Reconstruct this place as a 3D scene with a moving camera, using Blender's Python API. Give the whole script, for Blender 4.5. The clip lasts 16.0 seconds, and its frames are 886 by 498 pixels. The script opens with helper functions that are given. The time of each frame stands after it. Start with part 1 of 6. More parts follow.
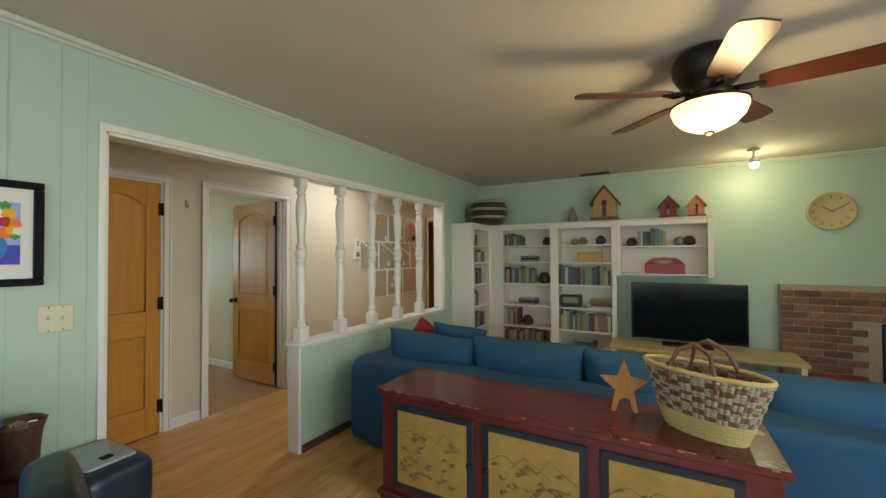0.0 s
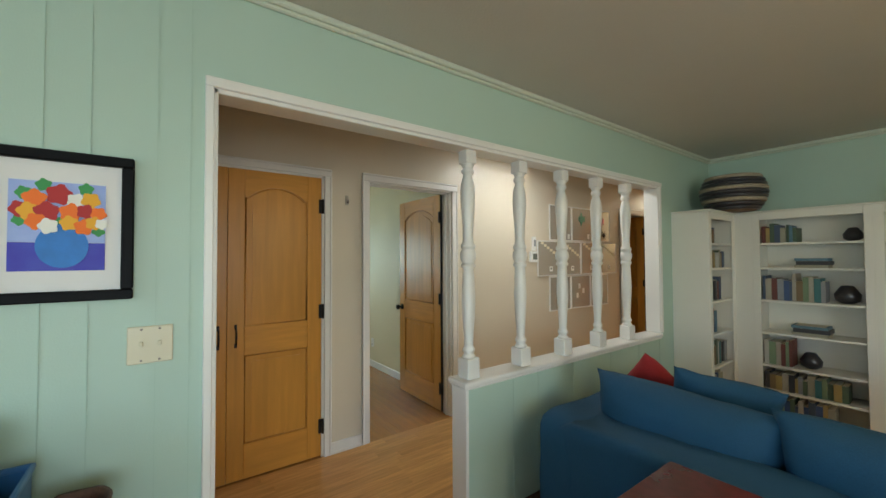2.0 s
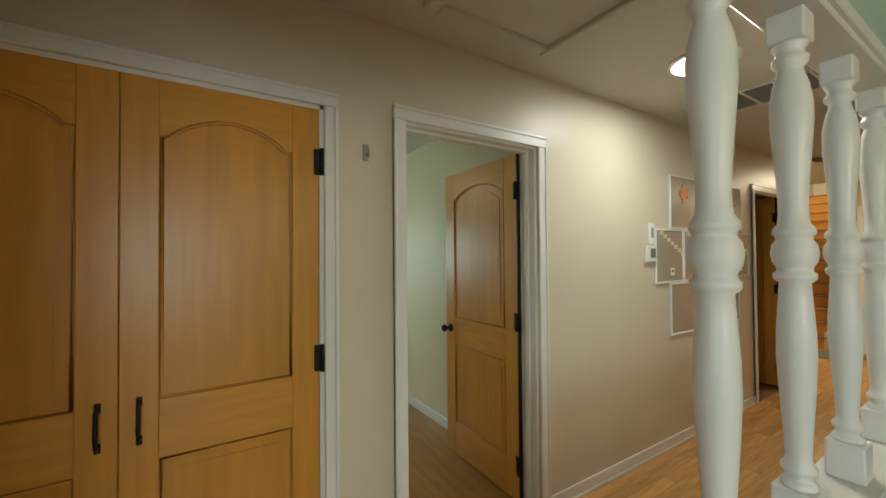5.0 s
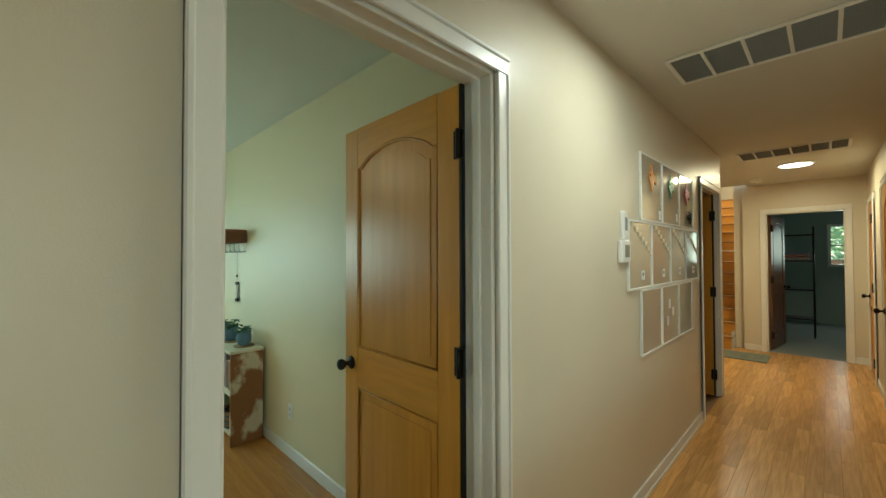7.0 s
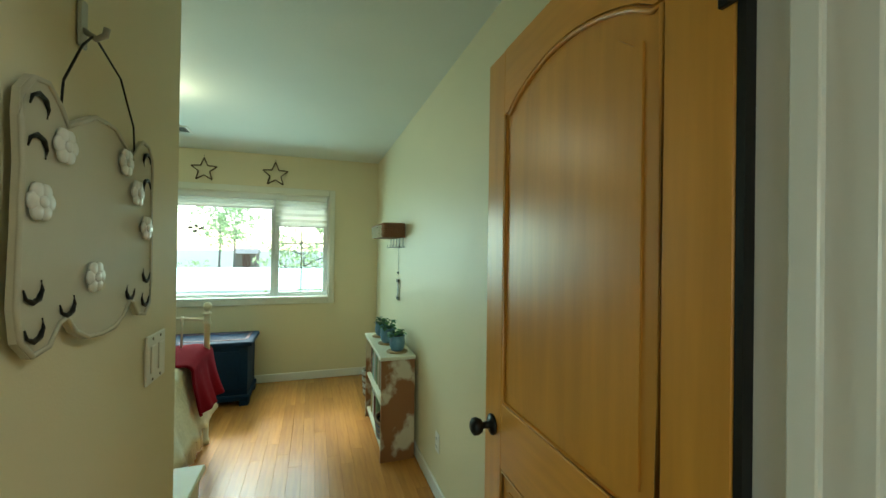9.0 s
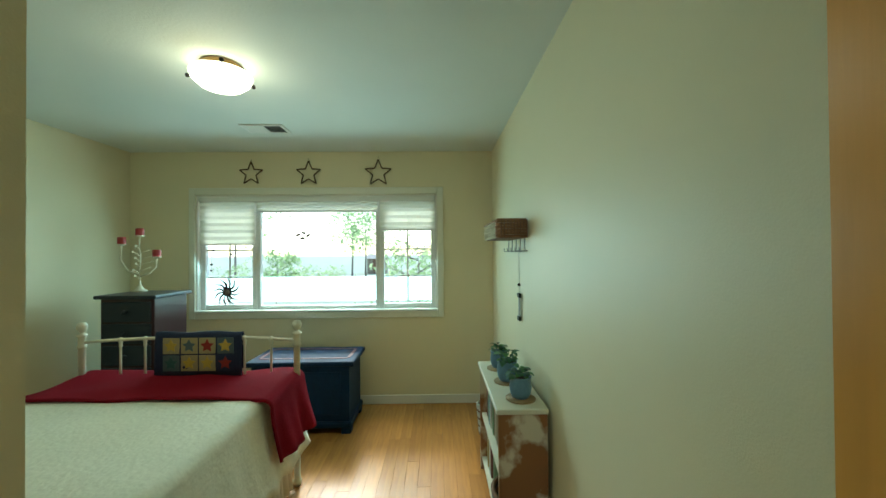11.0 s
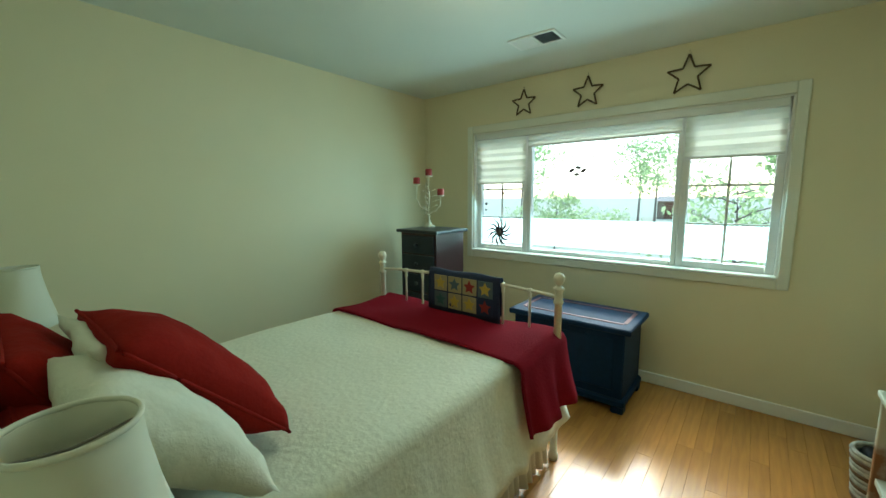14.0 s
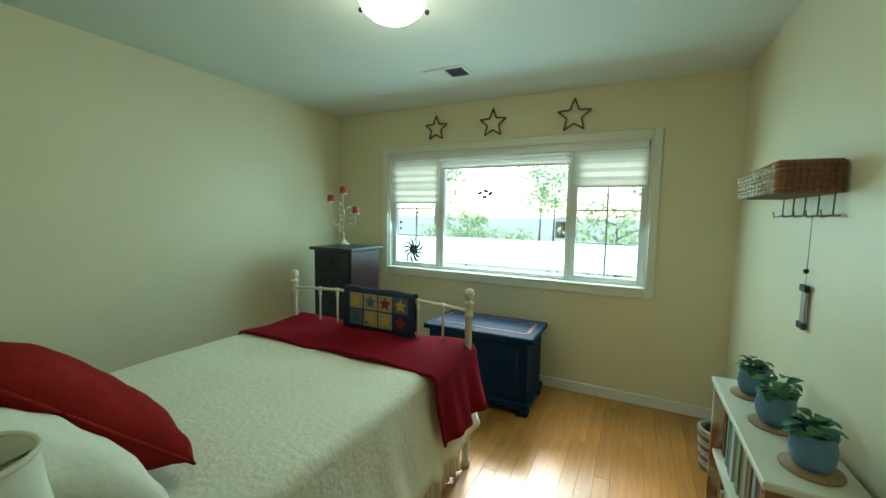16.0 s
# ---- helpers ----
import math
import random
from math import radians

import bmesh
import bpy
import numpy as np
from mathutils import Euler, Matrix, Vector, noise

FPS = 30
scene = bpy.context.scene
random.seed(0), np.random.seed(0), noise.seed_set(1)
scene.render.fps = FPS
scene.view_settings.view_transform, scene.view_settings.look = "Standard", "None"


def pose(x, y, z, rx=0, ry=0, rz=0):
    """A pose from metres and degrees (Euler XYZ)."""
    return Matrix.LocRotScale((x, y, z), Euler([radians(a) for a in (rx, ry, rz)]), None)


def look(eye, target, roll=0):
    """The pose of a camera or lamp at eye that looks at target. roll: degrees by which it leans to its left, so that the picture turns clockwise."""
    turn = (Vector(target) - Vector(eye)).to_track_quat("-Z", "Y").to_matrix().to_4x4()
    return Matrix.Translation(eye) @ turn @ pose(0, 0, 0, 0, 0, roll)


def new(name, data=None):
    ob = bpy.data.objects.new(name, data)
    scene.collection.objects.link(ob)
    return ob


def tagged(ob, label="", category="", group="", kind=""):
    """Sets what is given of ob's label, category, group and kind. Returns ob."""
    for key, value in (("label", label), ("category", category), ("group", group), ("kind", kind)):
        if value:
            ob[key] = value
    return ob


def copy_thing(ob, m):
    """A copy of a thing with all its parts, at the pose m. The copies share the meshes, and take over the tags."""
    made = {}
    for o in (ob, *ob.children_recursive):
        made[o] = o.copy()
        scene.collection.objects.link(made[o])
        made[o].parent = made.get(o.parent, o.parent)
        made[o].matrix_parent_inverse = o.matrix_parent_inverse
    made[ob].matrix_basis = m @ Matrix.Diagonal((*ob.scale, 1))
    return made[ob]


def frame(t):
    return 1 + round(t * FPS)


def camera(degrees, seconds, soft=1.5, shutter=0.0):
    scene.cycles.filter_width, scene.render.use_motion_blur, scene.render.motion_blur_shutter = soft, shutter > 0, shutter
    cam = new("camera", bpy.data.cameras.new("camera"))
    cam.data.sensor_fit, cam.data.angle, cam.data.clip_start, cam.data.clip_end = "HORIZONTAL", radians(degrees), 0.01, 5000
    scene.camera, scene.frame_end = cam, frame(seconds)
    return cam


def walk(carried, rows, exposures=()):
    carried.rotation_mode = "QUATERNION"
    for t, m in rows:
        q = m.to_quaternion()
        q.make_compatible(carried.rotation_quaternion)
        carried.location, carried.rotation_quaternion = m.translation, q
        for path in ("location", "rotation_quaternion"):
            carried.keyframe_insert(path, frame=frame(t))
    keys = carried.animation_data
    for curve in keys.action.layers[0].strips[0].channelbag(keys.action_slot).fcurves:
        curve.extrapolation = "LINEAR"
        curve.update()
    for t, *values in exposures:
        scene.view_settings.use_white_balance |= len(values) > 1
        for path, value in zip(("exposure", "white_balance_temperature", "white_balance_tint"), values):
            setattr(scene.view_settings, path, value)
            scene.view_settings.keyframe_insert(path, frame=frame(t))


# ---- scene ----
cam = camera(97.8, 16.0)
PATH = [
    (0, (3.543, -1.648, 1.425), (2.562, 0.095, 1.458), -0.3),
    (0.5, (3.382, -1.478, 1.42), (2.194, 0.13, 1.456), -0.4),
    (1, (3.184, -1.315, 1.415), (1.842, 0.168, 1.456), -0.2),
    (1.5, (2.994, -1.153, 1.421), (1.513, 0.19, 1.469), -0.3),
    (2, (2.797, -0.996, 1.425), (1.188, 0.191, 1.476), -0.3),
    (2.5, (2.599, -0.872, 1.421), (0.897, 0.177, 1.469), -0.3),
    (3, (2.405, -0.777, 1.428), (0.657, 0.195, 1.466), -0.0),
    (3.2, (2.326, -0.739, 1.425), (0.565, 0.208, 1.459), -0.1),
    (5.3, (1.393, -0.366, 1.445), (-0.244, 0.783, 1.474), -0.7),
    (5.5, (1.304, -0.31, 1.427), (-0.285, 0.905, 1.46), -1.0),
    (6, (1.132, -0.168, 1.422), (-0.374, 1.147, 1.453), -0.8),
    (6.5, (0.95, -0.018, 1.418), (-0.488, 1.371, 1.454), -0.7),
    (7, (0.787, 0.128, 1.423), (-0.624, 1.544, 1.458), -0.2),
    (7.5, (0.655, 0.264, 1.433), (-0.831, 1.602, 1.444), -0.1),
    (8, (0.52, 0.402, 1.443), (-1.126, 1.537, 1.446), 0.0),
    (8.5, (0.398, 0.514, 1.446), (-1.399, 1.393, 1.469), 0.8),
    (9, (0.223, 0.616, 1.438), (-1.674, 1.25, 1.448), 0.8),
    (9.2, (0.141, 0.646, 1.436), (-1.789, 1.173, 1.438), 1.0),
    (11.3, (-0.645, 0.777, 1.458), (-2.644, 0.729, 1.476), -0.4),
    (11.5, (-0.706, 0.776, 1.459), (-2.703, 0.659, 1.47), -0.2),
    (12, (-0.854, 0.727, 1.462), (-2.816, 0.339, 1.433), 0.2),
    (12.5, (-0.978, 0.709, 1.456), (-2.833, -0.035, 1.373), -0.0),
    (13, (-1.063, 0.692, 1.451), (-2.778, -0.324, 1.294), -0.5),
    (13.5, (-1.114, 0.66, 1.438), (-2.712, -0.52, 1.208), -0.6),
    (14, (-1.124, 0.649, 1.43), (-2.663, -0.6, 1.162), -0.3),
    (14.5, (-1.125, 0.639, 1.426), (-2.658, -0.615, 1.149), -0.2),
    (15, (-1.121, 0.647, 1.419), (-2.657, -0.603, 1.139), -0.0),
    (15.5, (-1.106, 0.66, 1.427), (-2.726, -0.487, 1.188), 0.5),
    (16, (-1.05, 0.689, 1.445), (-2.835, -0.195, 1.267), 1.0),
]
walk(cam, [(t, look(eye, target, roll)) for t, eye, target, roll in PATH],
     [(0, 2.36, 6600, 10), (0.5, 2.40, 6400, 8), (1.5, 2.42, 6200, 8), (3.2, 2.44, 6250, 8), (5.5, 2.38, 6550, 0), (6.0, 2.42, 6450, -6), (6.5, 2.43, 6400, -7), (8.0, 2.40, 6300, -10), (9.2, 2.55, 6300, -14), (11.3, 2.36, 6100, -9), (16, 2.38, 6050, -9)])

# ---- light ----
world = bpy.data.worlds.new("sky")
scene.world = world
world.use_nodes = True
wn = world.node_tree
sky = wn.nodes.new("ShaderNodeTexSky")
sky.sky_type = 'NISHITA'
sky.sun_disc = False
sky.sun_elevation = radians(47)
sky.sun_rotation = radians(-105)
wn.links.new(sky.outputs[0], wn.nodes["Background"].inputs[0])
wn.nodes["Background"].inputs[1].default_value = 0.11


def lamp(name, kind, m, power, colour, size=0.1, size_y=None, spread=None):
    data = bpy.data.lights.new(name, kind)
    data.energy, data.color = power, colour
    if kind == 'AREA':
        data.shape = 'RECTANGLE' if size_y else 'DISK'
        data.size = size
        if size_y:
            data.size_y = size_y
        if spread:
            data.spread = radians(spread)
    elif kind == 'SUN':
        data.angle = radians(size)
    else:
        data.shadow_soft_size = size
    ob = new(name, data)
    ob.matrix_world = m
    return ob


# sun from the garden side, high and slightly from the south
lamp("sun", 'SUN', look((0, 0, 0), (0.72, 0.17, -0.70)), 0.55, (1.0, 0.97, 0.93), 10.0)
# sky light in the window openings
lamp("window_light_bedroom", 'AREA', look((-4.312, -0.40, 1.44), (-3.0, -0.40, 0.90)), 4.5, (0.62, 1.0, 1.06), 2.3, 1.0)
lamp("window_light_living", 'AREA', look((3.1, -3.98, 1.45), (2.6, 0, 1.3)), 4.2, (0.78, 0.95, 1.0), 2.6, 1.2)
lamp("window_light_living_east", 'AREA', look((6.18, -1.4, 1.35), (2.0, -1.2, 1.2)), 10.2, (0.88, 0.97, 1.0), 2.3, 1.5)
lamp("window_light_study", 'AREA', look((1.21, 11.18, 1.6), (1.21, 8, 1.3)), 1.2, (0.9, 1.0, 0.95), 0.6, 0.7)
# lamps of the house
lamp("bedroom_lamp", 'POINT', pose(-2.58, -0.345, 2.27), 1.1, (1.0, 0.88, 0.66), 0.12)
lamp("fan_lamp", 'POINT', pose(3.755, 0.60, 1.945), 4.8, (1.0, 0.74, 0.38), 0.12)
lamp("spot_lamp", 'POINT', pose(4.35, 3.05, 2.18), 1.3, (1.0, 0.86, 0.45), 0.05)
lamp("tube_skylight_light", 'AREA', pose(0.575, 1.80, 2.425), 2.0, (0.97, 0.99, 0.97), 0.28)
lamp("tube_skylight_light_far", 'AREA', pose(0.54, 6.05, 2.425), 4.6, (1.0, 0.84, 0.58), 0.28)
lamp("stair_light", 'POINT', pose(-0.62, 9.0, 3.3), 8.8, (1.0, 0.88, 0.70), 0.15)

# ---- materials ----
def mat(name, colour, rough=0.5, metal=0.0, grain=0.0, grain_scale=40.0, patch=0.06, patch_scale=2.5, bump=0.0, bump_scale=120.0,
        stretch=None, dark=None, spec=0.5, coat=0.0, vary=0.0, sheen=0.0):
    m = bpy.data.materials.new(name)
    m.use_nodes = True
    t = m.node_tree
    b = t.nodes["Principled BSDF"]
    b.inputs["Roughness"].default_value = rough
    b.inputs["Metallic"].default_value = metal
    b.inputs["Specular IOR Level"].default_value = spec
    b.inputs["Coat Weight"].default_value = coat
    b.inputs["Sheen Weight"].default_value = sheen
    co = t.nodes.new("ShaderNodeTexCoord")
    mp = t.nodes.new("ShaderNodeMapping")
    t.links.new(co.outputs["Object"], mp.inputs[0])
    if stretch:
        mp.inputs["Scale"].default_value = stretch

    def noise_at(scale, detail=4.0):
        n = t.nodes.new("ShaderNodeTexNoise")
        n.inputs["Scale"].default_value = scale
        n.inputs["Detail"].default_value = detail
        t.links.new(mp.outputs[0], n.inputs["Vector"])
        return n.outputs["Fac"]

    def mixed(fac, amount, source, other):
        r = t.nodes.new("ShaderNodeMapRange")
        r.inputs["From Min"].default_value, r.inputs["From Max"].default_value = 0.3, 0.7
        r.inputs["To Max"].default_value = amount
        t.links.new(fac, r.inputs["Value"])
        x = t.nodes.new("ShaderNodeMix")
        x.data_type = 'RGBA'
        t.links.new(r.outputs[0], x.inputs["Factor"])
        if isinstance(source, tuple):
            x.inputs[6].default_value = (*source, 1)
        else:
            t.links.new(source, x.inputs[6])
        x.inputs[7].default_value = (*other, 1)
        return x.outputs[2]

    low = dark or tuple(c * 0.45 for c in colour)
    out = mixed(noise_at(patch_scale), patch, colour, low)
    if grain:
        out = mixed(noise_at(grain_scale, 6), grain, out, low)
    if vary:
        o = t.nodes.new("ShaderNodeObjectInfo")
        r = t.nodes.new("ShaderNodeMapRange")
        r.inputs["To Min"].default_value, r.inputs["To Max"].default_value = 1 - vary, 1 + vary
        t.links.new(o.outputs["Random"], r.inputs["Value"])
        v = t.nodes.new("ShaderNodeHueSaturation")
        t.links.new(r.outputs[0], v.inputs["Value"])
        t.links.new(out, v.inputs["Color"])
        out = v.outputs[0]
    t.links.new(out, b.inputs["Base Color"])
    if bump:
        n = t.nodes.new("ShaderNodeBump")
        n.inputs["Strength"].default_value = bump
        n.inputs["Distance"].default_value = 0.004
        t.links.new(noise_at(bump_scale, 3), n.inputs["Height"])
        t.links.new(n.outputs[0], b.inputs["Normal"])
    return m


def glow(name, colour, strength):
    m = bpy.data.materials.new(name)
    m.use_nodes = True
    b = m.node_tree.nodes["Principled BSDF"]
    b.inputs["Base Color"].default_value = (0.8, 0.78, 0.7, 1)
    b.inputs["Emission Color"].default_value = (*colour, 1)
    b.inputs["Emission Strength"].default_value = strength
    return m


def glass(name, tint=(1, 1, 1), rough=0.0):
    m = bpy.data.materials.new(name)
    m.use_nodes = True
    b = m.node_tree.nodes["Principled BSDF"]
    b.inputs["Base Color"].default_value = (*tint, 1)
    b.inputs["Roughness"].default_value = rough
    b.inputs["Transmission Weight"].default_value = 1.0
    b.inputs["IOR"].default_value = 1.45
    return m


MINT = mat("mint_paint", (0.44, 0.58, 0.485), 0.45, patch=0.05, bump=0.12, bump_scale=220)
TAN = mat("tan_paint", (0.69, 0.61, 0.475), 0.38, patch=0.05, bump=0.12, bump_scale=220)
CREAM = mat("cream_paint", (0.74, 0.665, 0.455), 0.5, patch=0.05, bump=0.12, bump_scale=220)
TEAL = mat("grey_green_paint", (0.30, 0.38, 0.36), 0.5, patch=0.05, bump=0.1)
CEIL = mat("ceiling_paint", (0.66, 0.64, 0.58), 0.7, patch=0.06, bump=0.4, bump_scale=90)
CEIL_LIVING = mat("living_ceiling_paint", (0.58, 0.55, 0.485), 0.7, patch=0.06, bump=0.4, bump_scale=90)
CEIL_BED = mat("bedroom_ceiling_paint", (0.70, 0.72, 0.66), 0.65, patch=0.05, bump=0.3, bump_scale=90)
WHITE = mat("white_trim_paint", (0.80, 0.78, 0.73), 0.3, patch=0.05, bump=0.06)
SHELFW = mat("white_shelf_paint", (0.78, 0.75, 0.66), 0.38, patch=0.06)
OAKX = mat("oak_plank_bedroom", (0.47, 0.25, 0.095), 0.24, grain=0.55, grain_scale=9, patch=0.35, patch_scale=1.2, stretch=(0.55, 6, 6), vary=0.16, spec=0.5, bump=0.06, bump_scale=30)
DARKGAP = mat("floor_joint", (0.20, 0.10, 0.04), 0.7)
FIR = mat("fir_door_wood", (0.70, 0.325, 0.055), 0.30, grain=0.32, grain_scale=7, patch=0.3, patch_scale=1.5, stretch=(5, 5, 0.35), spec=0.45, bump=0.05, bump_scale=40)
FIRH = mat("fir_rail_wood", (0.69, 0.32, 0.055), 0.30, grain=0.32, grain_scale=7, patch=0.3, patch_scale=1.5, stretch=(0.5, 0.5, 5), spec=0.45)
BLACK = mat("black_iron", (0.018, 0.017, 0.016), 0.42, 0.6)
SKYGLOW = glow("tube_skylight_glow", (1.0, 0.97, 0.92), 1.6)
GREY = mat("grey_filter", (0.30, 0.31, 0.31), 0.8, grain=0.3, grain_scale=150)
GLASS = glass("window_glass")


# ---- building helpers ----
def block(bm, x0, x1, y0, y1, z0, z1, bevel=0.0, segments=1, m=None):
    """A box with its edges rounded, added to bm."""
    made = bmesh.ops.create_cube(bm, size=1.0)["verts"]
    for v in made:
        v.co = Vector(((x0 + x1) / 2 + v.co.x * (x1 - x0), (y0 + y1) / 2 + v.co.y * (y1 - y0), (z0 + z1) / 2 + v.co.z * (z1 - z0)))
    if bevel:
        edges = {e for v in made for e in v.link_edges}
        made = list({v for f in bmesh.ops.bevel(bm, geom=list(edges), offset=bevel, segments=segments, profile=0.5, affect='EDGES')["faces"] for v in f.verts} | {v for v in made if v.is_valid})
    if m is not None:
        bmesh.ops.transform(bm, matrix=m, verts=made)
    return made


def lathe(bm, profile, m=None, steps=20):
    """A turned solid about z from (radius, height) pairs."""
    rings = []
    for r, z in profile:
        rings.append([bm.verts.new((max(r, 1e-4) * math.cos(math.tau * i / steps), max(r, 1e-4) * math.sin(math.tau * i / steps), z)) for i in range(steps)])
    for a, b in zip(rings, rings[1:]):
        for i in range(steps):
            bm.faces.new((a[i], a[(i + 1) % steps], b[(i + 1) % steps], b[i]))
    bm.faces.new(rings[0][::-1])
    bm.faces.new(rings[-1])
    for f in bm.faces:
        f.smooth = True
    if m is not None:
        bmesh.ops.transform(bm, matrix=m, verts=[v for ring in rings for v in ring])


def tube(bm, points, radius, steps=8, closed=False):
    """A round bar along points; radius a number or one for each point."""
    pts = [Vector(p) for p in points]
    n = len(pts)
    rings = []
    up = Vector((0, 0, 1))
    for i, p in enumerate(pts):
        a = pts[i - 1] if (i or closed) else p
        b = pts[(i + 1) % n] if (i < n - 1 or closed) else p
        d = (b - a).normalized()
        side = d.cross(up)
        if side.length < 0.05:
            side = d.cross(Vector((1, 0, 0)))
        side.normalize()
        over = side.cross(d)
        r = radius[i] if isinstance(radius, (list, tuple)) else radius
        rings.append([bm.verts.new(p + r * (math.cos(math.tau * k / steps) * side + math.sin(math.tau * k / steps) * over)) for k in range(steps)])
    pairs = list(zip(rings, rings[1:])) + ([(rings[-1], rings[0])] if closed else [])
    for a, b in pairs:
        for k in range(steps):
            f = bm.faces.new((a[k], a[(k + 1) % steps], b[(k + 1) % steps], b[k]))
            f.smooth = True
    if not closed:
        bm.faces.new(rings[0][::-1])
        bm.faces.new(rings[-1])


def prism(bm, outline, depth, m=None, bevel=0.0):
    """A flat outline in x, z pushed along y by depth, centred."""
    a = [bm.verts.new((x, -depth / 2, z)) for x, z in outline]
    b = [bm.verts.new((x, depth / 2, z)) for x, z in outline]
    n = len(a)
    faces = [bm.faces.new(a), bm.faces.new(b[::-1])]
    for i in range(n):
        faces.append(bm.faces.new((a[i], b[i], b[(i + 1) % n], a[(i + 1) % n])))
    bmesh.ops.recalc_face_normals(bm, faces=faces)
    if m is not None:
        bmesh.ops.transform(bm, matrix=m, verts=a + b)


def mesh_of(name, bm, material, smooth=False):
    me = bpy.data.meshes.new(name)
    if smooth:
        for f in bm.faces:
            f.smooth = True
    bm.to_mesh(me)
    bm.free()
    for one in (material if isinstance(material, (list, tuple)) else (material,)):
        me.materials.append(one)
    return me


def structure(name, bm, material, label=""):
    return tagged(new(name, mesh_of(name, bm, material)), label, kind="structure")


def thing(name, label, category, m, group=""):
    ob = tagged(new(name), label, category, group)
    ob.matrix_basis = m
    ob.empty_display_size = 0.05
    return ob


def part(name, bm, material, parent, label="", smooth=False, m=None):
    ob = new(name, mesh_of(name, bm, material, smooth))
    ob.parent = parent
    if m is not None:
        ob.matrix_basis = m
    return tagged(ob, label)


def solid(name, boxes, material, parent, label="", bevel=0.004, m=None):
    """A part made of boxes."""
    bm = bmesh.new()
    for b in boxes:
        block(bm, *b, bevel=bevel)
    return part(name, bm, material, parent, label, m=m)


def walls(name, boxes, material, label):
    bm = bmesh.new()
    for b in boxes:
        block(bm, *b)
    return structure(name, bm, material, label)


# ---- structure ----
TOP = 2.45
TOPL = 2.408  # living room ceiling
# hall wall with the closet, bedroom and bathroom openings
walls("wall_hall_west", [(-.06, 0, -1.75, -1.265, 0, TOP), (-.06, 0, -1.265, -.015, 2.04, TOP), (-.06, 0, -.015, .33, 0, TOP), (-.06, 0, .33, 1.167, 2.05, TOP),
      (-.06, 0, 1.167, 4.10, 0, TOP), (-.06, 0, 4.10, 4.86, 2.05, TOP), (-.06, 0, 4.86, 5.02, 0, TOP)], TAN, "tan painted hallway wall with door openings")
walls("wall_bedroom_east", [(-.12, -.06, .25, .33, 0, TOP), (-.12, -.06, .33, 1.167, 2.05, TOP), (-.12, -.06, 1.167, 1.32, 0, TOP)], CREAM, "cream bedroom wall beside the door")
walls("wall_closet_side", [(-1.05, -.06, .14, .25, 0, TOP)], CREAM, "cream short wall beside the bedroom door")
walls("wall_bedroom_head", [(-1.05, -.94, -2.30, .14, 0, TOP)], CREAM, "cream bedroom wall behind the bed")
walls("wall_closet_back", [(-.72, -.715, -1.75, .14, 0, TOP)], TAN, "plain closet back")
walls("wall_bedroom_south", [(-4.46, -1.05, -2.30, -2.18, 0, TOP)], CREAM, "cream bedroom wall")
walls("wall_bedroom_north", [(-4.46, -.06, 1.32, 1.44, 0, TOP)], CREAM, "cream bedroom wall with shelves")
WY0, WY1, WZ0, WZ1 = -1.553, 0.778, 0.895, 2.03
walls("wall_bedroom_window", [(-4.46, -4.32, -2.18, WY0, 0, TOP), (-4.46, -4.32, WY1, 1.32, 0, TOP), (-4.46, -4.32, WY0, WY1, 0, WZ0), (-4.46, -4.32, WY0, WY1, WZ1, TOP)],
      CREAM, "cream bedroom wall with a wide window")
walls("wall_bath", [(-2.0, -.06, 4.90, 5.02, 0, TOP), (-2.0, -1.9, 1.44, 4.90, 0, TOP)], TAN, "tan side wall")
# wall between hall and living room, with the opening and knee wall
E0, E1 = 1.155, 1.265
EM = 1.21
for nm, a, b, mt, lb in (("wall_living_west", EM, E1, MINT, "mint green panelled living room wall with a wide opening"), ("wall_hall_east", E0, EM, TAN, "tan hallway wall with a wide opening")):
    walls(nm, [(a, b, -4.0 if mt is MINT else -1.75, -.845, 0, TOP), (a, b, -.845, 2.39, 2.02, TOP), (a, b, .29, 2.39, 0, .765), (a, b, 2.39, 7.5, 0, TOP)], mt, lb)
walls("wall_hall_south", [(-.06, E0, -1.85, -1.75, 0, TOP)], TAN, "tan hallway end")
walls("wall_hall_end", [(-.13, .137, 7.5, 7.6, 0, TOP), (.137, .957, 7.5, 7.6, 2.03, TOP), (.957, E1, 7.5, 7.6, 0, TOP)], TAN, "tan hallway end wall with a doorway")
walls("wall_stair", [(-.25, -.13, 7.6, 11.2, 0, 4.6), (-1.35, -1.25, 5.02, 11.2, 0, 4.6), (-1.25, -.25, 11.1, 11.2, 0, 4.6), (-2.0, -1.35, 5.02, 5.12, 0, TOP)], TAN, "tan stairwell walls")
walls("wall_study", [(-.13, .79, 11.2, 11.3, 0, TOP), (1.63, 3.0, 11.2, 11.3, 0, TOP), (.79, 1.63, 11.2, 11.3, 0, 1.18), (.79, 1.63, 11.2, 11.3, 2.02, TOP), (2.9, 3.0, 7.6, 11.2, 0, TOP), (1.265, 3.0, 7.5, 7.6, 0, TOP)], TEAL, "grey-green room walls beyond the hallway")
walls("wall_study_west", [(-.128, -.12, 7.6, 11.2, 0, TOP)], TEAL, "grey-green room wall")
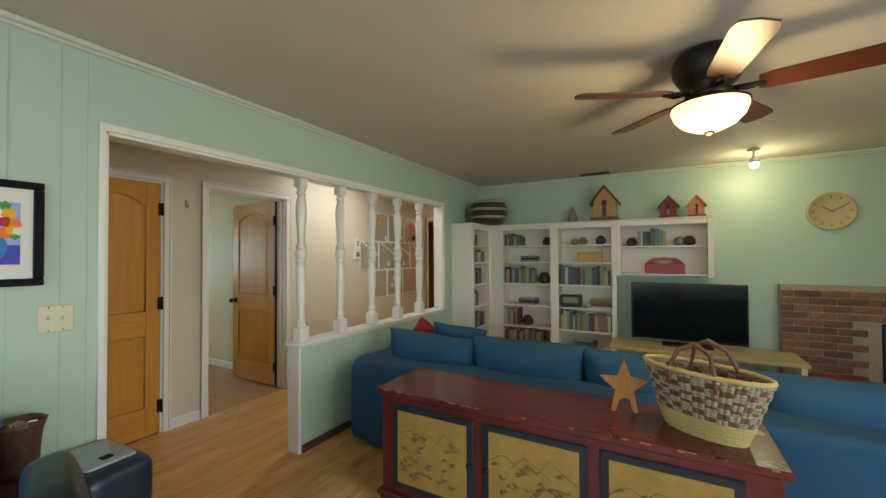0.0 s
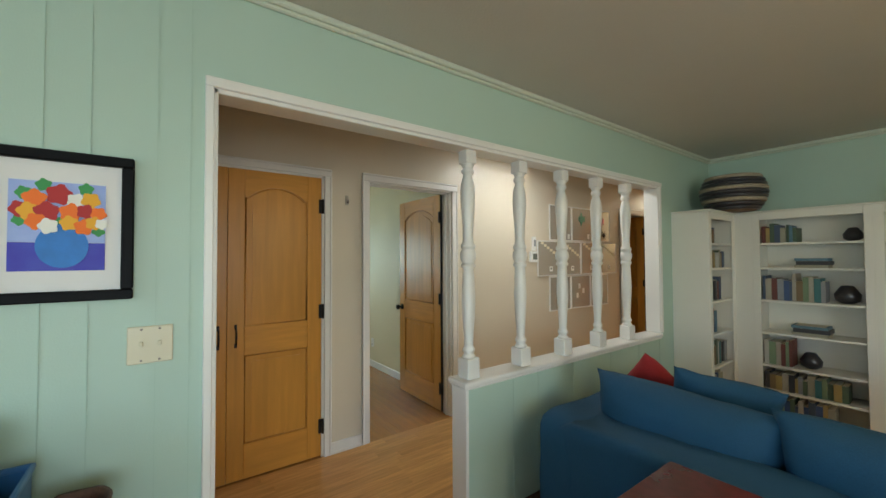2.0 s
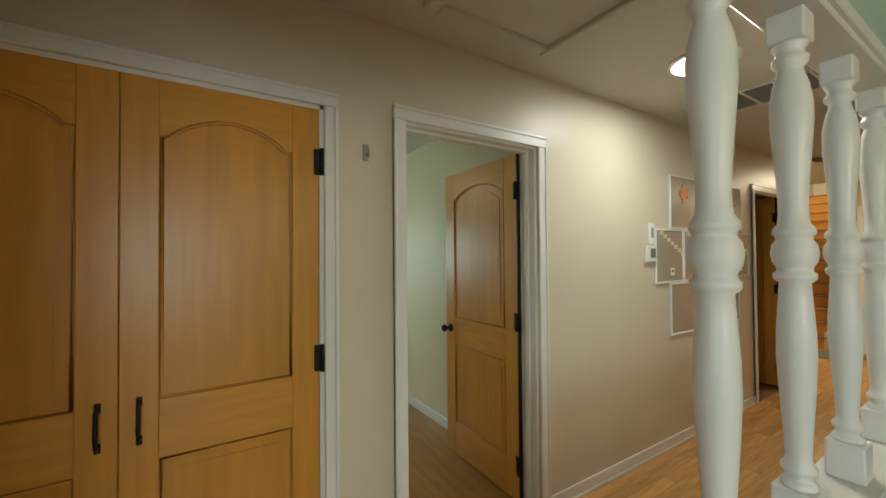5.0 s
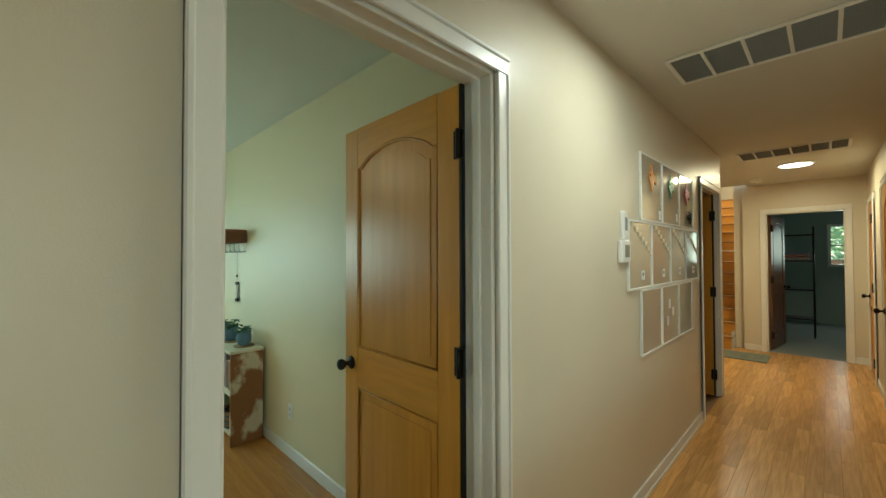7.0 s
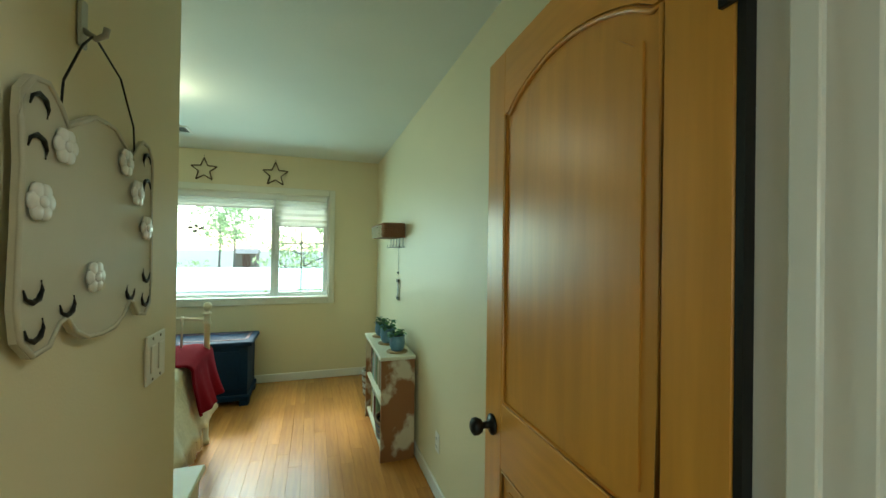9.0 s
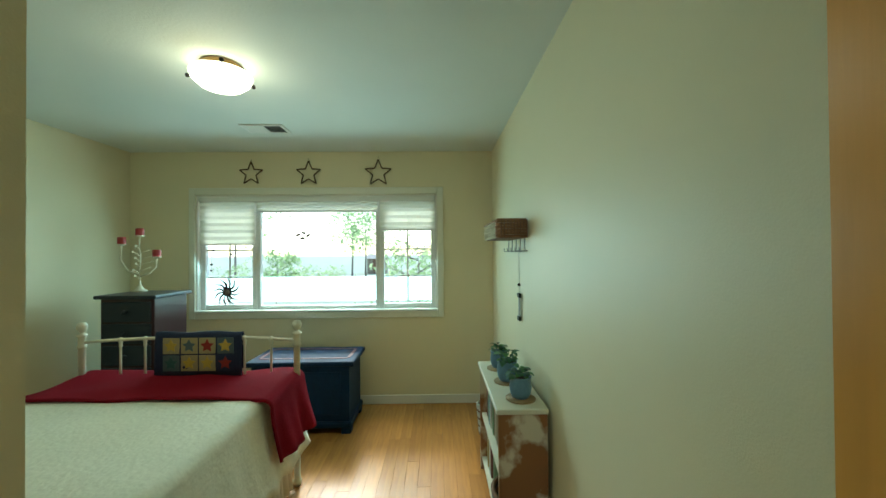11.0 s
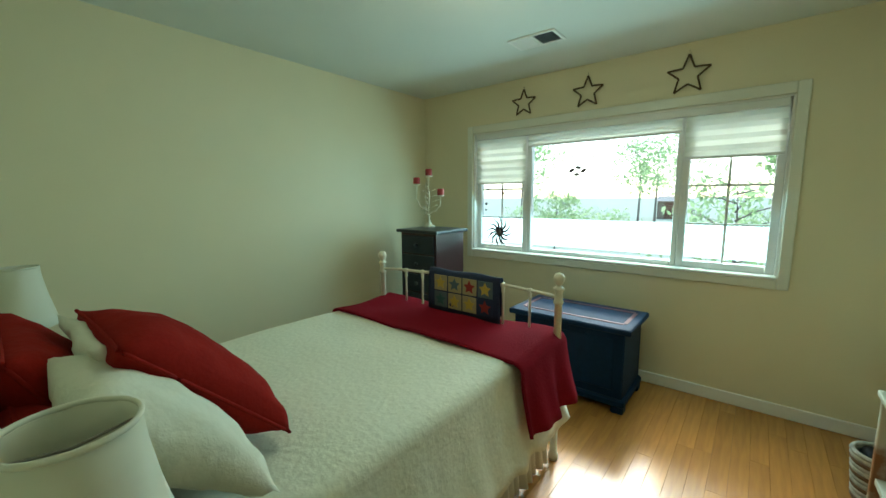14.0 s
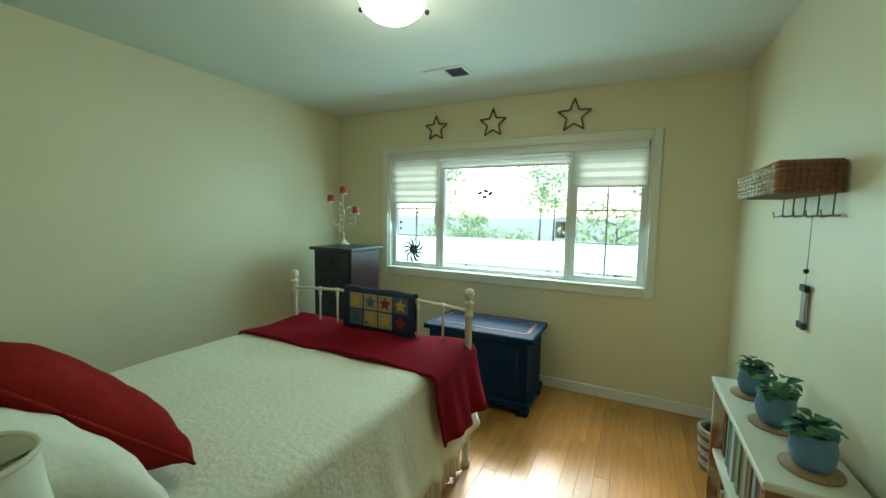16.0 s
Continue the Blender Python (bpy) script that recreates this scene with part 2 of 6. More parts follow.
# living room shell
walls("wall_living_north", [(E1, 6.3, 3.47, 3.6, 0, TOP)], MINT, "mint green living room wall behind the bookcases")
walls("wall_living_east", [(6.2, 6.3, -4.1, -2.6, 0, TOP), (6.2, 6.3, -.2, 3.47, 0, TOP), (6.2, 6.3, -2.6, -.2, 0, .5), (6.2, 6.3, -2.6, -.2, 2.1, TOP)], MINT, "mint green living room wall")
walls("wall_living_south", [(E1, 1.8, -4.1, -4.0, 0, TOP), (4.4, 6.2, -4.1, -4.0, 0, TOP), (1.8, 4.4, -4.1, -4.0, 0, .85), (1.8, 4.4, -4.1, -4.0, 2.05, TOP)], MINT, "mint green living room wall with a window")
walls("ceiling_living", [(E1, 6.2, -4.0, 3.47, TOPL, TOPL + .1)], CEIL_LIVING, "off-white living room ceiling")
walls("ceiling_hall", [(-.06, E1, -1.75, 7.5, TOP, TOP + .1), (-2.0, -.06, 5.02, 7.3, TOP, TOP + .1), (-.13, 3.0, 7.5, 11.3, TOP, TOP + .1)], CEIL, "off-white hallway ceiling")
walls("ceiling_stair", [(-1.35, -.13, 7.3, 11.2, 4.6, 4.7), (-1.35, -.13, 7.2, 7.3, TOP + .1, 4.6)], CEIL, "off-white stairwell ceiling")
walls("ceiling_bedroom", [(-4.46, -.06, -2.30, 1.44, TOP, TOP + .1), (-2.0, -.06, 1.44, 5.02, TOP, TOP + .1)], CEIL_BED, "pale bedroom ceiling")
walls("floor", [(-.06, 6.3, -4.1, 7.55, -.12, -.012), (-4.46, -.06, -2.3, 5.2, -.12, -.012), (-2.0, -.06, 5.2, 7.55, -.12, -.012)], DARKGAP, "oak strip floor")
walls("floor_study", [(-.13, 3.0, 7.55, 11.3, -.12, -.002), (-1.35, -.13, 7.55, 11.2, -.12, -.002)], mat("grey_carpet", (0.24, 0.26, 0.25), 0.95, grain=0.4, grain_scale=180, bump=0.5), "grey carpet of the far room")

# ---- trim ----
def trim(name, boxes, label, bevel=0.004, material=None):
    bm = bmesh.new()
    for b in boxes:
        block(bm, *b, bevel=bevel)
    return structure(name, bm, material or WHITE, label)


def casing_x(name, x, out, y0, y1, top, w=0.062, left=True, right=True):
    """Door casing on a wall that faces along x, out: +1 or -1."""
    a, b = sorted((x, x + out * 0.018))
    c, d = sorted((x, x + out * 0.024))
    boxes = []
    if left:
        boxes += [(a, b, y0 - w, y0, 0, top), (c, d, y0 - w, y0 - w + 0.016, 0, top)]
    if right:
        boxes += [(a, b, y1, y1 + w, 0, top), (c, d, y1 + w - 0.016, y1 + w, 0, top)]
    boxes += [(a, b, y0 - w, y1 + w, top, top + w), (c, d, y0 - w, y1 + w, top + w - 0.016, top + w)]
    return trim(name, boxes, "white painted door casing")


def jamb_x(name, x0, x1, y0, y1, top, stop=None):
    boxes = [(x0, x1, y0, y0 + .018, 0, top), (x0, x1, y1 - .018, y1, 0, top), (x0, x1, y0, y1, top - .018, top)]
    if stop:
        boxes += [(stop, stop + .03, y0 + .018, y0 + .023, 0, top - .018), (stop, stop + .03, y1 - .03, y1 - .018, 0, top - .018), (stop, stop + .03, y0 + .018, y1 - .018, top - .03, top - .018)]
    return trim(name, boxes, "white painted door jamb", 0.002)


casing_x("trim_closet_casing", 0, 1, -1.265, -.017, 2.035, .054)
jamb_x("trim_closet_jamb", -.058, -.002, -1.265, -.015, 2.038)
casing_x("trim_bedroom_casing", 0, 1, .342, 1.164, 2.04, .062)
jamb_x("trim_bedroom_jamb", -.125, -.002, .332, 1.165, 2.047, stop=-.075)
casing_x("trim_bath_casing", 0, 1, 4.105, 4.855, 2.04)
jamb_x("trim_bath_jamb", -.058, -.002, 4.103, 4.857, 2.047)
casing_x("trim_hall_east_casing", E0, -1, 6.45, 7.21, 2.04)
casing_x("trim_hall_near_casing", E0, -1, 4.68, 5.45, 2.04)
trim("trim_end_casing", [(.075, .137, 7.482, 7.5, 0, 2.025), (.957, 1.019, 7.482, 7.5, 0, 2.025), (.075, 1.019, 7.482, 7.5, 2.025, 2.087), (.137, .155, 7.5, 7.61, 0, 2.025), (.939, .957, 7.5, 7.61, 0, 2.025), (.137, .957, 7.5, 7.61, 2.01, 2.028)], "white painted casing of the far doorway")
# opening between hall and living room
trim("trim_opening", [(E1, E1 + .016, -.872, -.845, 0, 2.02), (E1, E1 + .016, -.872, 2.422, 2.02, 2.055), (E1, E1 + .012, 2.39, 2.422, .80, 2.02),
     (E0 - .004, E1 + .004, -.847, -.832, 0, 2.02), (E0 - .004, E1 + .004, -.847, 2.392, 2.004, 2.022), (E0 - .004, E1 + .004, 2.375, 2.392, .80, 2.004),
     (E0 - .016, E0, -.872, -.845, 0, 2.02), (E0 - .016, E0, -.872, 2.422, 2.02, 2.055), (E0 - .012, E0, 2.39, 2.422, .80, 2.02)], "white painted trim round the wide opening", 0.003)
trim("trim_knee_end", [(E0 - .004, E1 + .004, .272, .292, 0, .768)], "white painted end board of the low wall", 0.003)
trim("trim_knee_cap", [(E0 - .022, E1 + .022, .255, 2.39, .768, .796), (E0 - .012, E1 + .012, .265, 2.39, .752, .768)], "white painted cap of the low wall", 0.006)
bb = []
for y0, y1 in ((-1.75, -1.325), (.04, .279), (1.228, 4.04), (4.92, 5.02)):
    bb += [(0, .012, y0, y1, 0, .085), (0, .018, y0, y1, 0, .02)]
bb += [(E0 - .012, E0, 2.425, 4.61, 0, .085), (E0 - .012, E0, 5.515, 6.385, 0, .085), (E0 - .012, E0, 7.275, 7.5, 0, .085), (-.13, .073, 7.488, 7.5, 0, .085), (1.021, E0, 7.488, 7.5, 0, .085), (-.9, .0, 5.02, 5.032, 0, .085)]
trim("baseboard_hall", bb, "white painted hallway baseboard", 0.003)
trim("baseboard_bedroom", [(-4.32, -4.306, -2.18, 1.32, 0, .085), (-4.32, -.125, 1.306, 1.32, 0, .085), (-4.32, -1.05, -2.18, -2.166, 0, .085), (-1.064, -1.05, -2.18, .25, 0, .085), (-1.05, -.125, .25, .262, 0, .085)], "white painted bedroom baseboard", 0.004)
trim("baseboard_living", [(E1, E1 + .012, .30, 3.47, 0, .06), (E1, E1 + .012, -4.0, -.88, 0, .06), (E1, 6.2, 3.458, 3.47, 0, .06)], "dark stained living room baseboard", 0.003, mat("dark_stain", (0.10, 0.055, 0.035), 0.4))
trim("crown_living", [(E1, E1 + .030, -4.0, 3.47, 2.380, 2.407), (E1, E1 + .018, -4.0, 3.47, 2.362, 2.381), (E1, 6.2, 3.44, 3.47, 2.380, 2.407), (E1, 6.2, 3.452, 3.47, 2.362, 2.381)], "pale painted crown moulding", 0.006,
     mat("crown_paint", (0.60, 0.64, 0.53), 0.4))
bm = bmesh.new()
for y in (-1.42, -1.26, -1.16, -1.0, -.91, .62, .83, 1.18, 1.62, 2.02, 2.36):
    block(bm, E1 + .0005, E1 + .0025, y - .0012, y + .0012, .06, 2.36 if y < -.83 else (.75 if y < 2.38 else 2.36))
structure("panel_groove", bm, mat("mint_groove", (0.42, 0.56, 0.465), 0.6), "fine grooves of the mint wall panelling")


# ---- doors ----
def fir_door(name, label, w, m, h=2.025, knob=None, hinge_side=1, hinges=True, gap_shadow=False, pull=None, group=""):
    """Two-panel fir door with an arched upper panel; local x across, y through, z up. Face towards -y and +y alike."""
    d = thing(name, label, "door", m, group)
    s, th = (.112 if w > .7 else .10), .036
    y0, y1 = -th / 2, th / 2
    solid("stile", [(0, s, y0, y1, .008, h)], FIR, d, bevel=.003)
    solid("stile", [(w - s, w, y0, y1, .008, h)], FIR, d, bevel=.003)
    solid("bottom_rail", [(s, w - s, y0, y1, .008, .23)], FIRH, d, bevel=.002)
    solid("lock_rail", [(s, w - s, y0, y1, .80, .988)], FIRH, d, bevel=.002)
    side, mid = 1.835, 1.912
    arch = [(s, h), (s, side)]
    n = 16
    for i in range(n + 1):
        u = i / n
        arch.append((s + .02 + (w - 2 * s - .04) * u, side + (mid - side) * math.sin(math.pi * u) ** 0.75))
    arch += [(w - s, side), (w - s, h)]
    bm = bmesh.new()
    prism(bm, arch, th, Matrix.Translation((0, 0, 0)))
    part("top_rail", bm, FIRH, d)

    def panel(z0, top):
        bm = bmesh.new()
        outer = [(s - .002, z0)] + top(0.0) + [(w - s + .002, z0)]
        prism(bm, outer, .020)
        part("panel", bm, FIR, d)
        bm = bmesh.new()
        inner = [(s + .045, z0 + .045)] + top(0.045) + [(w - s - .045, z0 + .045)]
        prism(bm, inner, .028)
        part("panel_field", bm, FIR, d)
        bm = bmesh.new()
        ring = [(s + .006, z0 + .006)] + top(0.006) + [(w - s - .006, z0 + .006)]
        for y in (-.0135, .0135):
            tube(bm, [(x, y, z) for x, z in ring], .0055, 8, True)
        part("bead", bm, FIRD, d, "darker moulded edge")

    panel(.23, lambda i: [(s + i, .80 - i), (w - s - i, .80 - i)])
    panel(.988, lambda i: [(s + i, side - i)] + [(s + .02 + i + (w - 2 * s - .04 - 2 * i) * k / 12, side - i + (mid - side) * math.sin(math.pi * k / 12) ** 0.75) for k in range(13)] + [(w - s - i, side - i)])
    if hinges:
        x = w if hinge_side > 0 else 0
        for z in (.22, 1.045, 1.808):
            bm = bmesh.new()
            block(bm, x - .02 if hinge_side > 0 else x - .03, x + .03 if hinge_side > 0 else x + .02, -.026, -.0165, z - .05, z + .05, .002)
            tube(bm, [(x + .008, -.032, z - .052), (x + .008, -.032, z + .052)], .008, 8)
            part("hinge", bm, BLACK, d, "black iron hinge")
    # black strip puts in the shadow of the gap behind the hinge edge
    if gap_shadow:
        solid("edge_seal", [(w + .001, w + .012, -.017, .014, .01, h)], BLACK, d, "black strip for the shadow in the hinge gap", 0)
    if knob is not None:
        bm = bmesh.new()
        for sgn in (-1, 1):
            q = pose(knob, sgn * th / 2, .905, -90 * sgn)
            lathe(bm, [(.031, 0), (.031, .006), (.026, .010), (.011, .014), (.010, .034), (.020, .040), (.026, .052), (.025, .064), (.014, .072), (.0, .073)], q, 16)
        part("knob", bm, BLACK, d, "black round door knob", True)
    if pull is not None:
        bm = bmesh.new()
        tube(bm, [(pull, -.018, .87), (pull, -.045, .88), (pull, -.05, .92), (pull, -.045, .98), (pull, -.018, .99)], [.007, .006, .007, .006, .007], 8)
        block(bm, pull - .008, pull + .008, -.022, -.017, .855, .885, .002)
        block(bm, pull - .008, pull + .008, -.022, -.017, .975, 1.005, .002)
        part("pull_handle", bm, BLACK, d, "black iron pull handle")
    return d


FIRD = mat("fir_dark_edge", (0.66, 0.30, 0.055), 0.35, grain=0.4, grain_scale=9, stretch=(4, 4, 0.5))
# closet pair; local x runs along world y, faces +x
Q = pose(-.022, -1.246, .004, 0, 0, 90)
fir_door("closet_door", "honey fir closet door with arched panel, closed", .605, Q, pull=.558, hinge_side=-1, group="closet doors")
fir_door("closet_door", "honey fir closet door with arched panel, closed", .605, pose(-.022, -.639, .004, 0, 0, 90), pull=.05, hinge_side=1, group="closet doors")
# bedroom door, open into the room
fir_door("bedroom_door", "honey fir bedroom door with black knob, standing open", .778, pose(-.907, 1.162, .006, 0, 0, -1.2), knob=.058, hinge_side=1, gap_shadow=True)
fir_door("bathroom_door", "honey fir bathroom door, standing open", .72, pose(-.76, 4.835, .006, 0, 0, -2), knob=.06, hinge_side=1, gap_shadow=True)
far_door = fir_door("far_room_door", "fir door of the far room, coloured dark as backlit, half open", .77, pose(.168, 7.64, .006, 0, 0, 82), h=2.0, knob=.71, hinge_side=-1)
# same fir as the other doors; its backlit shade is put into the colour
FIR_BACKLIT = mat("fir_backlit", (0.17, 0.075, 0.035), 0.32, grain=0.3, grain_scale=7, patch=0.3, patch_scale=1.5, stretch=(5, 5, 0.35), spec=0.45)
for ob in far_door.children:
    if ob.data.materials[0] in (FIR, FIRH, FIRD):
        ob.data.materials[0] = FIR_BACKLIT
fir_door("hall_closet_door", "honey fir hallway door, closed", .74, pose(E0 + .006, 7.20, .006, 0, 0, -90), knob=.06, hinge_side=1)
fir_door("hall_side_door", "honey fir hallway side door, closed", .75, pose(E0 + .006, 5.44, .006, 0, 0, -90), knob=.06, hinge_side=1)

# ---- balusters ----
def baluster(m):
    b = thing("baluster", "white painted turned wooden baluster on the low wall", "baluster", m, "balusters of the opening")
    H = 1.208
    solid("base_block", [(-.042, .042, -.042, .042, 0, .105)], WHITE, b, bevel=.004)
    solid("top_block", [(-.036, .036, -.036, .036, H - .07, H)], WHITE, b, bevel=.004)
    bm = bmesh.new()
    prof = [(.034, .105), (.036, .112), (.030, .120), (.024, .128), (.033, .140), (.034, .150), (.026, .160), (.024, .175), (.027, .23), (.033, .32), (.037, .40), (.036, .46), (.031, .54), (.029, .575),
            (.039, .585), (.040, .597), (.033, .603), (.033, .612), (.041, .625), (.044, .645), (.041, .665), (.034, .676), (.034, .684), (.040, .690), (.039, .702), (.030, .715), (.027, .75),
            (.029, .80), (.035, .88), (.040, .95), (.040, 1.0), (.034, 1.04), (.025, 1.07), (.024, 1.08), (.034, 1.092), (.035, 1.104), (.027, 1.112), (.027, 1.122), (.034, 1.132), (.034, 1.139)]
    lathe(bm, prof, steps=20)
    part("turned_shaft", bm, WHITE, b, smooth=True)
    return b


first = baluster(pose(1.21, .342, .796))
for i in range(1, 5):
    copy_thing(first, pose(1.21, .342 + i * .404, .796))

# ---- hall ceiling and wall fixtures ----
def tube_skylight(x, y, r, label):
    t = thing("tube_skylight", label, "skylight", pose(x, y, TOP), "tube skylights")
    bm = bmesh.new()
    lathe(bm, [(r + .018, -.001), (r + .018, -.010), (r + .004, -.016), (r, -.014), (r, -.001)], steps=40)
    part("ring", bm, WHITE, t, smooth=True)
    bm = bmesh.new()
    lathe(bm, [(r, -.012), (r * .8, -.018), (r * .4, -.021), (0, -.022)], steps=40)
    part("diffuser", bm, SKYGLOW, t, "bright round diffuser", True)


tube_skylight(.575, 1.80, .145, "round white tubular skylight in the hallway ceiling")
tube_skylight(.54, 6.05, .145, "round white tubular skylight further down the hallway ceiling")


def return_grille(name, label, x0, x1, y0, y1, n):
    g = thing(name, label, "air grille", pose((x0 + x1) / 2, (y0 + y1) / 2, TOP))
    w, d = (x1 - x0) / 2, (y1 - y0) / 2
    f = .022
    solid("frame", [(-w, w, -d, -d + f, -.012, -.001), (-w, w, d - f, d, -.012, -.001), (-w, -w + f, -d + f, d - f, -.012, -.001), (w - f, w, -d + f, d - f, -.012, -.001)], WHITE, g, bevel=.003)
    for i in range(1, n):
        x = -w + 2 * w * i / n
        solid("divider", [(x - .008, x + .008, -d + f, d - f, -.011, -.001)], WHITE, g, bevel=.002)
    for i in range(n):
        a, b = -w + 2 * w * i / n + (f if i == 0 else .008), -w + 2 * w * (i + 1) / n - (f if i == n - 1 else .008)
        solid("filter", [(a, b, -d + f, d - f, -.004, -.001)], GREY, g, "grey filter mesh", bevel=0)
    bm = bmesh.new()
    k = int((y1 - y0 - .05) / .016)
    for i in range(k):
        y = -d + f + .008 + i * .016
        block(bm, -w + f, w - f, y - .0012, y + .0012, -.009, -.004)
    part("louvre", bm, GREY, g)


return_grille("return_air_grille", "long white return air grille with grey filters", .185, 1.005, 2.39, 2.78, 5)
return_grille("return_air_grille", "long white air grille in the far hallway ceiling", .13, .955, 5.02, 5.42, 6)
hatch = thing("attic_hatch", "white framed attic hatch in the hallway ceiling", "hatch", pose(.58, .68, TOP))
solid("frame", [(-.38, .38, .30, .36, -.03, -.001), (-.38, .38, -.36, -.30, -.03, -.001), (-.38, -.32, -.30, .30, -.03, -.001), (.32, .38, -.30, .30, -.03, -.001)], CEIL, hatch, bevel=.006)
solid("lid", [(-.32, .32, -.30, .30, -.010, -.001)], CEIL, hatch, bevel=.002)

hook = thing("wall_hook", "small pewter wall hook on the tan wall", "hook", pose(.001, .158, 1.875))
solid("back_plate", [(0, .005, -.012, .012, -.035, .035)], mat("pewter", (0.45, 0.43, 0.38), 0.4, 0.7), hook, bevel=.002)
bm = bmesh.new()
tube(bm, [(.004, 0, -.01), (.028, 0, -.022), (.034, 0, -.008), (.032, 0, .004)], .005, 8)
part("hook_arm", bm, mat("pewter_arm", (0.42, 0.40, 0.36), 0.4, 0.7), hook)

# whiteboards: glossy sheets in narrow white frames
BOARD = mat("glossy_board", (0.60, 0.56, 0.47), 0.10, 0.40, patch=0.12, patch_scale=3, spec=0.8)
PLASTIC = mat("white_plastic", (0.82, 0.81, 0.77), 0.35)


def wall_board(y0, y1, z0, z1):
    b = thing("magnet_board", "glossy grey magnetic board in a thin white frame", "magnetic board", pose(.002, (y0 + y1) / 2, (z0 + z1) / 2), "magnet boards on the hall wall")
    w, h = (y1 - y0) / 2 - .002, (z1 - z0) / 2 - .002
    f = .013
    solid("frame", [(0, .014, -w, w, h - f, h), (0, .014, -w, w, -h, -h + f), (0, .014, -w, -w + f, -h + f, h - f), (0, .014, w - f, w, -h + f, h - f)], PLASTIC, b, bevel=.002)
    solid("sheet", [(0, .008, -w + f, w - f, -h + f, h - f)], BOARD, b, "glossy reflective sheet", bevel=0)


for k in range(3):
    wall_board(2.55 + k * .414, 2.55 + (k + 1) * .414, 1.625, 2.04)
for k in range(4):
    wall_board(2.34 + k * .40, 2.34 + (k + 1) * .40, 1.222, 1.625)
for k in range(3):
    wall_board(2.54 + k * .396, 2.54 + (k + 1) * .396, .825, 1.222)


def fish_magnet(y, z, colour, label):
    f = thing("fish_magnet", label, "magnet", pose(.0125, y, z, 0, 0, 90), "fish magnets")
    out = [(-.055, 0), (-.03, .035), (-.005, .04), (0, .08), (.02, .04), (.045, .02), (.075, .04), (.07, 0), (.075, -.035), (.045, -.02), (.02, -.045), (0, -.085), (-.01, -.04), (-.03, -.035)]
    bm = bmesh.new()
    prism(bm, out, .008, Matrix.Translation((0, -.003, 0)))
    part("body", bm, mat("fish_" + label.split()[0], colour, 0.4), f)
    bm = bmesh.new()
    lathe(bm, [(.008, 0), (.006, .003), (0, .004)], pose(-.035, -.007, .008, 90), 10)
    part("eye", bm, BLACK, f)


fish_magnet(2.74, 1.905, (0.65, 0.25, 0.04), "orange fish shaped magnet on the board")
fish_magnet(3.15, 1.90, (0.06, 0.26, 0.16), "green fish shaped magnet on the board")
fish_magnet(3.57, 1.89, (0.45, 0.10, 0.16), "red fish shaped magnet on the board")
bug = thing("bug_magnet", "black wire insect magnet on the board", "magnet", pose(.012, 3.64, 1.715))
bm = bmesh.new()
for k in range(7):
    a = k * math.tau / 7 + .3
    tube(bm, [(.006, 0, 0), (.014, .03 * math.cos(a), .03 * math.sin(a)), (.010, .07 * math.cos(a + .3), .06 * math.sin(a + .3))], .004, 6)
part("legs", bm, BLACK, bug)
bm = bmesh.new()
bmesh.ops.create_uvsphere(bm, u_segments=12, v_segments=8, radius=.024)
part("body", bm, BLACK, bug, smooth=True)
for k, y in enumerate((2.55, 2.95, 3.34, 3.74)):
    c = thing("number_card", "small white card on the glossy board", "card", pose(.0125, y + .02, 1.305), "cards on the boards")
    solid("card", [(0, .003, -.028, .028, -.028, .028)], PLASTIC, c, bevel=.001)
    solid("ink", [(.003, .0036, -.012, .012, -.004, .014)], BLACK, c, bevel=0)
    s = thing("paper_garland", "pale stepped paper chain across the board", "garland", pose(.0125, y, 1.49), "paper garlands")
    for j in range(7):
        solid("link", [(0, .003, -.15 + j * .05, -.105 + j * .05, .09 - j * .026, .118 - j * .026)], mat("garland_paper", (0.75, 0.68, 0.5), 0.6) if k + j == 0 else bpy.data.materials["garland_paper"], s, bevel=0)
for y, z in ((2.90, 1.68), (3.3, 1.69), (3.10, 1.09), (3.06, .98), (3.18, 1.03)):
    c = thing("board_slip", "small pale paper slip held on the board", "paper slip", pose(.0125, y, z), "slips on the boards")
    solid("slip", [(0, .002, -.02, .02, -.03, .03)], PLASTIC, c, bevel=0)
th_ = thing("thermostat", "white wall thermostat with a grey display", "thermostat", pose(.001, 2.275, 1.442))
solid("body", [(0, .028, -.06, .06, -.06, .06)], PLASTIC, th_, bevel=.006)
solid("display", [(.028, .0295, -.025, .04, -.03, .035)], mat("lcd", (0.16, 0.18, 0.15), 0.25), th_, "grey display", bevel=0)
tc = thing("wall_remote", "white slim wall control beside the thermostat", "wall control", pose(.001, 2.285, 1.585))
solid("body", [(0, .022, -.03, .03, -.075, .075)], PLASTIC, tc, bevel=.005)
solid("buttons", [(.022, .024, -.016, .016, -.03, .04)], GREY, tc, bevel=.001)
ds = thing("smoke_detector", "white round smoke detector on the far ceiling", "smoke detector", pose(.1, 6.9, TOP))
bm = bmesh.new()
lathe(bm, [(.07, -.001), (.07, -.02), (.055, -.035), (0, -.037)], steps=24)
part("housing", bm, PLASTIC, ds, smooth=True)

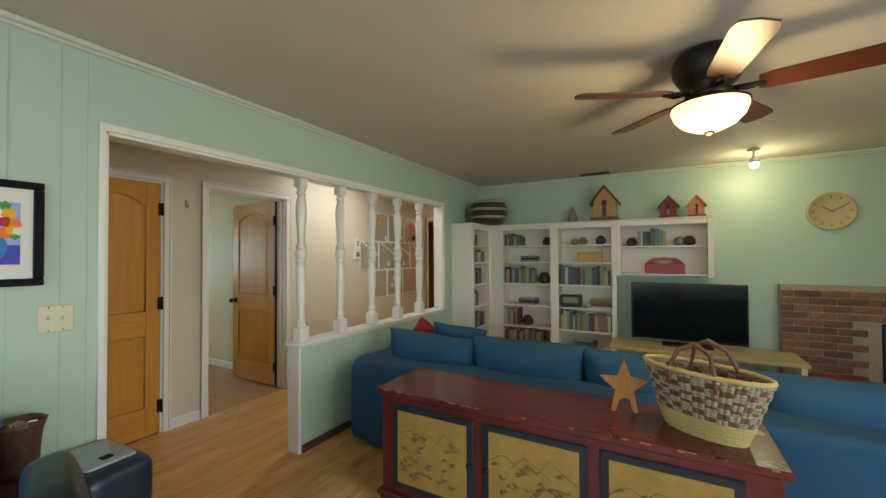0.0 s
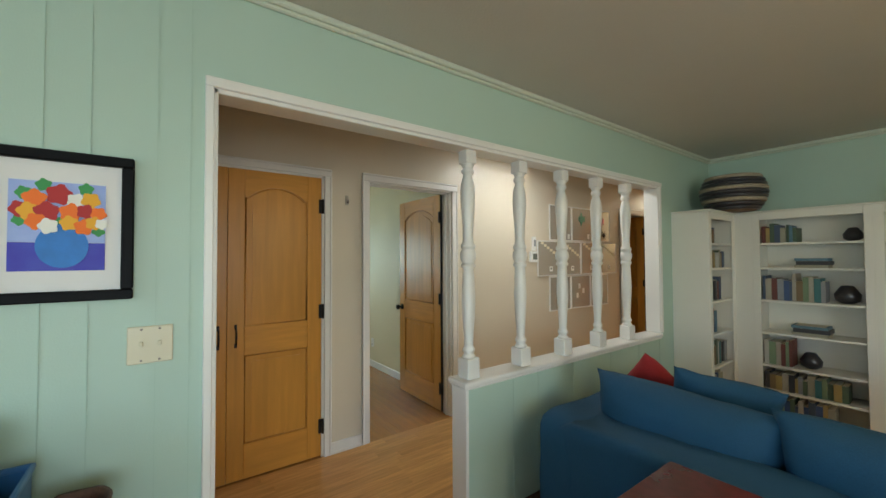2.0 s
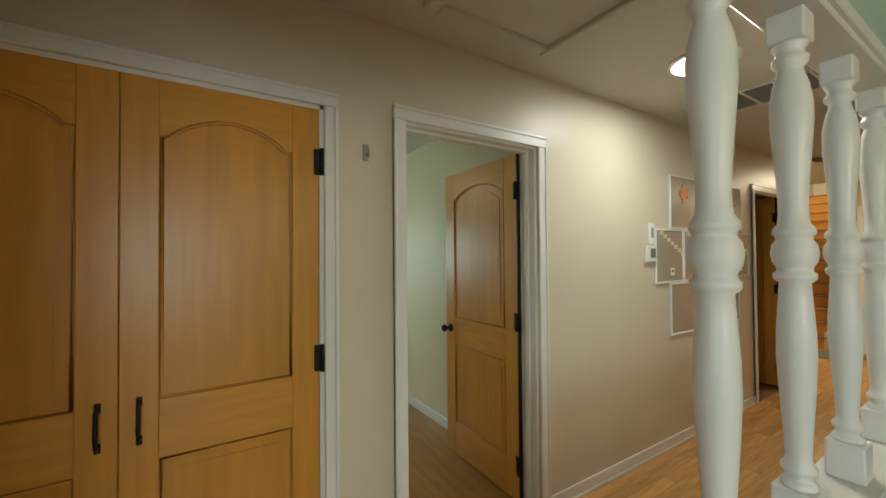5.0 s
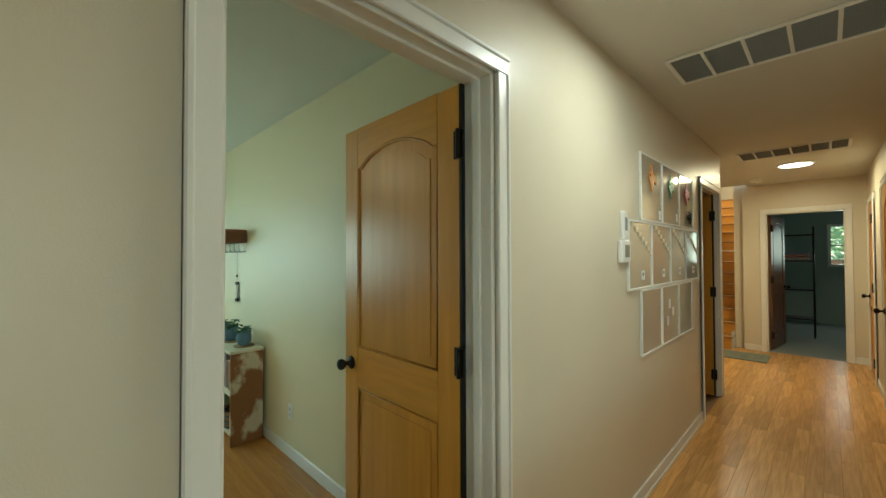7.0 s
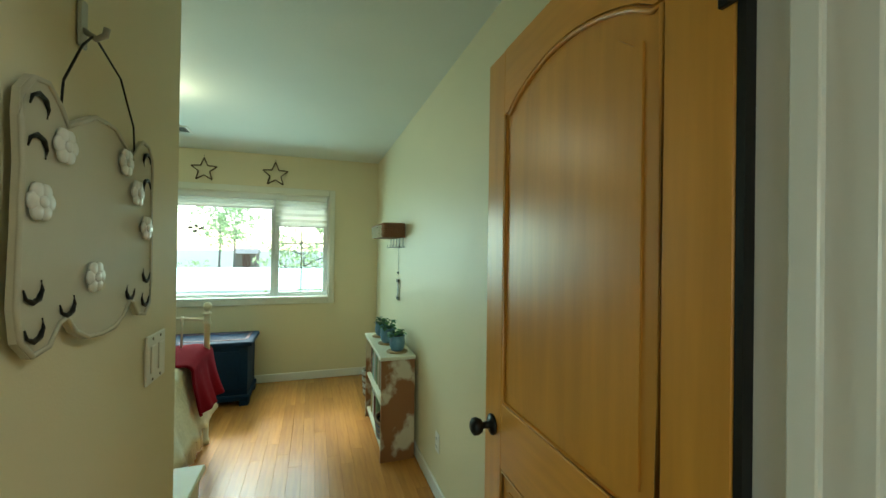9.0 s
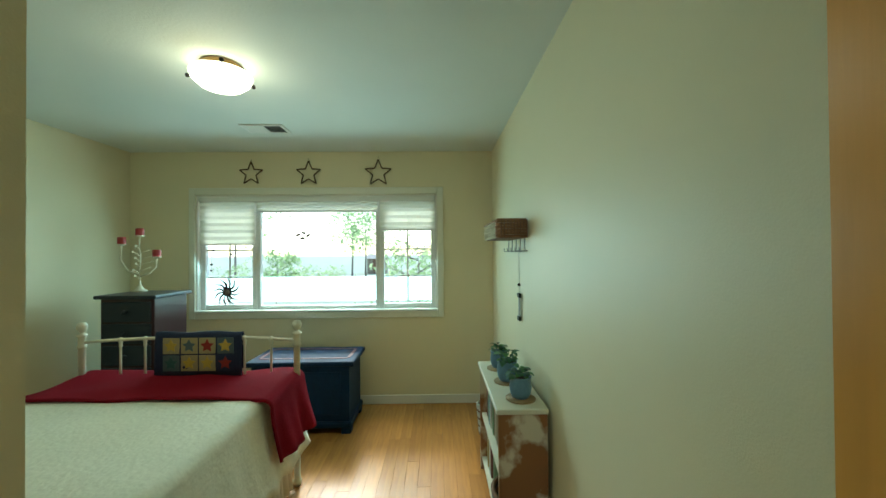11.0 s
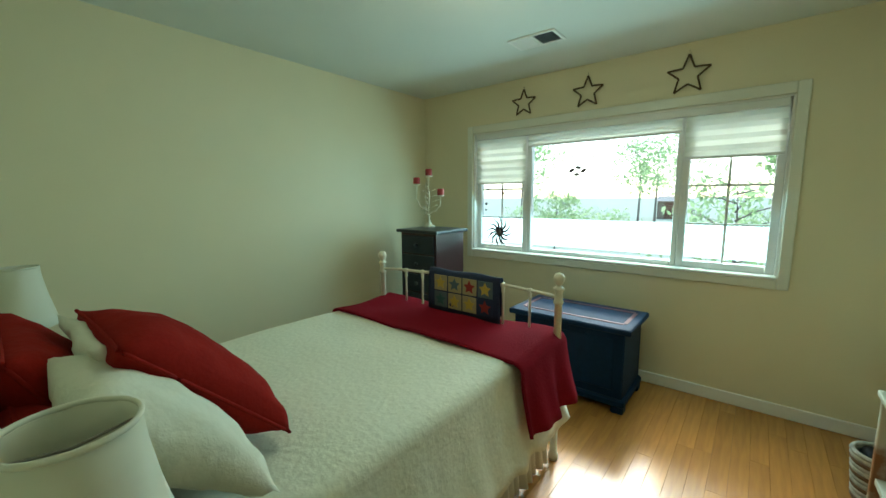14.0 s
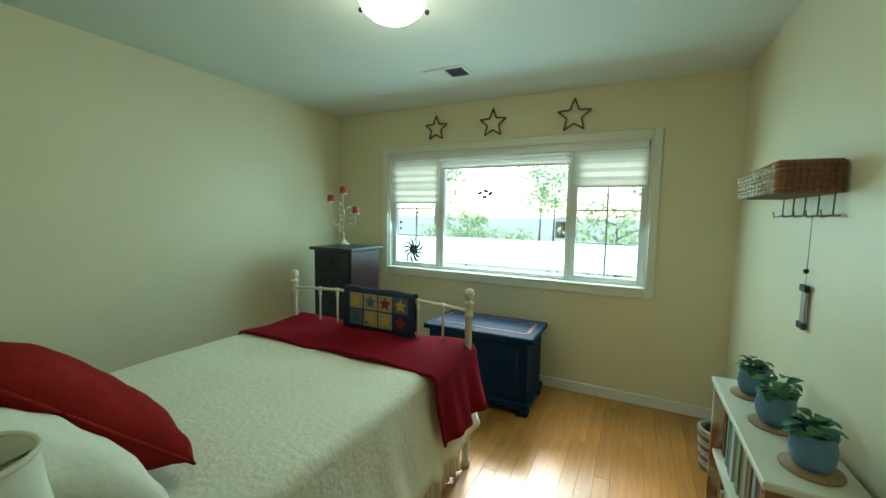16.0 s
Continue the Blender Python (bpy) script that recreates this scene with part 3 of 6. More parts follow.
# stairs beyond the hall
st = tagged(new("stair"), "oak staircase rising beyond the hallway", kind="structure")
for i in range(14):
    y, z = 7.34 + i * .235, (i + 1) * .187
    solid("riser", [(-1.25, -.25, y, y + .02, z - .187, z - .028)], FIRH, st, bevel=0)
    solid("tread", [(-1.25, -.25, y - .028, y + .26, z - .028, z)], OAKX, st, bevel=.006)
trim("trim_stair_skirt", [(-.262, -.25, 7.33, 7.6, 0, .25)], "white stair skirt board", .002)
bm = bmesh.new()
prism(bm, [(7.34, 0), (7.34, .26), (10.6, 2.86), (10.6, 2.55)], .012, Matrix.Translation((-1.244, 0, 0)) @ pose(0, 0, 0, 0, 0, 90))
structure("trim_stair_stringer", bm, WHITE, "white stair stringer")
rug = thing("stair_mat", "small green patterned mat before the stairs", "mat", pose(-.10, 6.95, .001))
solid("mat", [(-.32, .30, -.25, .25, 0, .012)], mat("mat_weave", (0.24, 0.26, 0.18), 0.9, grain=0.8, grain_scale=40, dark=(0.06, 0.07, 0.08), bump=.5), rug, bevel=.004)

# far room
ladder = thing("metal_shelf", "black metal shelf with clothes in the far room", "shelf", pose(.36, 9.4, 0))
for x in (-.25, .25):
    for y in (-.18, .18):
        bm = bmesh.new()
        tube(bm, [(x, y, 0), (x, y, 1.9)], .012, 8)
        part("post", bm, BLACK, ladder)
for z in (.3, .8, 1.3, 1.75):
    solid("shelf_board", [(-.26, .26, -.19, .19, z, z + .02)], BLACK, ladder)
gar = thing("folded_blanket", "folded pale blanket on the metal shelf", "blanket", pose(.36, 9.4, 1.322))
for i in range(3):
    solid("fold", [(-.2, .2, -.15, .15, i * .05, i * .05 + .046)], mat("fold_%d" % i, ((0.45, 0.42, 0.4), (0.35, 0.14, 0.12), (0.2, 0.25, 0.34))[i], .9, bump=.4), gar, bevel=.02)
sw_ = thing("window_far", "white framed window of the far room", "window", pose(1.21, 11.25, 1.60))
tagged(sw_, kind="structure")
solid("window_frame", [(-.43, .43, -.07, .03, -.43, -.38), (-.43, .43, -.07, .03, .38, .43), (-.43, -.38, -.07, .03, -.38, .38), (.38, .43, -.07, .03, -.38, .38), (-.38, .38, -.03, 0, -.015, .015)], WHITE, sw_)
bm = bmesh.new()
block(bm, -.38, .38, -.012, -.008, -.38, .38)
g = part("pane", bm, GLASS, sw_)
g.visible_shadow = False

# ---- living room things ----
DENIM = mat("blue_denim", (0.012, 0.080, 0.165), 0.85, grain=0.35, grain_scale=220, patch=0.3, patch_scale=3, bump=0.5, bump_scale=250)
LACQ = mat("maroon_lacquer", (0.150, 0.024, 0.026), 0.22, patch=0.5, patch_scale=4, grain=0.3, grain_scale=25, dark=(0.035, 0.012, 0.010), spec=0.5, bump=0.08, bump_scale=12)
GOLD = mat("ochre_painted_panel", (0.42, 0.26, 0.06), 0.5, patch=0.4, patch_scale=7, grain=0.35, grain_scale=30, dark=(0.20, 0.12, 0.04))
NAVYBLK = mat("blue_black_paint", (0.012, 0.020, 0.034), 0.35, patch=0.2)
INK = mat("brown_ink", (0.19, 0.115, 0.04), 0.7)


def soft(bm, sx, sy, sz, m, seed=0, rough=.012, cuts=10, power=3.2):
    """A stuffed box: rounded, swollen, a little uneven."""
    n0 = len(bm.verts)
    made = bmesh.ops.create_cube(bm, size=2.0)["verts"]
    bmesh.ops.subdivide_edges(bm, edges=list({e for v in made for e in v.link_edges}), cuts=cuts, use_grid_fill=True)
    bm.verts.ensure_lookup_table()
    vs = bm.verts[n0:]
    for v in vs:
        c = v.co
        n = (abs(c.x) ** power + abs(c.y) ** power + abs(c.z) ** power) ** (1 / power)
        p = Vector((c.x / n * sx / 2, c.y / n * sy / 2, c.z / n * sz / 2))
        k = noise.noise(p * 5 + Vector((seed * 7.3, seed * 3.1, 0))) * rough + noise.noise(p * 14 + Vector((seed, 0, 0))) * rough * .35
        v.co = p + c.normalized() * k
    bmesh.ops.transform(bm, matrix=m, verts=list(vs))
    for v in vs:
        for f in v.link_faces:
            f.smooth = True


def cushion(w, h, t, seed, scallop=0.0, n=26):
    """A stuffed pillow: x across, z up, y through, with pulled-out corners."""
    bm = bmesh.new()
    grid = {}
    for s in (-1, 1):
        for i in range(n + 1):
            for j in range(n + 1):
                u, v = 2 * i / n - 1, 2 * j / n - 1
                edge = i in (0, n) or j in (0, n)
                if edge and s == 1:
                    grid[s, i, j] = grid[-1, i, j]
                    continue
                pin = 1 - .06 * (1 - u * u) * abs(v) ** 3
                pin2 = 1 - .06 * (1 - v * v) * abs(u) ** 3
                y = s * t / 2 * (max(0, (1 - abs(u) ** 2.8)) * max(0, (1 - abs(v) ** 2.8))) ** .5
                q = Vector((u * w / 2 * pin2, y, v * h / 2 * pin))
                q.y += 0 if edge else .016 * noise.noise(q * 6 + Vector((seed, 0, 0))) + .008 * noise.noise(q * 17 + Vector((0, seed, 0)))
                if edge and scallop:
                    d = scallop * abs(math.sin((u if j in (0, n) else v) * 13))
                    q += Vector((u * d if i in (0, n) else 0, 0, v * d if j in (0, n) else 0))
                grid[s, i, j] = bm.verts.new(q)
    for s in (-1, 1):
        for i in range(n):
            for j in range(n):
                q = [grid[s, i, j], grid[s, i + 1, j], grid[s, i + 1, j + 1], grid[s, i, j + 1]]
                bm.faces.new(q if s == -1 else q[::-1]).smooth = True
    return bm


sofa = thing("sofa", "long blue denim sofa with loose cushions", "sofa", pose(3.2, 1.05, 0))
bm = bmesh.new()
soft(bm, 3.3, .30, .64, pose(.0, -.33, .33), 1, .010, 14, 12)
part("back_frame", bm, DENIM, sofa)
for x in (-1.62, 1.62):
    bm = bmesh.new()
    soft(bm, .26, .98, .62, pose(x, .02, .33), 2, .012, 10, 9)
    part("arm", bm, DENIM, sofa)
bm = bmesh.new()
soft(bm, 3.1, .85, .30, pose(0, .05, .17), 3, .006, 10, 14)
part("base", bm, DENIM, sofa)
for i in range(3):
    bm = bmesh.new()
    soft(bm, 1.0, .72, .18, pose(-1.0 + i, .12, .40), 4 + i, .014, 10, 6)
    part("seat_cushion", bm, DENIM, sofa)
for i, (x, w, z, r) in enumerate(((-1.20, .78, .575, 3), (-.46, .80, .60, -1), (.32, .86, .585, 2), (1.12, .80, .57, 0))):
    bm = cushion(w, .52, .30, 9 + i)
    part("back_cushion", bm, DENIM, sofa, "plump loose back cushion", m=pose(x, -.10, z, 12, r * .8, r))
RED = mat("red_cloth", (0.34, 0.018, 0.020), 0.9, grain=0.3, grain_scale=150, patch=0.25, patch_scale=4, bump=0.5, bump_scale=120)
rc = thing("throw_pillow", "small red pillow on the denim sofa", "pillow", pose(1.74, 1.25, .645))
part("cover", cushion(.34, .34, .14, 21), RED, rc, m=pose(0, 0, .02, 16, 38, 14))
bp = thing("throw_pillow", "small blue denim pillow on the sofa end", "pillow", pose(2.02, 1.24, .615))
part("cover", cushion(.44, .38, .16, 22), DENIM, bp, m=pose(.05, -.02, .06, 20, 8, 20))

cab = thing("painted_cabinet", "low maroon lacquered cabinet with painted ochre doors, worn edges", "cabinet", pose(3.03, .30, 0))
solid("top_board", [(-.90, .90, -.225, .225, .650, .682)], LACQ, cab, "worn glossy maroon top", .006)
solid("body", [(-.88, .88, -.19, .205, .10, .65)], LACQ, cab, bevel=.005)
solid("base_moulding", [(-.90, .90, -.222, .222, .085, .115)], LACQ, cab, bevel=.008)
for x in (-.84, .84):
    for y in (-.18, .18):
        solid("foot", [(x - .04, x + .04, y - .035, y + .035, 0, .086)], LACQ, cab, bevel=.008)
rnd = random.Random(4)
for k in range(3):
    x0 = -.795 + k * .537
    dr = solid("door", [(x0, x0 + .49, -.204, -.189, .15, .605)], NAVYBLK, cab, "blue-black framed door", .004)
    solid("painted_panel", [(x0 + .035, x0 + .455, -.209, -.203, .185, .575)], GOLD, dr, "ochre panel with a faded landscape", .003)
    bm = bmesh.new()
    for j in range(34):
        px, pz = x0 + .07 + .34 * rnd.random(), .22 + .25 * rnd.random()
        pts = [(px + .045 * (u / 4 - .5), -.2085, pz + .006 * math.sin(u * 1.5 + j)) for u in range(5)]
        tube(bm, pts, [.001, .004 + .006 * rnd.random(), .006 + .006 * rnd.random(), .004, .001], 6)
    for j in range(3):
        cx = x0 + .12 + .12 * j
        tube(bm, [(cx - .09, -.2092, .43), (cx - .03, -.2092, .475 + .015 * j), (cx, -.2092, .48), (cx + .06, -.2092, .445), (cx + .1, -.2092, .42)], .0018, 5)
    tagged(part("brush_lines", bm, INK, dr, "faded brown brushwork"), kind="stuff")
    bm = bmesh.new()
    lathe(bm, [(.016, 0), (.014, .006), (.006, .010), (.009, .018), (0, .022)], pose(x0 + (.465 if k != 1 else .02), -.204, .38, 90), 12)
    part("door_pull", bm, BLACK, dr, "small dark metal pull", True)
WEAR = mat("bare_worn_edge", (0.30, 0.13, 0.06), 0.6)
bm = bmesh.new()
for j in range(22):
    x = -.88 + 1.74 * rnd.random()
    block(bm, x, x + .01 + .035 * rnd.random(), -.2258, -.2215, .676 + .004 * rnd.random(), .6826)
tagged(part("worn_edge", bm, WEAR, cab, "chipped bare wood edge"), kind="stuff")
bm = bmesh.new()
prism(bm, [(.66 + .11 * math.cos(a) * (1 + .16 * math.sin(3 * a)) + .08, -.12 + .085 * math.sin(a) * (1 + .2 * math.sin(4 * a + 1))) for a in [i * math.tau / 26 for i in range(26)]], .0016, Matrix.Translation((.02, 0, .6822)) @ pose(0, 0, 0, -90) @ Matrix.Diagonal((1, 1, -1, 1)))
part("worn_patch", bm, mat("bare_pale_wood", (0.52, 0.40, 0.20), .45, grain=.5, grain_scale=30, patch=.4), cab, "pale worn patch of bare wood")

# star and basket on the cabinet
def star_outline(r, k=.42, n=5, a0=90):
    return [((r if i % 2 == 0 else r * k) * math.cos(math.radians(a0 + i * 180 / n)), (r if i % 2 == 0 else r * k) * math.sin(math.radians(a0 + i * 180 / n))) for i in range(2 * n)]


STARWOOD = mat("orange_rough_wood", (0.48, 0.20, 0.05), 0.65, grain=0.5, grain_scale=20, patch=0.4, stretch=(3, 3, .8), bump=.3)
ws = thing("wooden_star", "rustic orange wooden star standing on the cabinet", "ornament", pose(3.385, .38, .682, 0, 0, 12) @ Matrix.Diagonal((.68, .8, .80, 1)))
bm = bmesh.new()
prism(bm, [(-.155, .20), (-.045, .205), (0, .31), (.04, .205), (.15, .19), (.06, .125), (.085, .0), (.055, .0), (.03, .075), (.005, .085), (-.03, .07), (-.06, 0), (-.088, .0), (-.06, .125)], .025)
part("star", bm, STARWOOD, ws)
WICK = mat("woven_seagrass", (0.42, 0.36, 0.26), 0.8, grain=0.5, grain_scale=60, dark=(0.16, 0.11, 0.07), bump=.5)
WICKD = mat("brown_seagrass", (0.20, 0.11, 0.055), 0.8, grain=0.4, grain_scale=60, bump=.5)
STRAW = mat("plain_straw", (0.56, 0.42, 0.16), 0.75, grain=0.3, grain_scale=80, bump=.4)
LEATHER = mat("brown_leather", (0.16, 0.065, 0.035), 0.5, patch=.3)


def oval(a, b, z, n=40, ph=0):
    return [(a * math.cos(math.tau * i / n + ph), b * math.sin(math.tau * i / n + ph), z) for i in range(n)]


wb = thing("market_basket", "oval woven straw market basket with leather handles", "basket", pose(3.69, .30, .682, 0, 0, -29) @ Matrix.Diagonal((.76, .80, .92, 1)))
bm = bmesh.new()
n = 56
for k in range(7):
    z = k * .0125
    tube(bm, oval(.20 + z * .5, .088 + z * .18, z + .007, n), .0075, 6, True)
part("straw_base", bm, STRAW, wb, "plain straw lower band")
bm, bd = bmesh.new(), bmesh.new()
for k in range(15):
    z = .092 + k * .0125
    a, b = .20 + z * .42, .088 + z * .15
    for i in range(n):
        t0, t1 = math.tau * (i - .02) / n, math.tau * (i + 1.02) / n
        off = .004 if (i // 2 + k // 2) % 2 else -.003
        seg = [((a + off * w) * math.cos(t0 + (t1 - t0) * u), (b + off * w) * math.sin(t0 + (t1 - t0) * u), z) for u, w in ((0, 0), (.5, 1), (1, 0))]
        tube(bd if (i // 2 + k // 2) % 2 == 0 and k % 5 != 4 else bm, seg, .0068, 5)
part("pale_weave", bm, WICK, wb)
part("dark_weave", bd, WICKD, wb, "brown checked weave")
bm = bmesh.new()
tube(bm, oval(.318, .132, .285, n), .011, 8, True)
part("rim", bm, STRAW, wb, "golden bound rim")
bm = bmesh.new()
lathe(bm, [(.19, .004), (.20, .010), (.0, .012)], Matrix.Diagonal((1, .44, 1, 1)), 30)
part("bottom", bm, STRAW, wb)
for s in (-1, 1):
    bm = bmesh.new()
    tube(bm, [(-.12, s * .125, .22), (-.115, s * .12, .29), (-.08, s * .09, .37), (0, s * .07, .405), (.08, s * .09, .37), (.115, s * .12, .29), (.12, s * .125, .22)], .011, 8)
    part("handle", bm, LEATHER, wb, "brown leather handle")

# bookcases
BOOKC = [(0.50, 0.48, 0.42), (0.05, 0.16, 0.17), (0.06, 0.10, 0.22), (0.16, 0.05, 0.04), (0.07, 0.10, 0.16), (0.36, 0.33, 0.24), (0.09, 0.13, 0.08), (0.42, 0.38, 0.30), (0.05, 0.05, 0.055), (0.24, 0.16, 0.08), (0.30, 0.30, 0.31), (0.12, 0.22, 0.28), (0.40, 0.28, 0.10), (0.20, 0.28, 0.16)]
BOOKM = [mat("book_cloth", c, .6, patch=.15) for c in BOOKC]
PAGE = mat("book_pages", (0.66, 0.60, 0.46), .85)
book_meshes = []
for i, c in enumerate(BOOKM):
    bm = bmesh.new()
    block(bm, 0, 1, 0, 1, 0, 1)
    book_meshes.append(mesh_of("book", bm, c))
page_bm = bmesh.new()
block(page_bm, .08, .92, .04, 1.0, .015, 1.006)
PAGES = mesh_of("pages", page_bm, PAGE)


def book(m, w, d, h, i):
    b = tagged(new("book", book_meshes[i % len(book_meshes)]), "cloth bound book standing on the white bookcase", "book", "books on the shelves")
    b.matrix_basis = m @ Matrix.Diagonal((w, d, h, 1))
    p = new("pages", PAGES)
    p.parent = b
    return b


def book_row(m, x0, x1, seed, hmax=.24, d=.18, lean=True):
    r = random.Random(seed)
    x = x0
    k = 0
    while x < x1 - .03:
        w = .018 + .028 * r.random()
        h = hmax * (.74 + .30 * r.random())
        book(m @ Matrix.Translation((x, r.random() * .02, 0)), w - .001, d * (.85 + .15 * r.random()), h, r.randrange(len(BOOKC)))
        x += w
        k += 1


def bookcase(label, x0, x1, z0, z1, m, shelves, depth=.28, back=True):
    """Local x across, front at y=0, back at y=depth."""
    b = thing("bookcase", label, "bookcase", m, "white bookcases")
    t = .022
    solid("side_panel", [(x0, x0 + t, 0, depth, z0, z1)], SHELFW, b, bevel=.002)
    solid("side_panel", [(x1 - t, x1, 0, depth, z0, z1)], SHELFW, b, bevel=.002)
    solid("top_panel", [(x0 + t, x1 - t, 0, depth, z1 - .035, z1)], SHELFW, b, bevel=.002)
    solid("back_panel", [(x0 + t, x1 - t, depth - .008, depth, z0, z1 - .035)], SHELFW, b, bevel=0)
    solid("face_frame", [(x0 - .012, x0 + t + .018, -.012, 0, z0, z1), (x1 - t - .018, x1 + .012, -.012, 0, z0, z1), (x0 + t + .018, x1 - t - .018, -.012, 0, z1 - .06, z1)], SHELFW, b, bevel=.003)
    for z in shelves:
        solid("shelf_board", [(x0 + t, x1 - t, .004, depth - .008, z - .018, z)], SHELFW, b, bevel=.002)
    return b


SZ = (.08, .306, .514, .787, 1.061, 1.336, 1.546)
FY = 3.185
bookcase("tall white bookcase filled with books", 1.70, 2.39, 0, 1.805, pose(0, FY, 0), SZ)
bookcase("tall white bookcase with books and keepsakes", 2.41, 3.09, 0, 1.805, pose(0, FY, 0), SZ)
bookcase("short white hung bookcase above the television", 3.11, 4.01, 1.18, 1.805, pose(0, FY, 0), (1.21, 1.52))
bookcase("narrow white bookcase against the mint wall", -3.16, -2.62, 0, 1.805, pose(1.545, 0, 0, 0, 0, 90) @ Matrix.Translation((5.78, 0, 0)), SZ)
trim("trim_bookcase_corner", [(1.545, 1.69, 3.175, 3.195, 0, 1.805), (1.535, 1.56, 3.15, 3.19, 0, 1.805)], "white corner filler of the bookcases", .002, SHELFW)
trim("trim_bookcase_top", [(1.268, 4.03, 3.165, 3.468, 1.806, 1.822), (1.268, 1.57, 2.60, 3.165, 1.806, 1.822)], "white top board of the bookcases", .004, SHELFW)
for i, (z, gap) in enumerate(zip(SZ, (.2, .18, .25, .25, .25, .19, .2))):
    if i in (0, 1, 2, 4):
        book_row(pose(0, FY + .03, z), 1.74, 1.74 + (.42, .5, .2, .40)[(0, 1, 2, 4).index(i)], 10 + i, gap * .86)
    if i in (0, 2, 4):
        book_row(pose(0, FY + .03, z), 2.46, 2.46 + (.3, .58, .56)[(0, 2, 4).index(i)], 30 + i, gap * .88)
    if i == 6:
        book_row(pose(0, FY + .03, z), 1.74, 1.98, 44, gap * .8)
    book_row(pose(1.515, 0, z, 0, 0, 90), 2.66, 2.66 + .22 + .1 * (i % 3), 60 + i, gap * .8, .16)
book_row(pose(0, FY + .03, 1.52), 3.32, 3.62, 81, .19)
# flat book stacks
for x, z, n, s in ((1.95, 1.336, 3, .2), (1.92, .787, 3, .22), (2.80, .787, 4, .24), (2.60, .306, 3, .25)):
    st_ = 0
    for k in range(n):
        h = .022 + .01 * (k % 2)
        bk = tagged(new("book", book_meshes[(k * 3 + int(x * 10)) % len(book_meshes)]), "cloth bound book lying flat on the shelf", "book", "books on the shelves")
        bk.matrix_basis = pose(x + .01 * (k % 2), FY + .04, z + st_ + .0005) @ Matrix.Diagonal((s, .17, h, 1))
        p = new("pages", PAGES)
        p.parent = bk
        st_ += h + .001


def ornament(name, label, cat, m, prof, material, steps=18):
    o = thing(name, label, cat, m)
    bm = bmesh.new()
    lathe(bm, prof, steps=steps)
    part("body", bm, material, o, smooth=True)
    return o


DARKPOT = mat("dark_glazed", (0.035, 0.032, 0.035), .3)
REDPAINT = mat("red_paint", (0.33, 0.02, 0.02), .4, patch=.2)
TIN = mat("pewter_tin", (0.28, 0.25, 0.22), .4, .4)
BOX = mat("yellow_box", (0.55, 0.38, 0.12), .55, patch=.2)
VASE = [(.03, 0), (.06, .02), (.065, .06), (.04, .10), (.03, .115), (.0, .118)]
for x, z, sc, mt in ((2.28, 1.546, .9, DARKPOT), (2.62, 1.546, .7, TIN), (2.72, 1.546, .8, TIN), (2.92, 1.546, .9, DARKPOT), (2.24, 1.061, 1.2, DARKPOT), (2.02, .514, 1.1, DARKPOT), (3.25, 1.52, .8, DARKPOT), (3.72, 1.52, .8, TIN), (3.82, 1.52, .9, DARKPOT)):
    ornament("small_jar", "small dark round keepsake jar on a shelf", "jar", pose(x, FY + .13, z) @ Matrix.Diagonal((sc, sc, sc, 1)), VASE, mt)
kb = thing("keepsake_box", "yellow wooden box on the bookcase shelf", "box", pose(2.80, FY + .12, 1.336))
solid("body", [(-.13, .13, -.07, .07, 0, .10)], BOX, kb, bevel=.006)
solid("lid", [(-.135, .135, -.075, .075, .10, .125)], BOX, kb, bevel=.006)
rd = thing("small_radio", "dark tabletop radio on a shelf", "radio", pose(2.58, FY + .10, .787))
solid("body", [(-.12, .12, -.07, .07, 0, .15)], DARKPOT, rd, bevel=.012)
solid("dial", [(-.09, .09, -.072, -.069, .05, .12)], TIN, rd, bevel=.002)
tb = thing("tool_tote", "red wooden tool tote on the hung shelf", "tote", pose(3.58, FY + .12, 1.21))
solid("tray", [(-.19, .19, -.08, .08, 0, .11)], REDPAINT, tb, bevel=.006)
bm = bmesh.new()
prism(bm, [(-.19, .11), (-.12, .17), (-.06, .175), (.06, .175), (.12, .17), (.19, .11), (.1, .11), (.06, .145), (-.06, .145), (-.1, .11)], .018)
part("handle", bm, REDPAINT, tb)

# bird houses and basket on top of the bookcases
def birdhouse(label, x, y, z, w, h, wall, roof, base):
    b = thing("birdhouse", label, "birdhouse", pose(x, y, z), "birdhouses on the bookcase")
    solid("base", [(-w * .62, w * .62, -w * .5, w * .5, 0, h * .10)], base, b, bevel=.004)
    bm = bmesh.new()
    prism(bm, [(-w / 2, h * .10), (w / 2, h * .10), (w / 2, h * .55), (0, h * .92), (-w / 2, h * .55)], w * .75)
    part("house", bm, wall, b)
    for s in (-1, 1):
        bm = bmesh.new()
        prism(bm, [(0, h * .92), (0, h), (s * w * .68, h * .50), (s * w * .66, h * .44)], w * .95)
        part("roof", bm, roof, b)
    bm = bmesh.new()
    lathe(bm, [(w * .13, 0), (w * .13, .004), (0, .004)], pose(0, -w * .376, h * .50, 90), 14)
    prism(bm, [(-w * .09, h * .12), (w * .09, h * .12), (w * .09, h * .42), (-w * .09, h * .42)], .006, Matrix.Translation((0, -w * .377, 0)))
    part("opening", bm, DARKPOT, b)


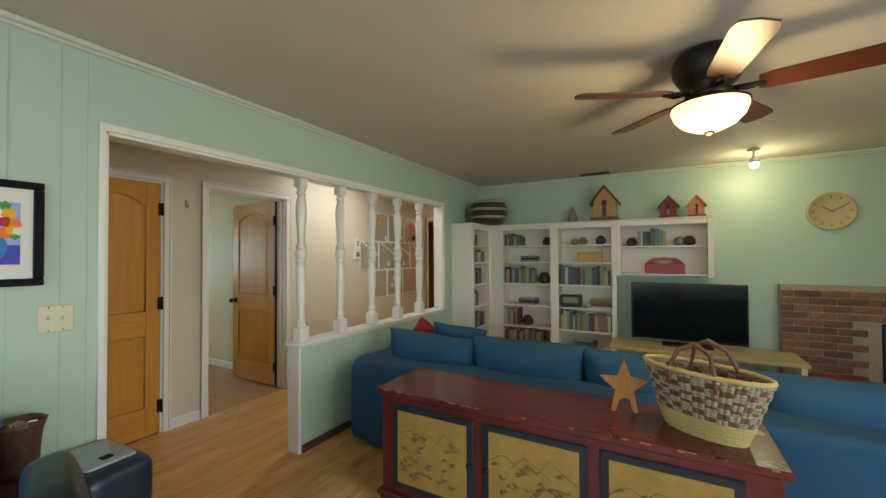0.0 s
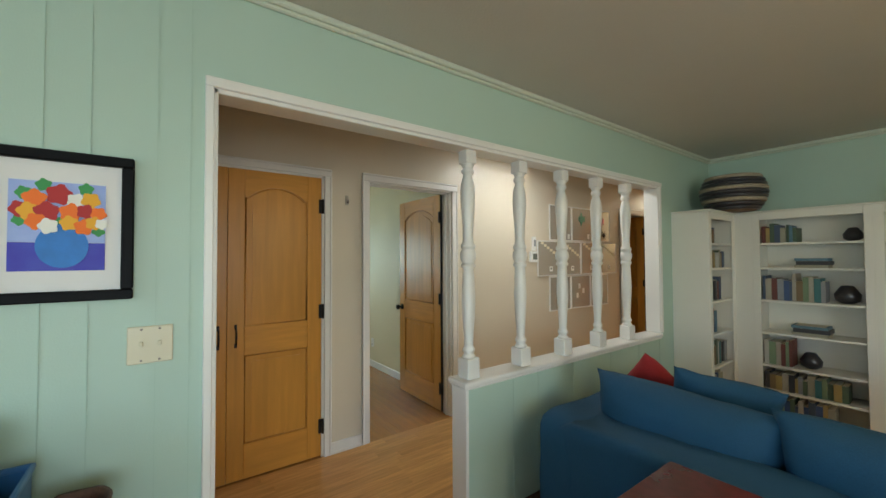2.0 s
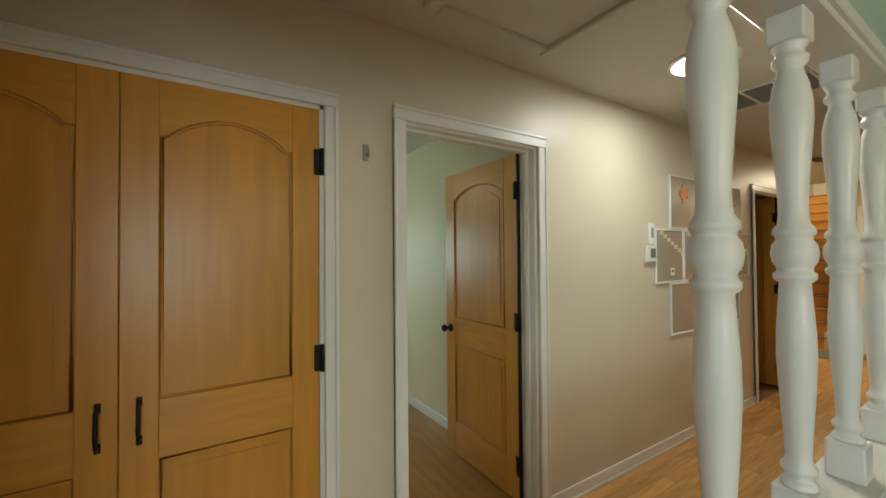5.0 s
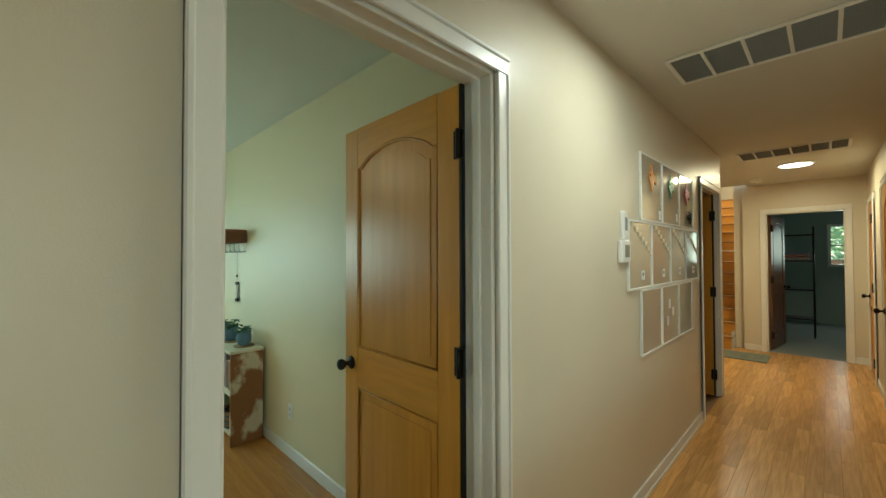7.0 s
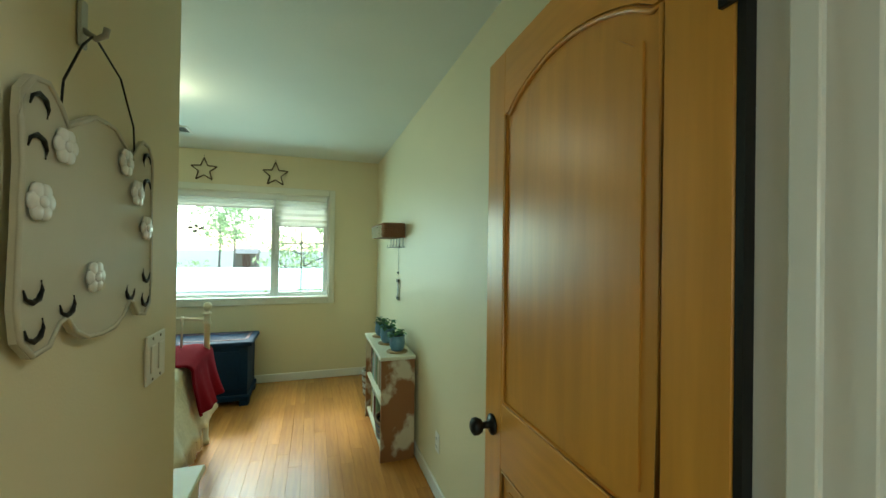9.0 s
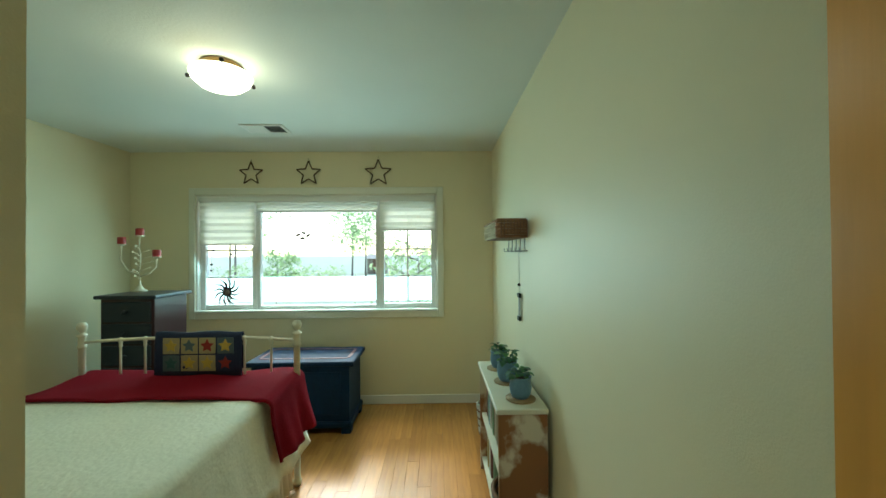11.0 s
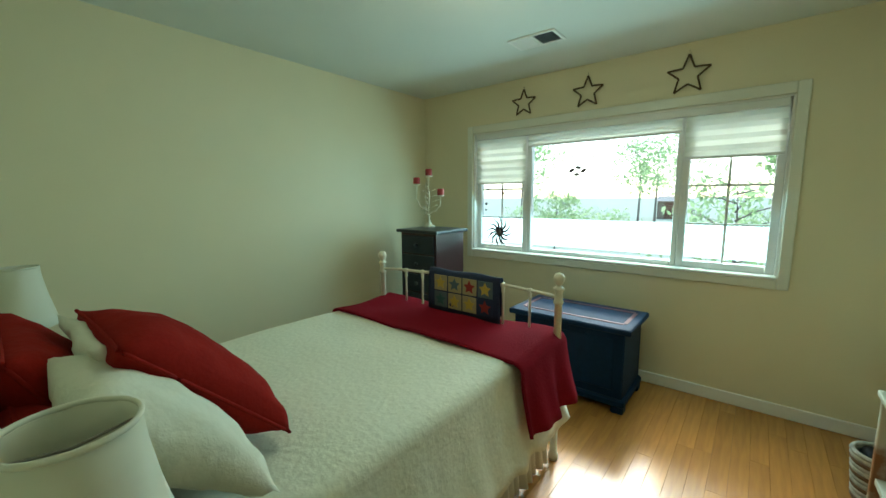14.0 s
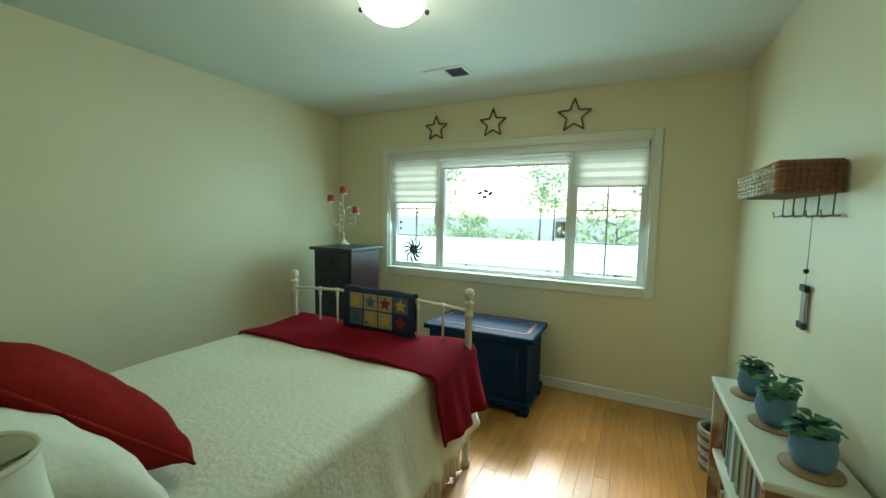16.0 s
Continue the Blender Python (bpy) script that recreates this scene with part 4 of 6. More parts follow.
BTAN = mat("birdhouse_tan", (0.46, 0.30, 0.10), .7, patch=.3)
BRED = mat("birdhouse_red", (0.20, 0.03, 0.03), .7, patch=.3)
BORG = mat("birdhouse_orange", (0.50, 0.20, 0.06), .7, patch=.3)
ROOFB = mat("birdhouse_roof", (0.12, 0.075, 0.05), .8, grain=.4)
birdhouse("tan wooden birdhouse with a dark roof on the bookcase", 2.975, 3.30, 1.822, .24, .42, BTAN, ROOFB, DARKPOT)
birdhouse("small dark red birdhouse on the bookcase", 3.625, 3.30, 1.822, .155, .25, BRED, ROOFB, BRED)
birdhouse("small orange birdhouse on the bookcase", 3.885, 3.30, 1.822, .135, .24, BORG, BORG, BRED)
ornament("carved_cone", "small grey carved cone ornament on the bookcase", "ornament", pose(2.60, 3.30, 1.822), [(.055, 0), (.06, .04), (.05, .09), (.03, .14), (.008, .19), (0, .195)], TIN)
cb = thing("coiled_basket", "round striped coiled basket on the bookcase", "basket", pose(1.60, 3.02, 1.822) @ Matrix.Diagonal((1.16, 1.16, 1.25, 1)))
for k in range(9):
    z = .018 + k * .026
    r = .13 + .07 * math.sin(math.pi * (k + 1.2) / 11)
    bm = bmesh.new()
    tube(bm, oval(r, r, z, 36), .0145, 8, True)
    part("coil", bm, (WICK if k in (2, 5, 8) else DARKPOT), cb)
bm = bmesh.new()
lathe(bm, [(.14, .003), (.14, .02), (0, .02)], steps=24)
part("bottom", bm, WICKD, cb)
vd = thing("ceiling_register", "dark slotted air register on the living room ceiling", "air register", pose(2.86, 3.33, TOPL))
solid("frame", [(-.17, .17, -.06, .06, -.010, -.001)], mat("register_brown", (0.06, 0.05, 0.045), .5), vd, bevel=.003)
bm = bmesh.new()
for i in range(9):
    block(bm, -.15 + i * .034, -.132 + i * .034, -.045, .045, -.013, -.010)
part("louvre", bm, BLACK, vd)

# television and its stand
SCREEN = mat("tv_screen", (0.006, 0.007, 0.009), .12, spec=.6)
tvs = thing("tv_stand", "long low pale wooden television bench", "tv stand", pose(3.85, 2.92, 0))
CREAMW = mat("pale_wood_top", (0.60, 0.47, 0.24), .45, grain=.3, stretch=(.6, 5, 5), patch=.2)
solid("top_board", [(-.78, .78, -.24, .24, .455, .49)], CREAMW, tvs, bevel=.004)
for x in (-.74, .0, .74):
    solid("leg_panel", [(x - .02, x + .02, -.22, .22, 0, .455)], SHELFW, tvs, bevel=.003)
solid("shelf_board", [(-.72, -.02, -.21, .21, .20, .22), (.02, .72, -.21, .21, .20, .22)], SHELFW, tvs, bevel=.003)
tv = thing("television", "large flat black television on the bench", "television", pose(3.765, 3.02, .49))
solid("screen", [(-.485, .485, -.024, -.020, .055, .615)], SCREEN, tv, "dark glossy screen", 0)
solid("bezel", [(-.505, .505, -.02, .03, .035, .635)], mat("tv_bezel", (0.012, 0.012, 0.013), .25), tv, bevel=.006)
solid("foot", [(-.22, .22, -.11, .11, 0, .014), (-.05, .05, -.02, .03, .014, .06)], BLACK, tv, bevel=.005)
solid("trim_bar", [(-.505, .505, -.026, -.02, .036, .046)], TIN, tv, bevel=.002)

# brick fireplace
MORTAR = mat("mortar", (0.44, 0.38, 0.30), .9, grain=.5, grain_scale=90, bump=.5)
BRICK = mat("old_brick", (0.34, 0.165, 0.095), .85, grain=.5, grain_scale=45, patch=.6, patch_scale=9, dark=(0.09, 0.05, 0.035), bump=.6, bump_scale=80, vary=.35)
fp = thing("fireplace", "old red brick fireplace breast with pale mortar", "fireplace", pose(5.38, 3.42, 0))
solid("mortar_core", [(-.80, .80, -.06, .05, 0, 1.115)], MORTAR, fp, bevel=0)
solid("hearth", [(-.80, .80, -.46, -.06, 0, .22)], BRICK, fp, bevel=.01)
solid("firebox", [(-.10, .60, -.075, -.058, .23, .78)], mat("firebox_black", (0.012, 0.012, 0.014), .7), fp, "dark firebox opening", .004)
bm = bmesh.new()
block(bm, -.098, .098, -.012, .012, -.030, .030, .004)
bme = mesh_of("brick", bm, BRICK)
rb = random.Random(5)
for row in range(15):
    for col in range(9):
        x = -.80 + .10 + col * .206 - (.103 if row % 2 else 0)
        z = .26 + row * .0705
        if z > 1.10 or x > .74 or x < -.82 or (-.20 < x < .70 and z < .80):
            continue
        o = new("brick", bme)
        o.parent = fp
        half = x < -.75
        o.matrix_basis = pose(x + (.052 if half else 0), -.064 + .004 * rb.random(), z + .001 * rb.random()) @ Matrix.Diagonal((.48 if half else 1, 1, 1, 1))
rt = thing("red_cloth_pile", "crumpled red cloth lying on the hearth", "cloth", pose(4.95, 3.10, .22))
bm = bmesh.new()
soft(bm, .55, .28, .10, pose(0, 0, .045), 33, .03, 10, 3)
part("cloth", bm, RED, rt)

clock = thing("wall_clock", "round pale wooden wall clock with thin rim", "clock", pose(4.99, 3.469, 1.835))
bm = bmesh.new()
lathe(bm, [(.185, 0), (.185, .02), (.17, .028), (.165, .018), (0, .018)], pose(0, 0, 0, 90), 40)
part("dial", bm, mat("clock_face", (0.56, 0.45, 0.26), .5, patch=.15), clock, smooth=False)
bm = bmesh.new()
for i in range(12):
    a = i * math.tau / 12
    block(bm, -.003, .003, -.021, -.018, .125, .15, m=pose(0, 0, 0, 0, math.degrees(a), 0))
block(bm, -.004, .004, -.024, -.021, -.02, .09, m=pose(0, 0, 0, 0, -55, 0))
block(bm, -.003, .003, -.027, -.024, -.02, .12, m=pose(0, 0, 0, 0, 62, 0))
part("clock_marks", bm, LEATHER, clock)

# ceiling fan
FANB = mat("fan_blade_wood", (0.10, 0.028, 0.015), .35, grain=.4, stretch=(.6, 6, 6), patch=.3)
BRONZE = mat("dark_bronze", (0.022, 0.018, 0.016), .4, .5)
BOWL = glow("fan_bowl_glass", (1.0, 0.60, 0.22), .55)
fan = thing("ceiling_fan", "dark wood ceiling fan with an amber lit glass bowl", "ceiling fan", pose(3.755, .60, TOPL))
bm = bmesh.new()
lathe(bm, [(.09, -.001), (.14, -.02), (.155, -.06), (.15, -.11), (.12, -.16), (.09, -.19), (.10, -.21), (.10, -.24), (.07, -.25), (0, -.25)], steps=32)
part("motor_housing", bm, BRONZE, fan, smooth=True)
for k in range(5):
    a = 134 + k * 72
    bm = bmesh.new()
    tube(bm, [(.09, 0, -.205), (.15, .02, -.215), (.21, 0, -.21)], .010, 6)
    tube(bm, [(.09, 0, -.205), (.15, -.02, -.215), (.21, 0, -.21)], .010, 6)
    part("blade_iron", bm, BRONZE, fan, m=pose(0, 0, 0, 0, 0, a))
    bm = bmesh.new()
    prism(bm, [(.19, -.05), (.24, -.062), (.58, -.072), (.62, -.06), (.635, 0), (.62, .06), (.58, .072), (.24, .062), (.19, .05)], .008, pose(0, 0, -.205, 90 - 12, 0, 0))
    part("blade", bm, FANB, fan, "dark red-brown wooden blade", m=pose(0, 0, 0, 0, 0, a))
bm = bmesh.new()
lathe(bm, [(.158, -.27), (.160, -.285), (.145, -.325), (.11, -.36), (.06, -.385), (.018, -.393), (0, -.393)], steps=36)
part("glass_bowl", bm, BOWL, fan, "glowing amber glass bowl", True)
bm = bmesh.new()
lathe(bm, [(.165, -.262), (.165, -.272), (.10, -.25), (.05, -.24)], steps=32)
lathe(bm, [(.022, -.390), (.024, -.398), (.012, -.41), (0, -.413)], steps=16)
part("bowl_fitter", bm, BRONZE, fan, smooth=True)
sp = thing("spot_lamp", "small lit spotlight fitted to the living room ceiling", "spotlight", pose(4.32, 2.95, TOPL))
bm = bmesh.new()
lathe(bm, [(.05, -.001), (.05, -.015), (.012, -.02), (.012, -.07), (.034, -.08), (.04, -.13), (.0, -.12)], steps=20)
part("fitting", bm, PLASTIC, sp, smooth=True)
bm = bmesh.new()
bmesh.ops.create_uvsphere(bm, u_segments=16, v_segments=10, radius=.038, matrix=Matrix.Translation((0, 0, -.14)))
part("bulb", bm, glow("spot_bulb", (1.0, 0.85, 0.6), 7.0), sp, "bright bare bulb", True)

# picture, switches, outlet on the mint wall
FRAMEB = mat("black_frame", (0.006, 0.006, 0.007), .45, spec=.08)
PAPERW = mat("mat_board", (0.78, 0.77, 0.75), .7)
pic = thing("framed_picture", "black framed painting of flowers in a blue vase", "picture", pose(E1 + .002, -1.222, 1.522, 0, 0, 90))
PW, PH, PF = .166, .213, .030
solid("frame", [(-PW, PW, -.028, 0, PH - PF, PH), (-PW, PW, -.028, 0, -PH, -PH + PF), (-PW, -PW + PF, -.028, 0, -PH + PF, PH - PF), (PW - PF, PW, -.028, 0, -PH + PF, PH - PF)], FRAMEB, pic, bevel=.004)
solid("mat_board", [(-PW + PF, PW - PF, -.008, -.002, -PH + PF, PH - PF)], PAPERW, pic, "white mat board", 0)
solid("painting_sky", [(-.099, .099, -.0105, -.008, -.045, .125)], mat("paint_sky", (0.30, 0.40, 0.78), .6, patch=.5, patch_scale=14, dark=(0.5, 0.6, 0.85)), pic, bevel=0)
solid("painting_table", [(-.099, .099, -.0105, -.008, -.125, -.046)], mat("paint_table", (0.05, 0.04, 0.42), .6, patch=.4, patch_scale=14, dark=(0.08, 0.15, 0.6)), pic, bevel=0)
bm = bmesh.new()
prism(bm, [(.055 * math.cos(a), -.055 + .062 * math.sin(a)) for a in [i * math.tau / 30 for i in range(30)]], .002, Matrix.Translation((.008, -.0115, 0)))
part("painted_vase", bm, mat("paint_vase", (0.02, 0.20, 0.62), .5, patch=.4, patch_scale=20), pic)
rf = random.Random(8)
FLC = [mat("paint_flower", c, .6) for c in ((0.90, 0.18, 0.01), (0.45, 0.02, 0.02), (0.85, 0.83, 0.76), (0.85, 0.42, 0.02), (0.05, 0.30, 0.08))]
for k, (x, z, c, r) in enumerate(((-.07, .075, 0, .03), (.0, .09, 1, .033), (.05, .075, 2, .024), (.095, .078, 3, .026), (-.11, .045, 1, .025), (-.085, .04, 3, .028), (-.035, .04, 1, .032), (.035, .04, 0, .03), (.08, .045, 1, .024), (.12, .04, 0, .022),
                                  (-.065, .012, 0, .026), (-.03, .0, 2, .025), (.03, .01, 3, .024), (.075, .0, 0, .026), (.105, .012, 3, .022), (.13, .01, 2, .018), (-.11, .015, 4, .018), (-.1, .09, 4, .02), (-.045, .115, 4, .02), (.08, .11, 4, .02), (.0, .0, 4, .03), (.05, -.01, 4, .028), (.12, -.01, 4, .018))):
    bm = bmesh.new()
    prism(bm, [(x * .7 + r * .8 * (1 + .14 * math.sin(5 * a + k)) * math.cos(a), z + r * .85 * (1 + .14 * math.sin(5 * a + k)) * math.sin(a)) for a in [i * math.tau / 20 for i in range(20)]], .0014, Matrix.Translation((0, -.0118 - .0004 * (k if c != 4 else -2) * .3 - (0 if c == 4 else .001), 0)))
    part("painted_flower", bm, FLC[c], pic)


def switch_plate(label, m, n, rocker=False, material=None):
    s = thing("light_switch", label, "light switch", m)
    w = .035 + .023 * (n - 1)
    solid("plate", [(-w, w, -.006, 0, -.058, .058)], material or IVORY, s, bevel=.003)
    for i in range(n):
        x = (i - (n - 1) / 2) * .046
        if rocker:
            solid("rocker", [(x - .016, x + .016, -.010, -.006, -.033, .033)], material or IVORY, s, bevel=.002)
        else:
            bm = bmesh.new()
            block(bm, x - .005, x + .005, -.018, -.006, -.004, .012, .002)
            block(bm, x - .008, x + .008, -.0075, -.006, -.014, .014)
            part("toggle", bm, IVORY, s, "ivory toggle")
        for z in (-.048, .048):
            bm = bmesh.new()
            lathe(bm, [(.0035, 0), (.003, .0015), (0, .0015)], pose(x, -.006, z, 90), 8)
            part("screw", bm, TIN, s)
    return s


IVORY = mat("ivory_plastic", (0.66, 0.61, 0.44), .35)
switch_plate("double ivory toggle switch on the mint wall", pose(E1 + .001, -1.012, 1.162, 0, 0, 90), 2)


def outlet(label, m):
    o = thing("wall_outlet", label, "outlet", m)
    solid("plate", [(-.035, .035, -.005, 0, -.057, .057)], PLASTIC, o, bevel=.003)
    for z in (-.022, .022):
        solid("socket", [(-.016, .016, -.008, -.005, z - .015, z + .015)], PLASTIC, o, bevel=.003)
        solid("slot", [(-.008, -.005, -.0086, -.008, z - .006, z + .006), (.005, .008, -.0086, -.008, z - .006, z + .006)], BLACK, o, bevel=0)


outlet("white wall outlet low on the mint wall", pose(E1 + .001, .98, .40, 0, 0, 90))
outlet("white wall outlet low in the bedroom", pose(-1.93, 1.319, .32))

# corner by the wall: side table with bin, basket and printer
TBL = mat("dark_table_wood", (0.09, 0.04, 0.028), .35, grain=.4, patch=.3)
tbl = thing("side_table", "dark wooden side table under the picture", "table", pose(1.56, -1.52, 0))
solid("tabletop", [(-.28, .28, -.60, .44, .585, .615)], TBL, tbl, bevel=.006)
for x in (-.24, .24):
    for y in (-.55, .40):
        solid("leg", [(x - .025, x + .025, y - .025, y + .025, 0, .585)], TBL, tbl, bevel=.004)
bin_ = thing("magazine_bin", "blue plastic bin full of magazines", "bin", pose(1.50, -1.475, .615))
BLUEP = mat("blue_plastic", (0.03, 0.13, 0.34), .35)
BW, BD, BH = .17, .22, .27
solid("wall", [(-BW, BW, BD - .008, BD, 0, BH)], BLUEP, bin_, bevel=.003)
solid("wall", [(-BW, BW, -BD, -BD + .008, 0, BH)], BLUEP, bin_, bevel=.003)
solid("wall", [(-BW, -BW + .008, -BD, BD, 0, BH)], BLUEP, bin_, bevel=.003)
solid("wall", [(BW - .008, BW, -BD, BD, 0, BH)], BLUEP, bin_, bevel=.003)
solid("floor_panel", [(-BW, BW, -BD, BD, 0, .008)], BLUEP, bin_, bevel=0)
bm = bmesh.new()
tube(bm, [(-BW, -BD, BH), (BW, -BD, BH), (BW, BD, BH), (-BW, BD, BH)], .011, 8, True)
part("rim", bm, BLUEP, bin_)
magc = [(0.55, 0.42, 0.16), (0.05, 0.09, 0.35), (0.58, 0.56, 0.42), (0.50, 0.45, 0.40), (0.60, 0.20, 0.12), (0.45, 0.50, 0.55)]
for k in range(6):
    mg = thing("magazine", "upright glossy magazine in the blue bin", "magazine", pose(1.40 + k * .035, -1.465, .624, 0, 6, 0), "magazines in the bin")
    h = .40 - .028 * k
    solid("cover", [(-.004, .004, -.17, .17 - .01 * (k % 2), 0, h)], mat("magazine_cover", magc[k], .35, patch=.3, patch_scale=12), mg, bevel=.001)
    solid("title_bar", [(.0042, .005, -.12, .14, h - .055, h - .02)], PLASTIC if k % 2 else FRAMEB, mg, bevel=0)
    solid("cover_picture", [(.0042, .005, -.13, .13, .04, h - .10)], mat("cover_print", magc[(k + 3) % 6], .4, patch=.8, patch_scale=15, dark=(.1, .05, .06)), mg, bevel=0)
pb = thing("wood_vase", "rough brown bark basket beside the bin", "basket", pose(1.45, -1.16, .615) @ Matrix.Diagonal((.64, .64, .98, 1)))
bm = bmesh.new()
lathe(bm, [(.075, 0), (.085, .02), (.09, .10), (.10, .16), (.115, .19), (.12, .205), (.105, .20), (.09, .17), (.075, .05), (0, .04)], steps=24)
for v in bm.verts:
    v.co *= 1 + .04 * noise.noise(v.co * 30)
BARK = mat("bark", (0.15, 0.07, 0.045), .55, grain=.6, grain_scale=40, patch=.4, dark=(0.03, 0.018, 0.012), bump=.7, bump_scale=50)
part("bark_wall", bm, BARK, pb)
bm = bmesh.new()
for i in range(14):
    a = i * 2.4
    r = .06 * math.sqrt((i + .5) / 14)
    block(bm, -.02, .02, -.012, .012, -.004, .004, .002, m=pose(r * math.cos(a), r * math.sin(a), .185 + .004 * (i % 3), 20 * math.sin(i), 25 * math.cos(i), i * 40))
part("wrapped_sweets", bm, mat("wrappers", (0.25, 0.12, 0.10), .2, .3, patch=.6, dark=(.5, .45, .42)), pb)
pr = thing("printer", "dark navy desktop printer on a low stand", "printer", pose(1.46, -.93, 0, 0, 0, 4) @ Matrix.Diagonal((.92, 1, 1.12, 1)))
solid("stand", [(-.20, .20, -.12, .12, 0, .325)], TBL, pr, bevel=.006)
bm = bmesh.new()
soft(bm, .42, .26, .20, pose(.0, .0, .42), 41, .002, 8, 7)
part("body", bm, mat("printer_black", (0.010, 0.022, 0.042), .35), pr)
bm = bmesh.new()
soft(bm, .30, .19, .03, pose(-.02, .0, .515), 42, .001, 8, 8)
part("lid", bm, mat("printer_silver", (0.34, 0.38, 0.40), .35, .2), pr, "silver grey printer lid")
solid("badge", [(.05, .09, -.02, .02, .529, .533)], FRAMEB, pr)
ch = thing("leather_chair", "black leather desk chair with rounded back", "chair", pose(1.99, -1.44, 0, 0, 0, -12))
LEATHB = mat("black_leather", (0.014, 0.018, 0.024), .35, patch=.2, bump=.3, bump_scale=140)
bm = bmesh.new()
soft(bm, .46, .14, .46, pose(0, .24, .60, 8, 0, 0), 51, .012, 12, 4)
part("backrest", bm, LEATHB, ch)
bm = bmesh.new()
soft(bm, .50, .50, .12, pose(0, 0, .45), 52, .01, 10, 5)
part("seat", bm, LEATHB, ch)
bm = bmesh.new()
tube(bm, [(0, 0, .06), (0, 0, .41)], .03, 10)
part("column", bm, BLACK, ch)
for k in range(5):
    bm = bmesh.new()
    a = k * math.tau / 5
    tube(bm, [(0, 0, .09), (.16 * math.cos(a), .16 * math.sin(a), .08), (.28 * math.cos(a), .28 * math.sin(a), .05)], [.022, .02, .016], 8)
    bmesh.ops.create_uvsphere(bm, u_segments=10, v_segments=6, radius=.027, matrix=Matrix.Translation((.28 * math.cos(a), .28 * math.sin(a), .027)))
    part("leg", bm, BLACK, ch)

# ---- bedroom window ----
win = tagged(new("window_1"), "wide white three-part window with pleated shades", kind="structure")
XF = -4.40
solid("casing", [(-4.32, -4.300, WY0 - .06, WY0, WZ0 - .06, WZ1 + .07), (-4.32, -4.300, WY1, WY1 + .06, WZ0 - .06, WZ1 + .07), (-4.32, -4.300, WY0, WY1, WZ1, WZ1 + .07), (-4.32, -4.300, WY0, WY1, WZ0 - .06, WZ0)], WINW := mat("window_paint", (0.74, 0.73, 0.62), .4, patch=.05), win, bevel=.005)
solid("window_sill", [(-4.46, -4.292, WY0 + .002, WY1 - .002, WZ0, WZ0 + .022)], WHITE, win, bevel=.005)
solid("jamb_lining", [(-4.46, -4.322, WY0, WY0 + .014, WZ0 + .022, WZ1), (-4.46, -4.322, WY1 - .014, WY1, WZ0 + .022, WZ1), (-4.46, -4.322, WY0 + .014, WY1 - .014, WZ1 - .014, WZ1)], WHITE, win, bevel=.002)
MU = (WY0 + .014, -.99, .206, WY1 - .014)
VINYL = mat("white_vinyl", (0.76, 0.77, 0.74), .35)
for k in range(3):
    a, b = MU[k], MU[k + 1]
    z0, z1 = WZ0 + .022, WZ1 - .014
    f = .048 if k != 1 else .035
    fr = solid("window_frame", [(XF - .03, XF + .03, a, a + f, z0, z1), (XF - .03, XF + .03, b - f, b, z0, z1), (XF - .03, XF + .03, a + f, b - f, z0, z0 + f), (XF - .03, XF + .03, a + f, b - f, z1 - f, z1)], VINYL, win, bevel=.005)
    bm = bmesh.new()
    block(bm, XF - .004, XF + .002, a + f - .004, b - f + .004, z0 + f - .004, z1 - f + .004)
    p = part("pane", bm, GLASS, fr)
    p.visible_shadow = False
    if k != 1:
        m_ = (a + b) / 2
        h = (z1 - z0) / 4
        bars = [(XF + .003, XF + .013, m_ - .008, m_ + .008, z0 + f, z1 - f)] + [(XF + .003, XF + .013, a + f, b - f, z0 + f + h * j * .97 - .008, z0 + f + h * j * .97 + .008) for j in (1, 2, 3)]
        solid("muntin", bars, VINYL, fr, bevel=.002)
        solid("latch", [(XF + .03, XF + .045, (b - .03) if k == 0 else (a + .012), (b - .012) if k == 0 else (a + .03), 1.40, 1.47)], VINYL, fr)
SHADE = mat("shade_cloth", (0.78, 0.80, 0.72), .85, patch=.04)
SHADE.node_tree.nodes["Principled BSDF"].inputs["Transmission Weight"].default_value = 0.0
tr = SHADE.node_tree.nodes.new("ShaderNodeBsdfTranslucent")
tr.inputs[0].default_value = (0.80, 0.84, 0.72, 1)
mx = SHADE.node_tree.nodes.new("ShaderNodeMixShader")
mx.inputs[0].default_value = 0.30
so = SHADE.node_tree.nodes["Material Output"]
SHADE.node_tree.links.new(SHADE.node_tree.nodes["Principled BSDF"].outputs[0], mx.inputs[1])
SHADE.node_tree.links.new(tr.outputs[0], mx.inputs[2])
SHADE.node_tree.links.new(mx.outputs[0], so.inputs[0])
for k, low in enumerate((1.565, 1.882, 1.695)):
    a, b = MU[k] + .012, MU[k + 1] - .012
    sh = thing("pleated_shade", ("white pleated window shade lowered halfway", "white pleated window shade drawn up", "white pleated window shade lowered a third")[k], "window shade", pose(-4.352, 0, 0), "window shades")
    bm = bmesh.new()
    rows = max(2, round((1.965 - low) / .062))
    ys = (a, b)
    prev = None
    for j in range(rows * 2 + 1):
        z = 1.965 - (1.965 - low) * j / (rows * 2)
        x = .004 if j % 2 == 0 else .017
        cur = [bm.verts.new((x, y, z)) for y in ys]
        if prev:
            bm.faces.new((prev[0], prev[1], cur[1], cur[0]))
        prev = cur
    part("pleats", bm, SHADE, sh)
    solid("bottom_rail", [(-.004, .020, a, b, low - .018, low)], VINYL, sh, bevel=.004)
solid("headrail", [(-4.365, -4.318, MU[0] + .01, MU[3] - .01, 1.965, 2.016)], VINYL, win, bevel=.006)

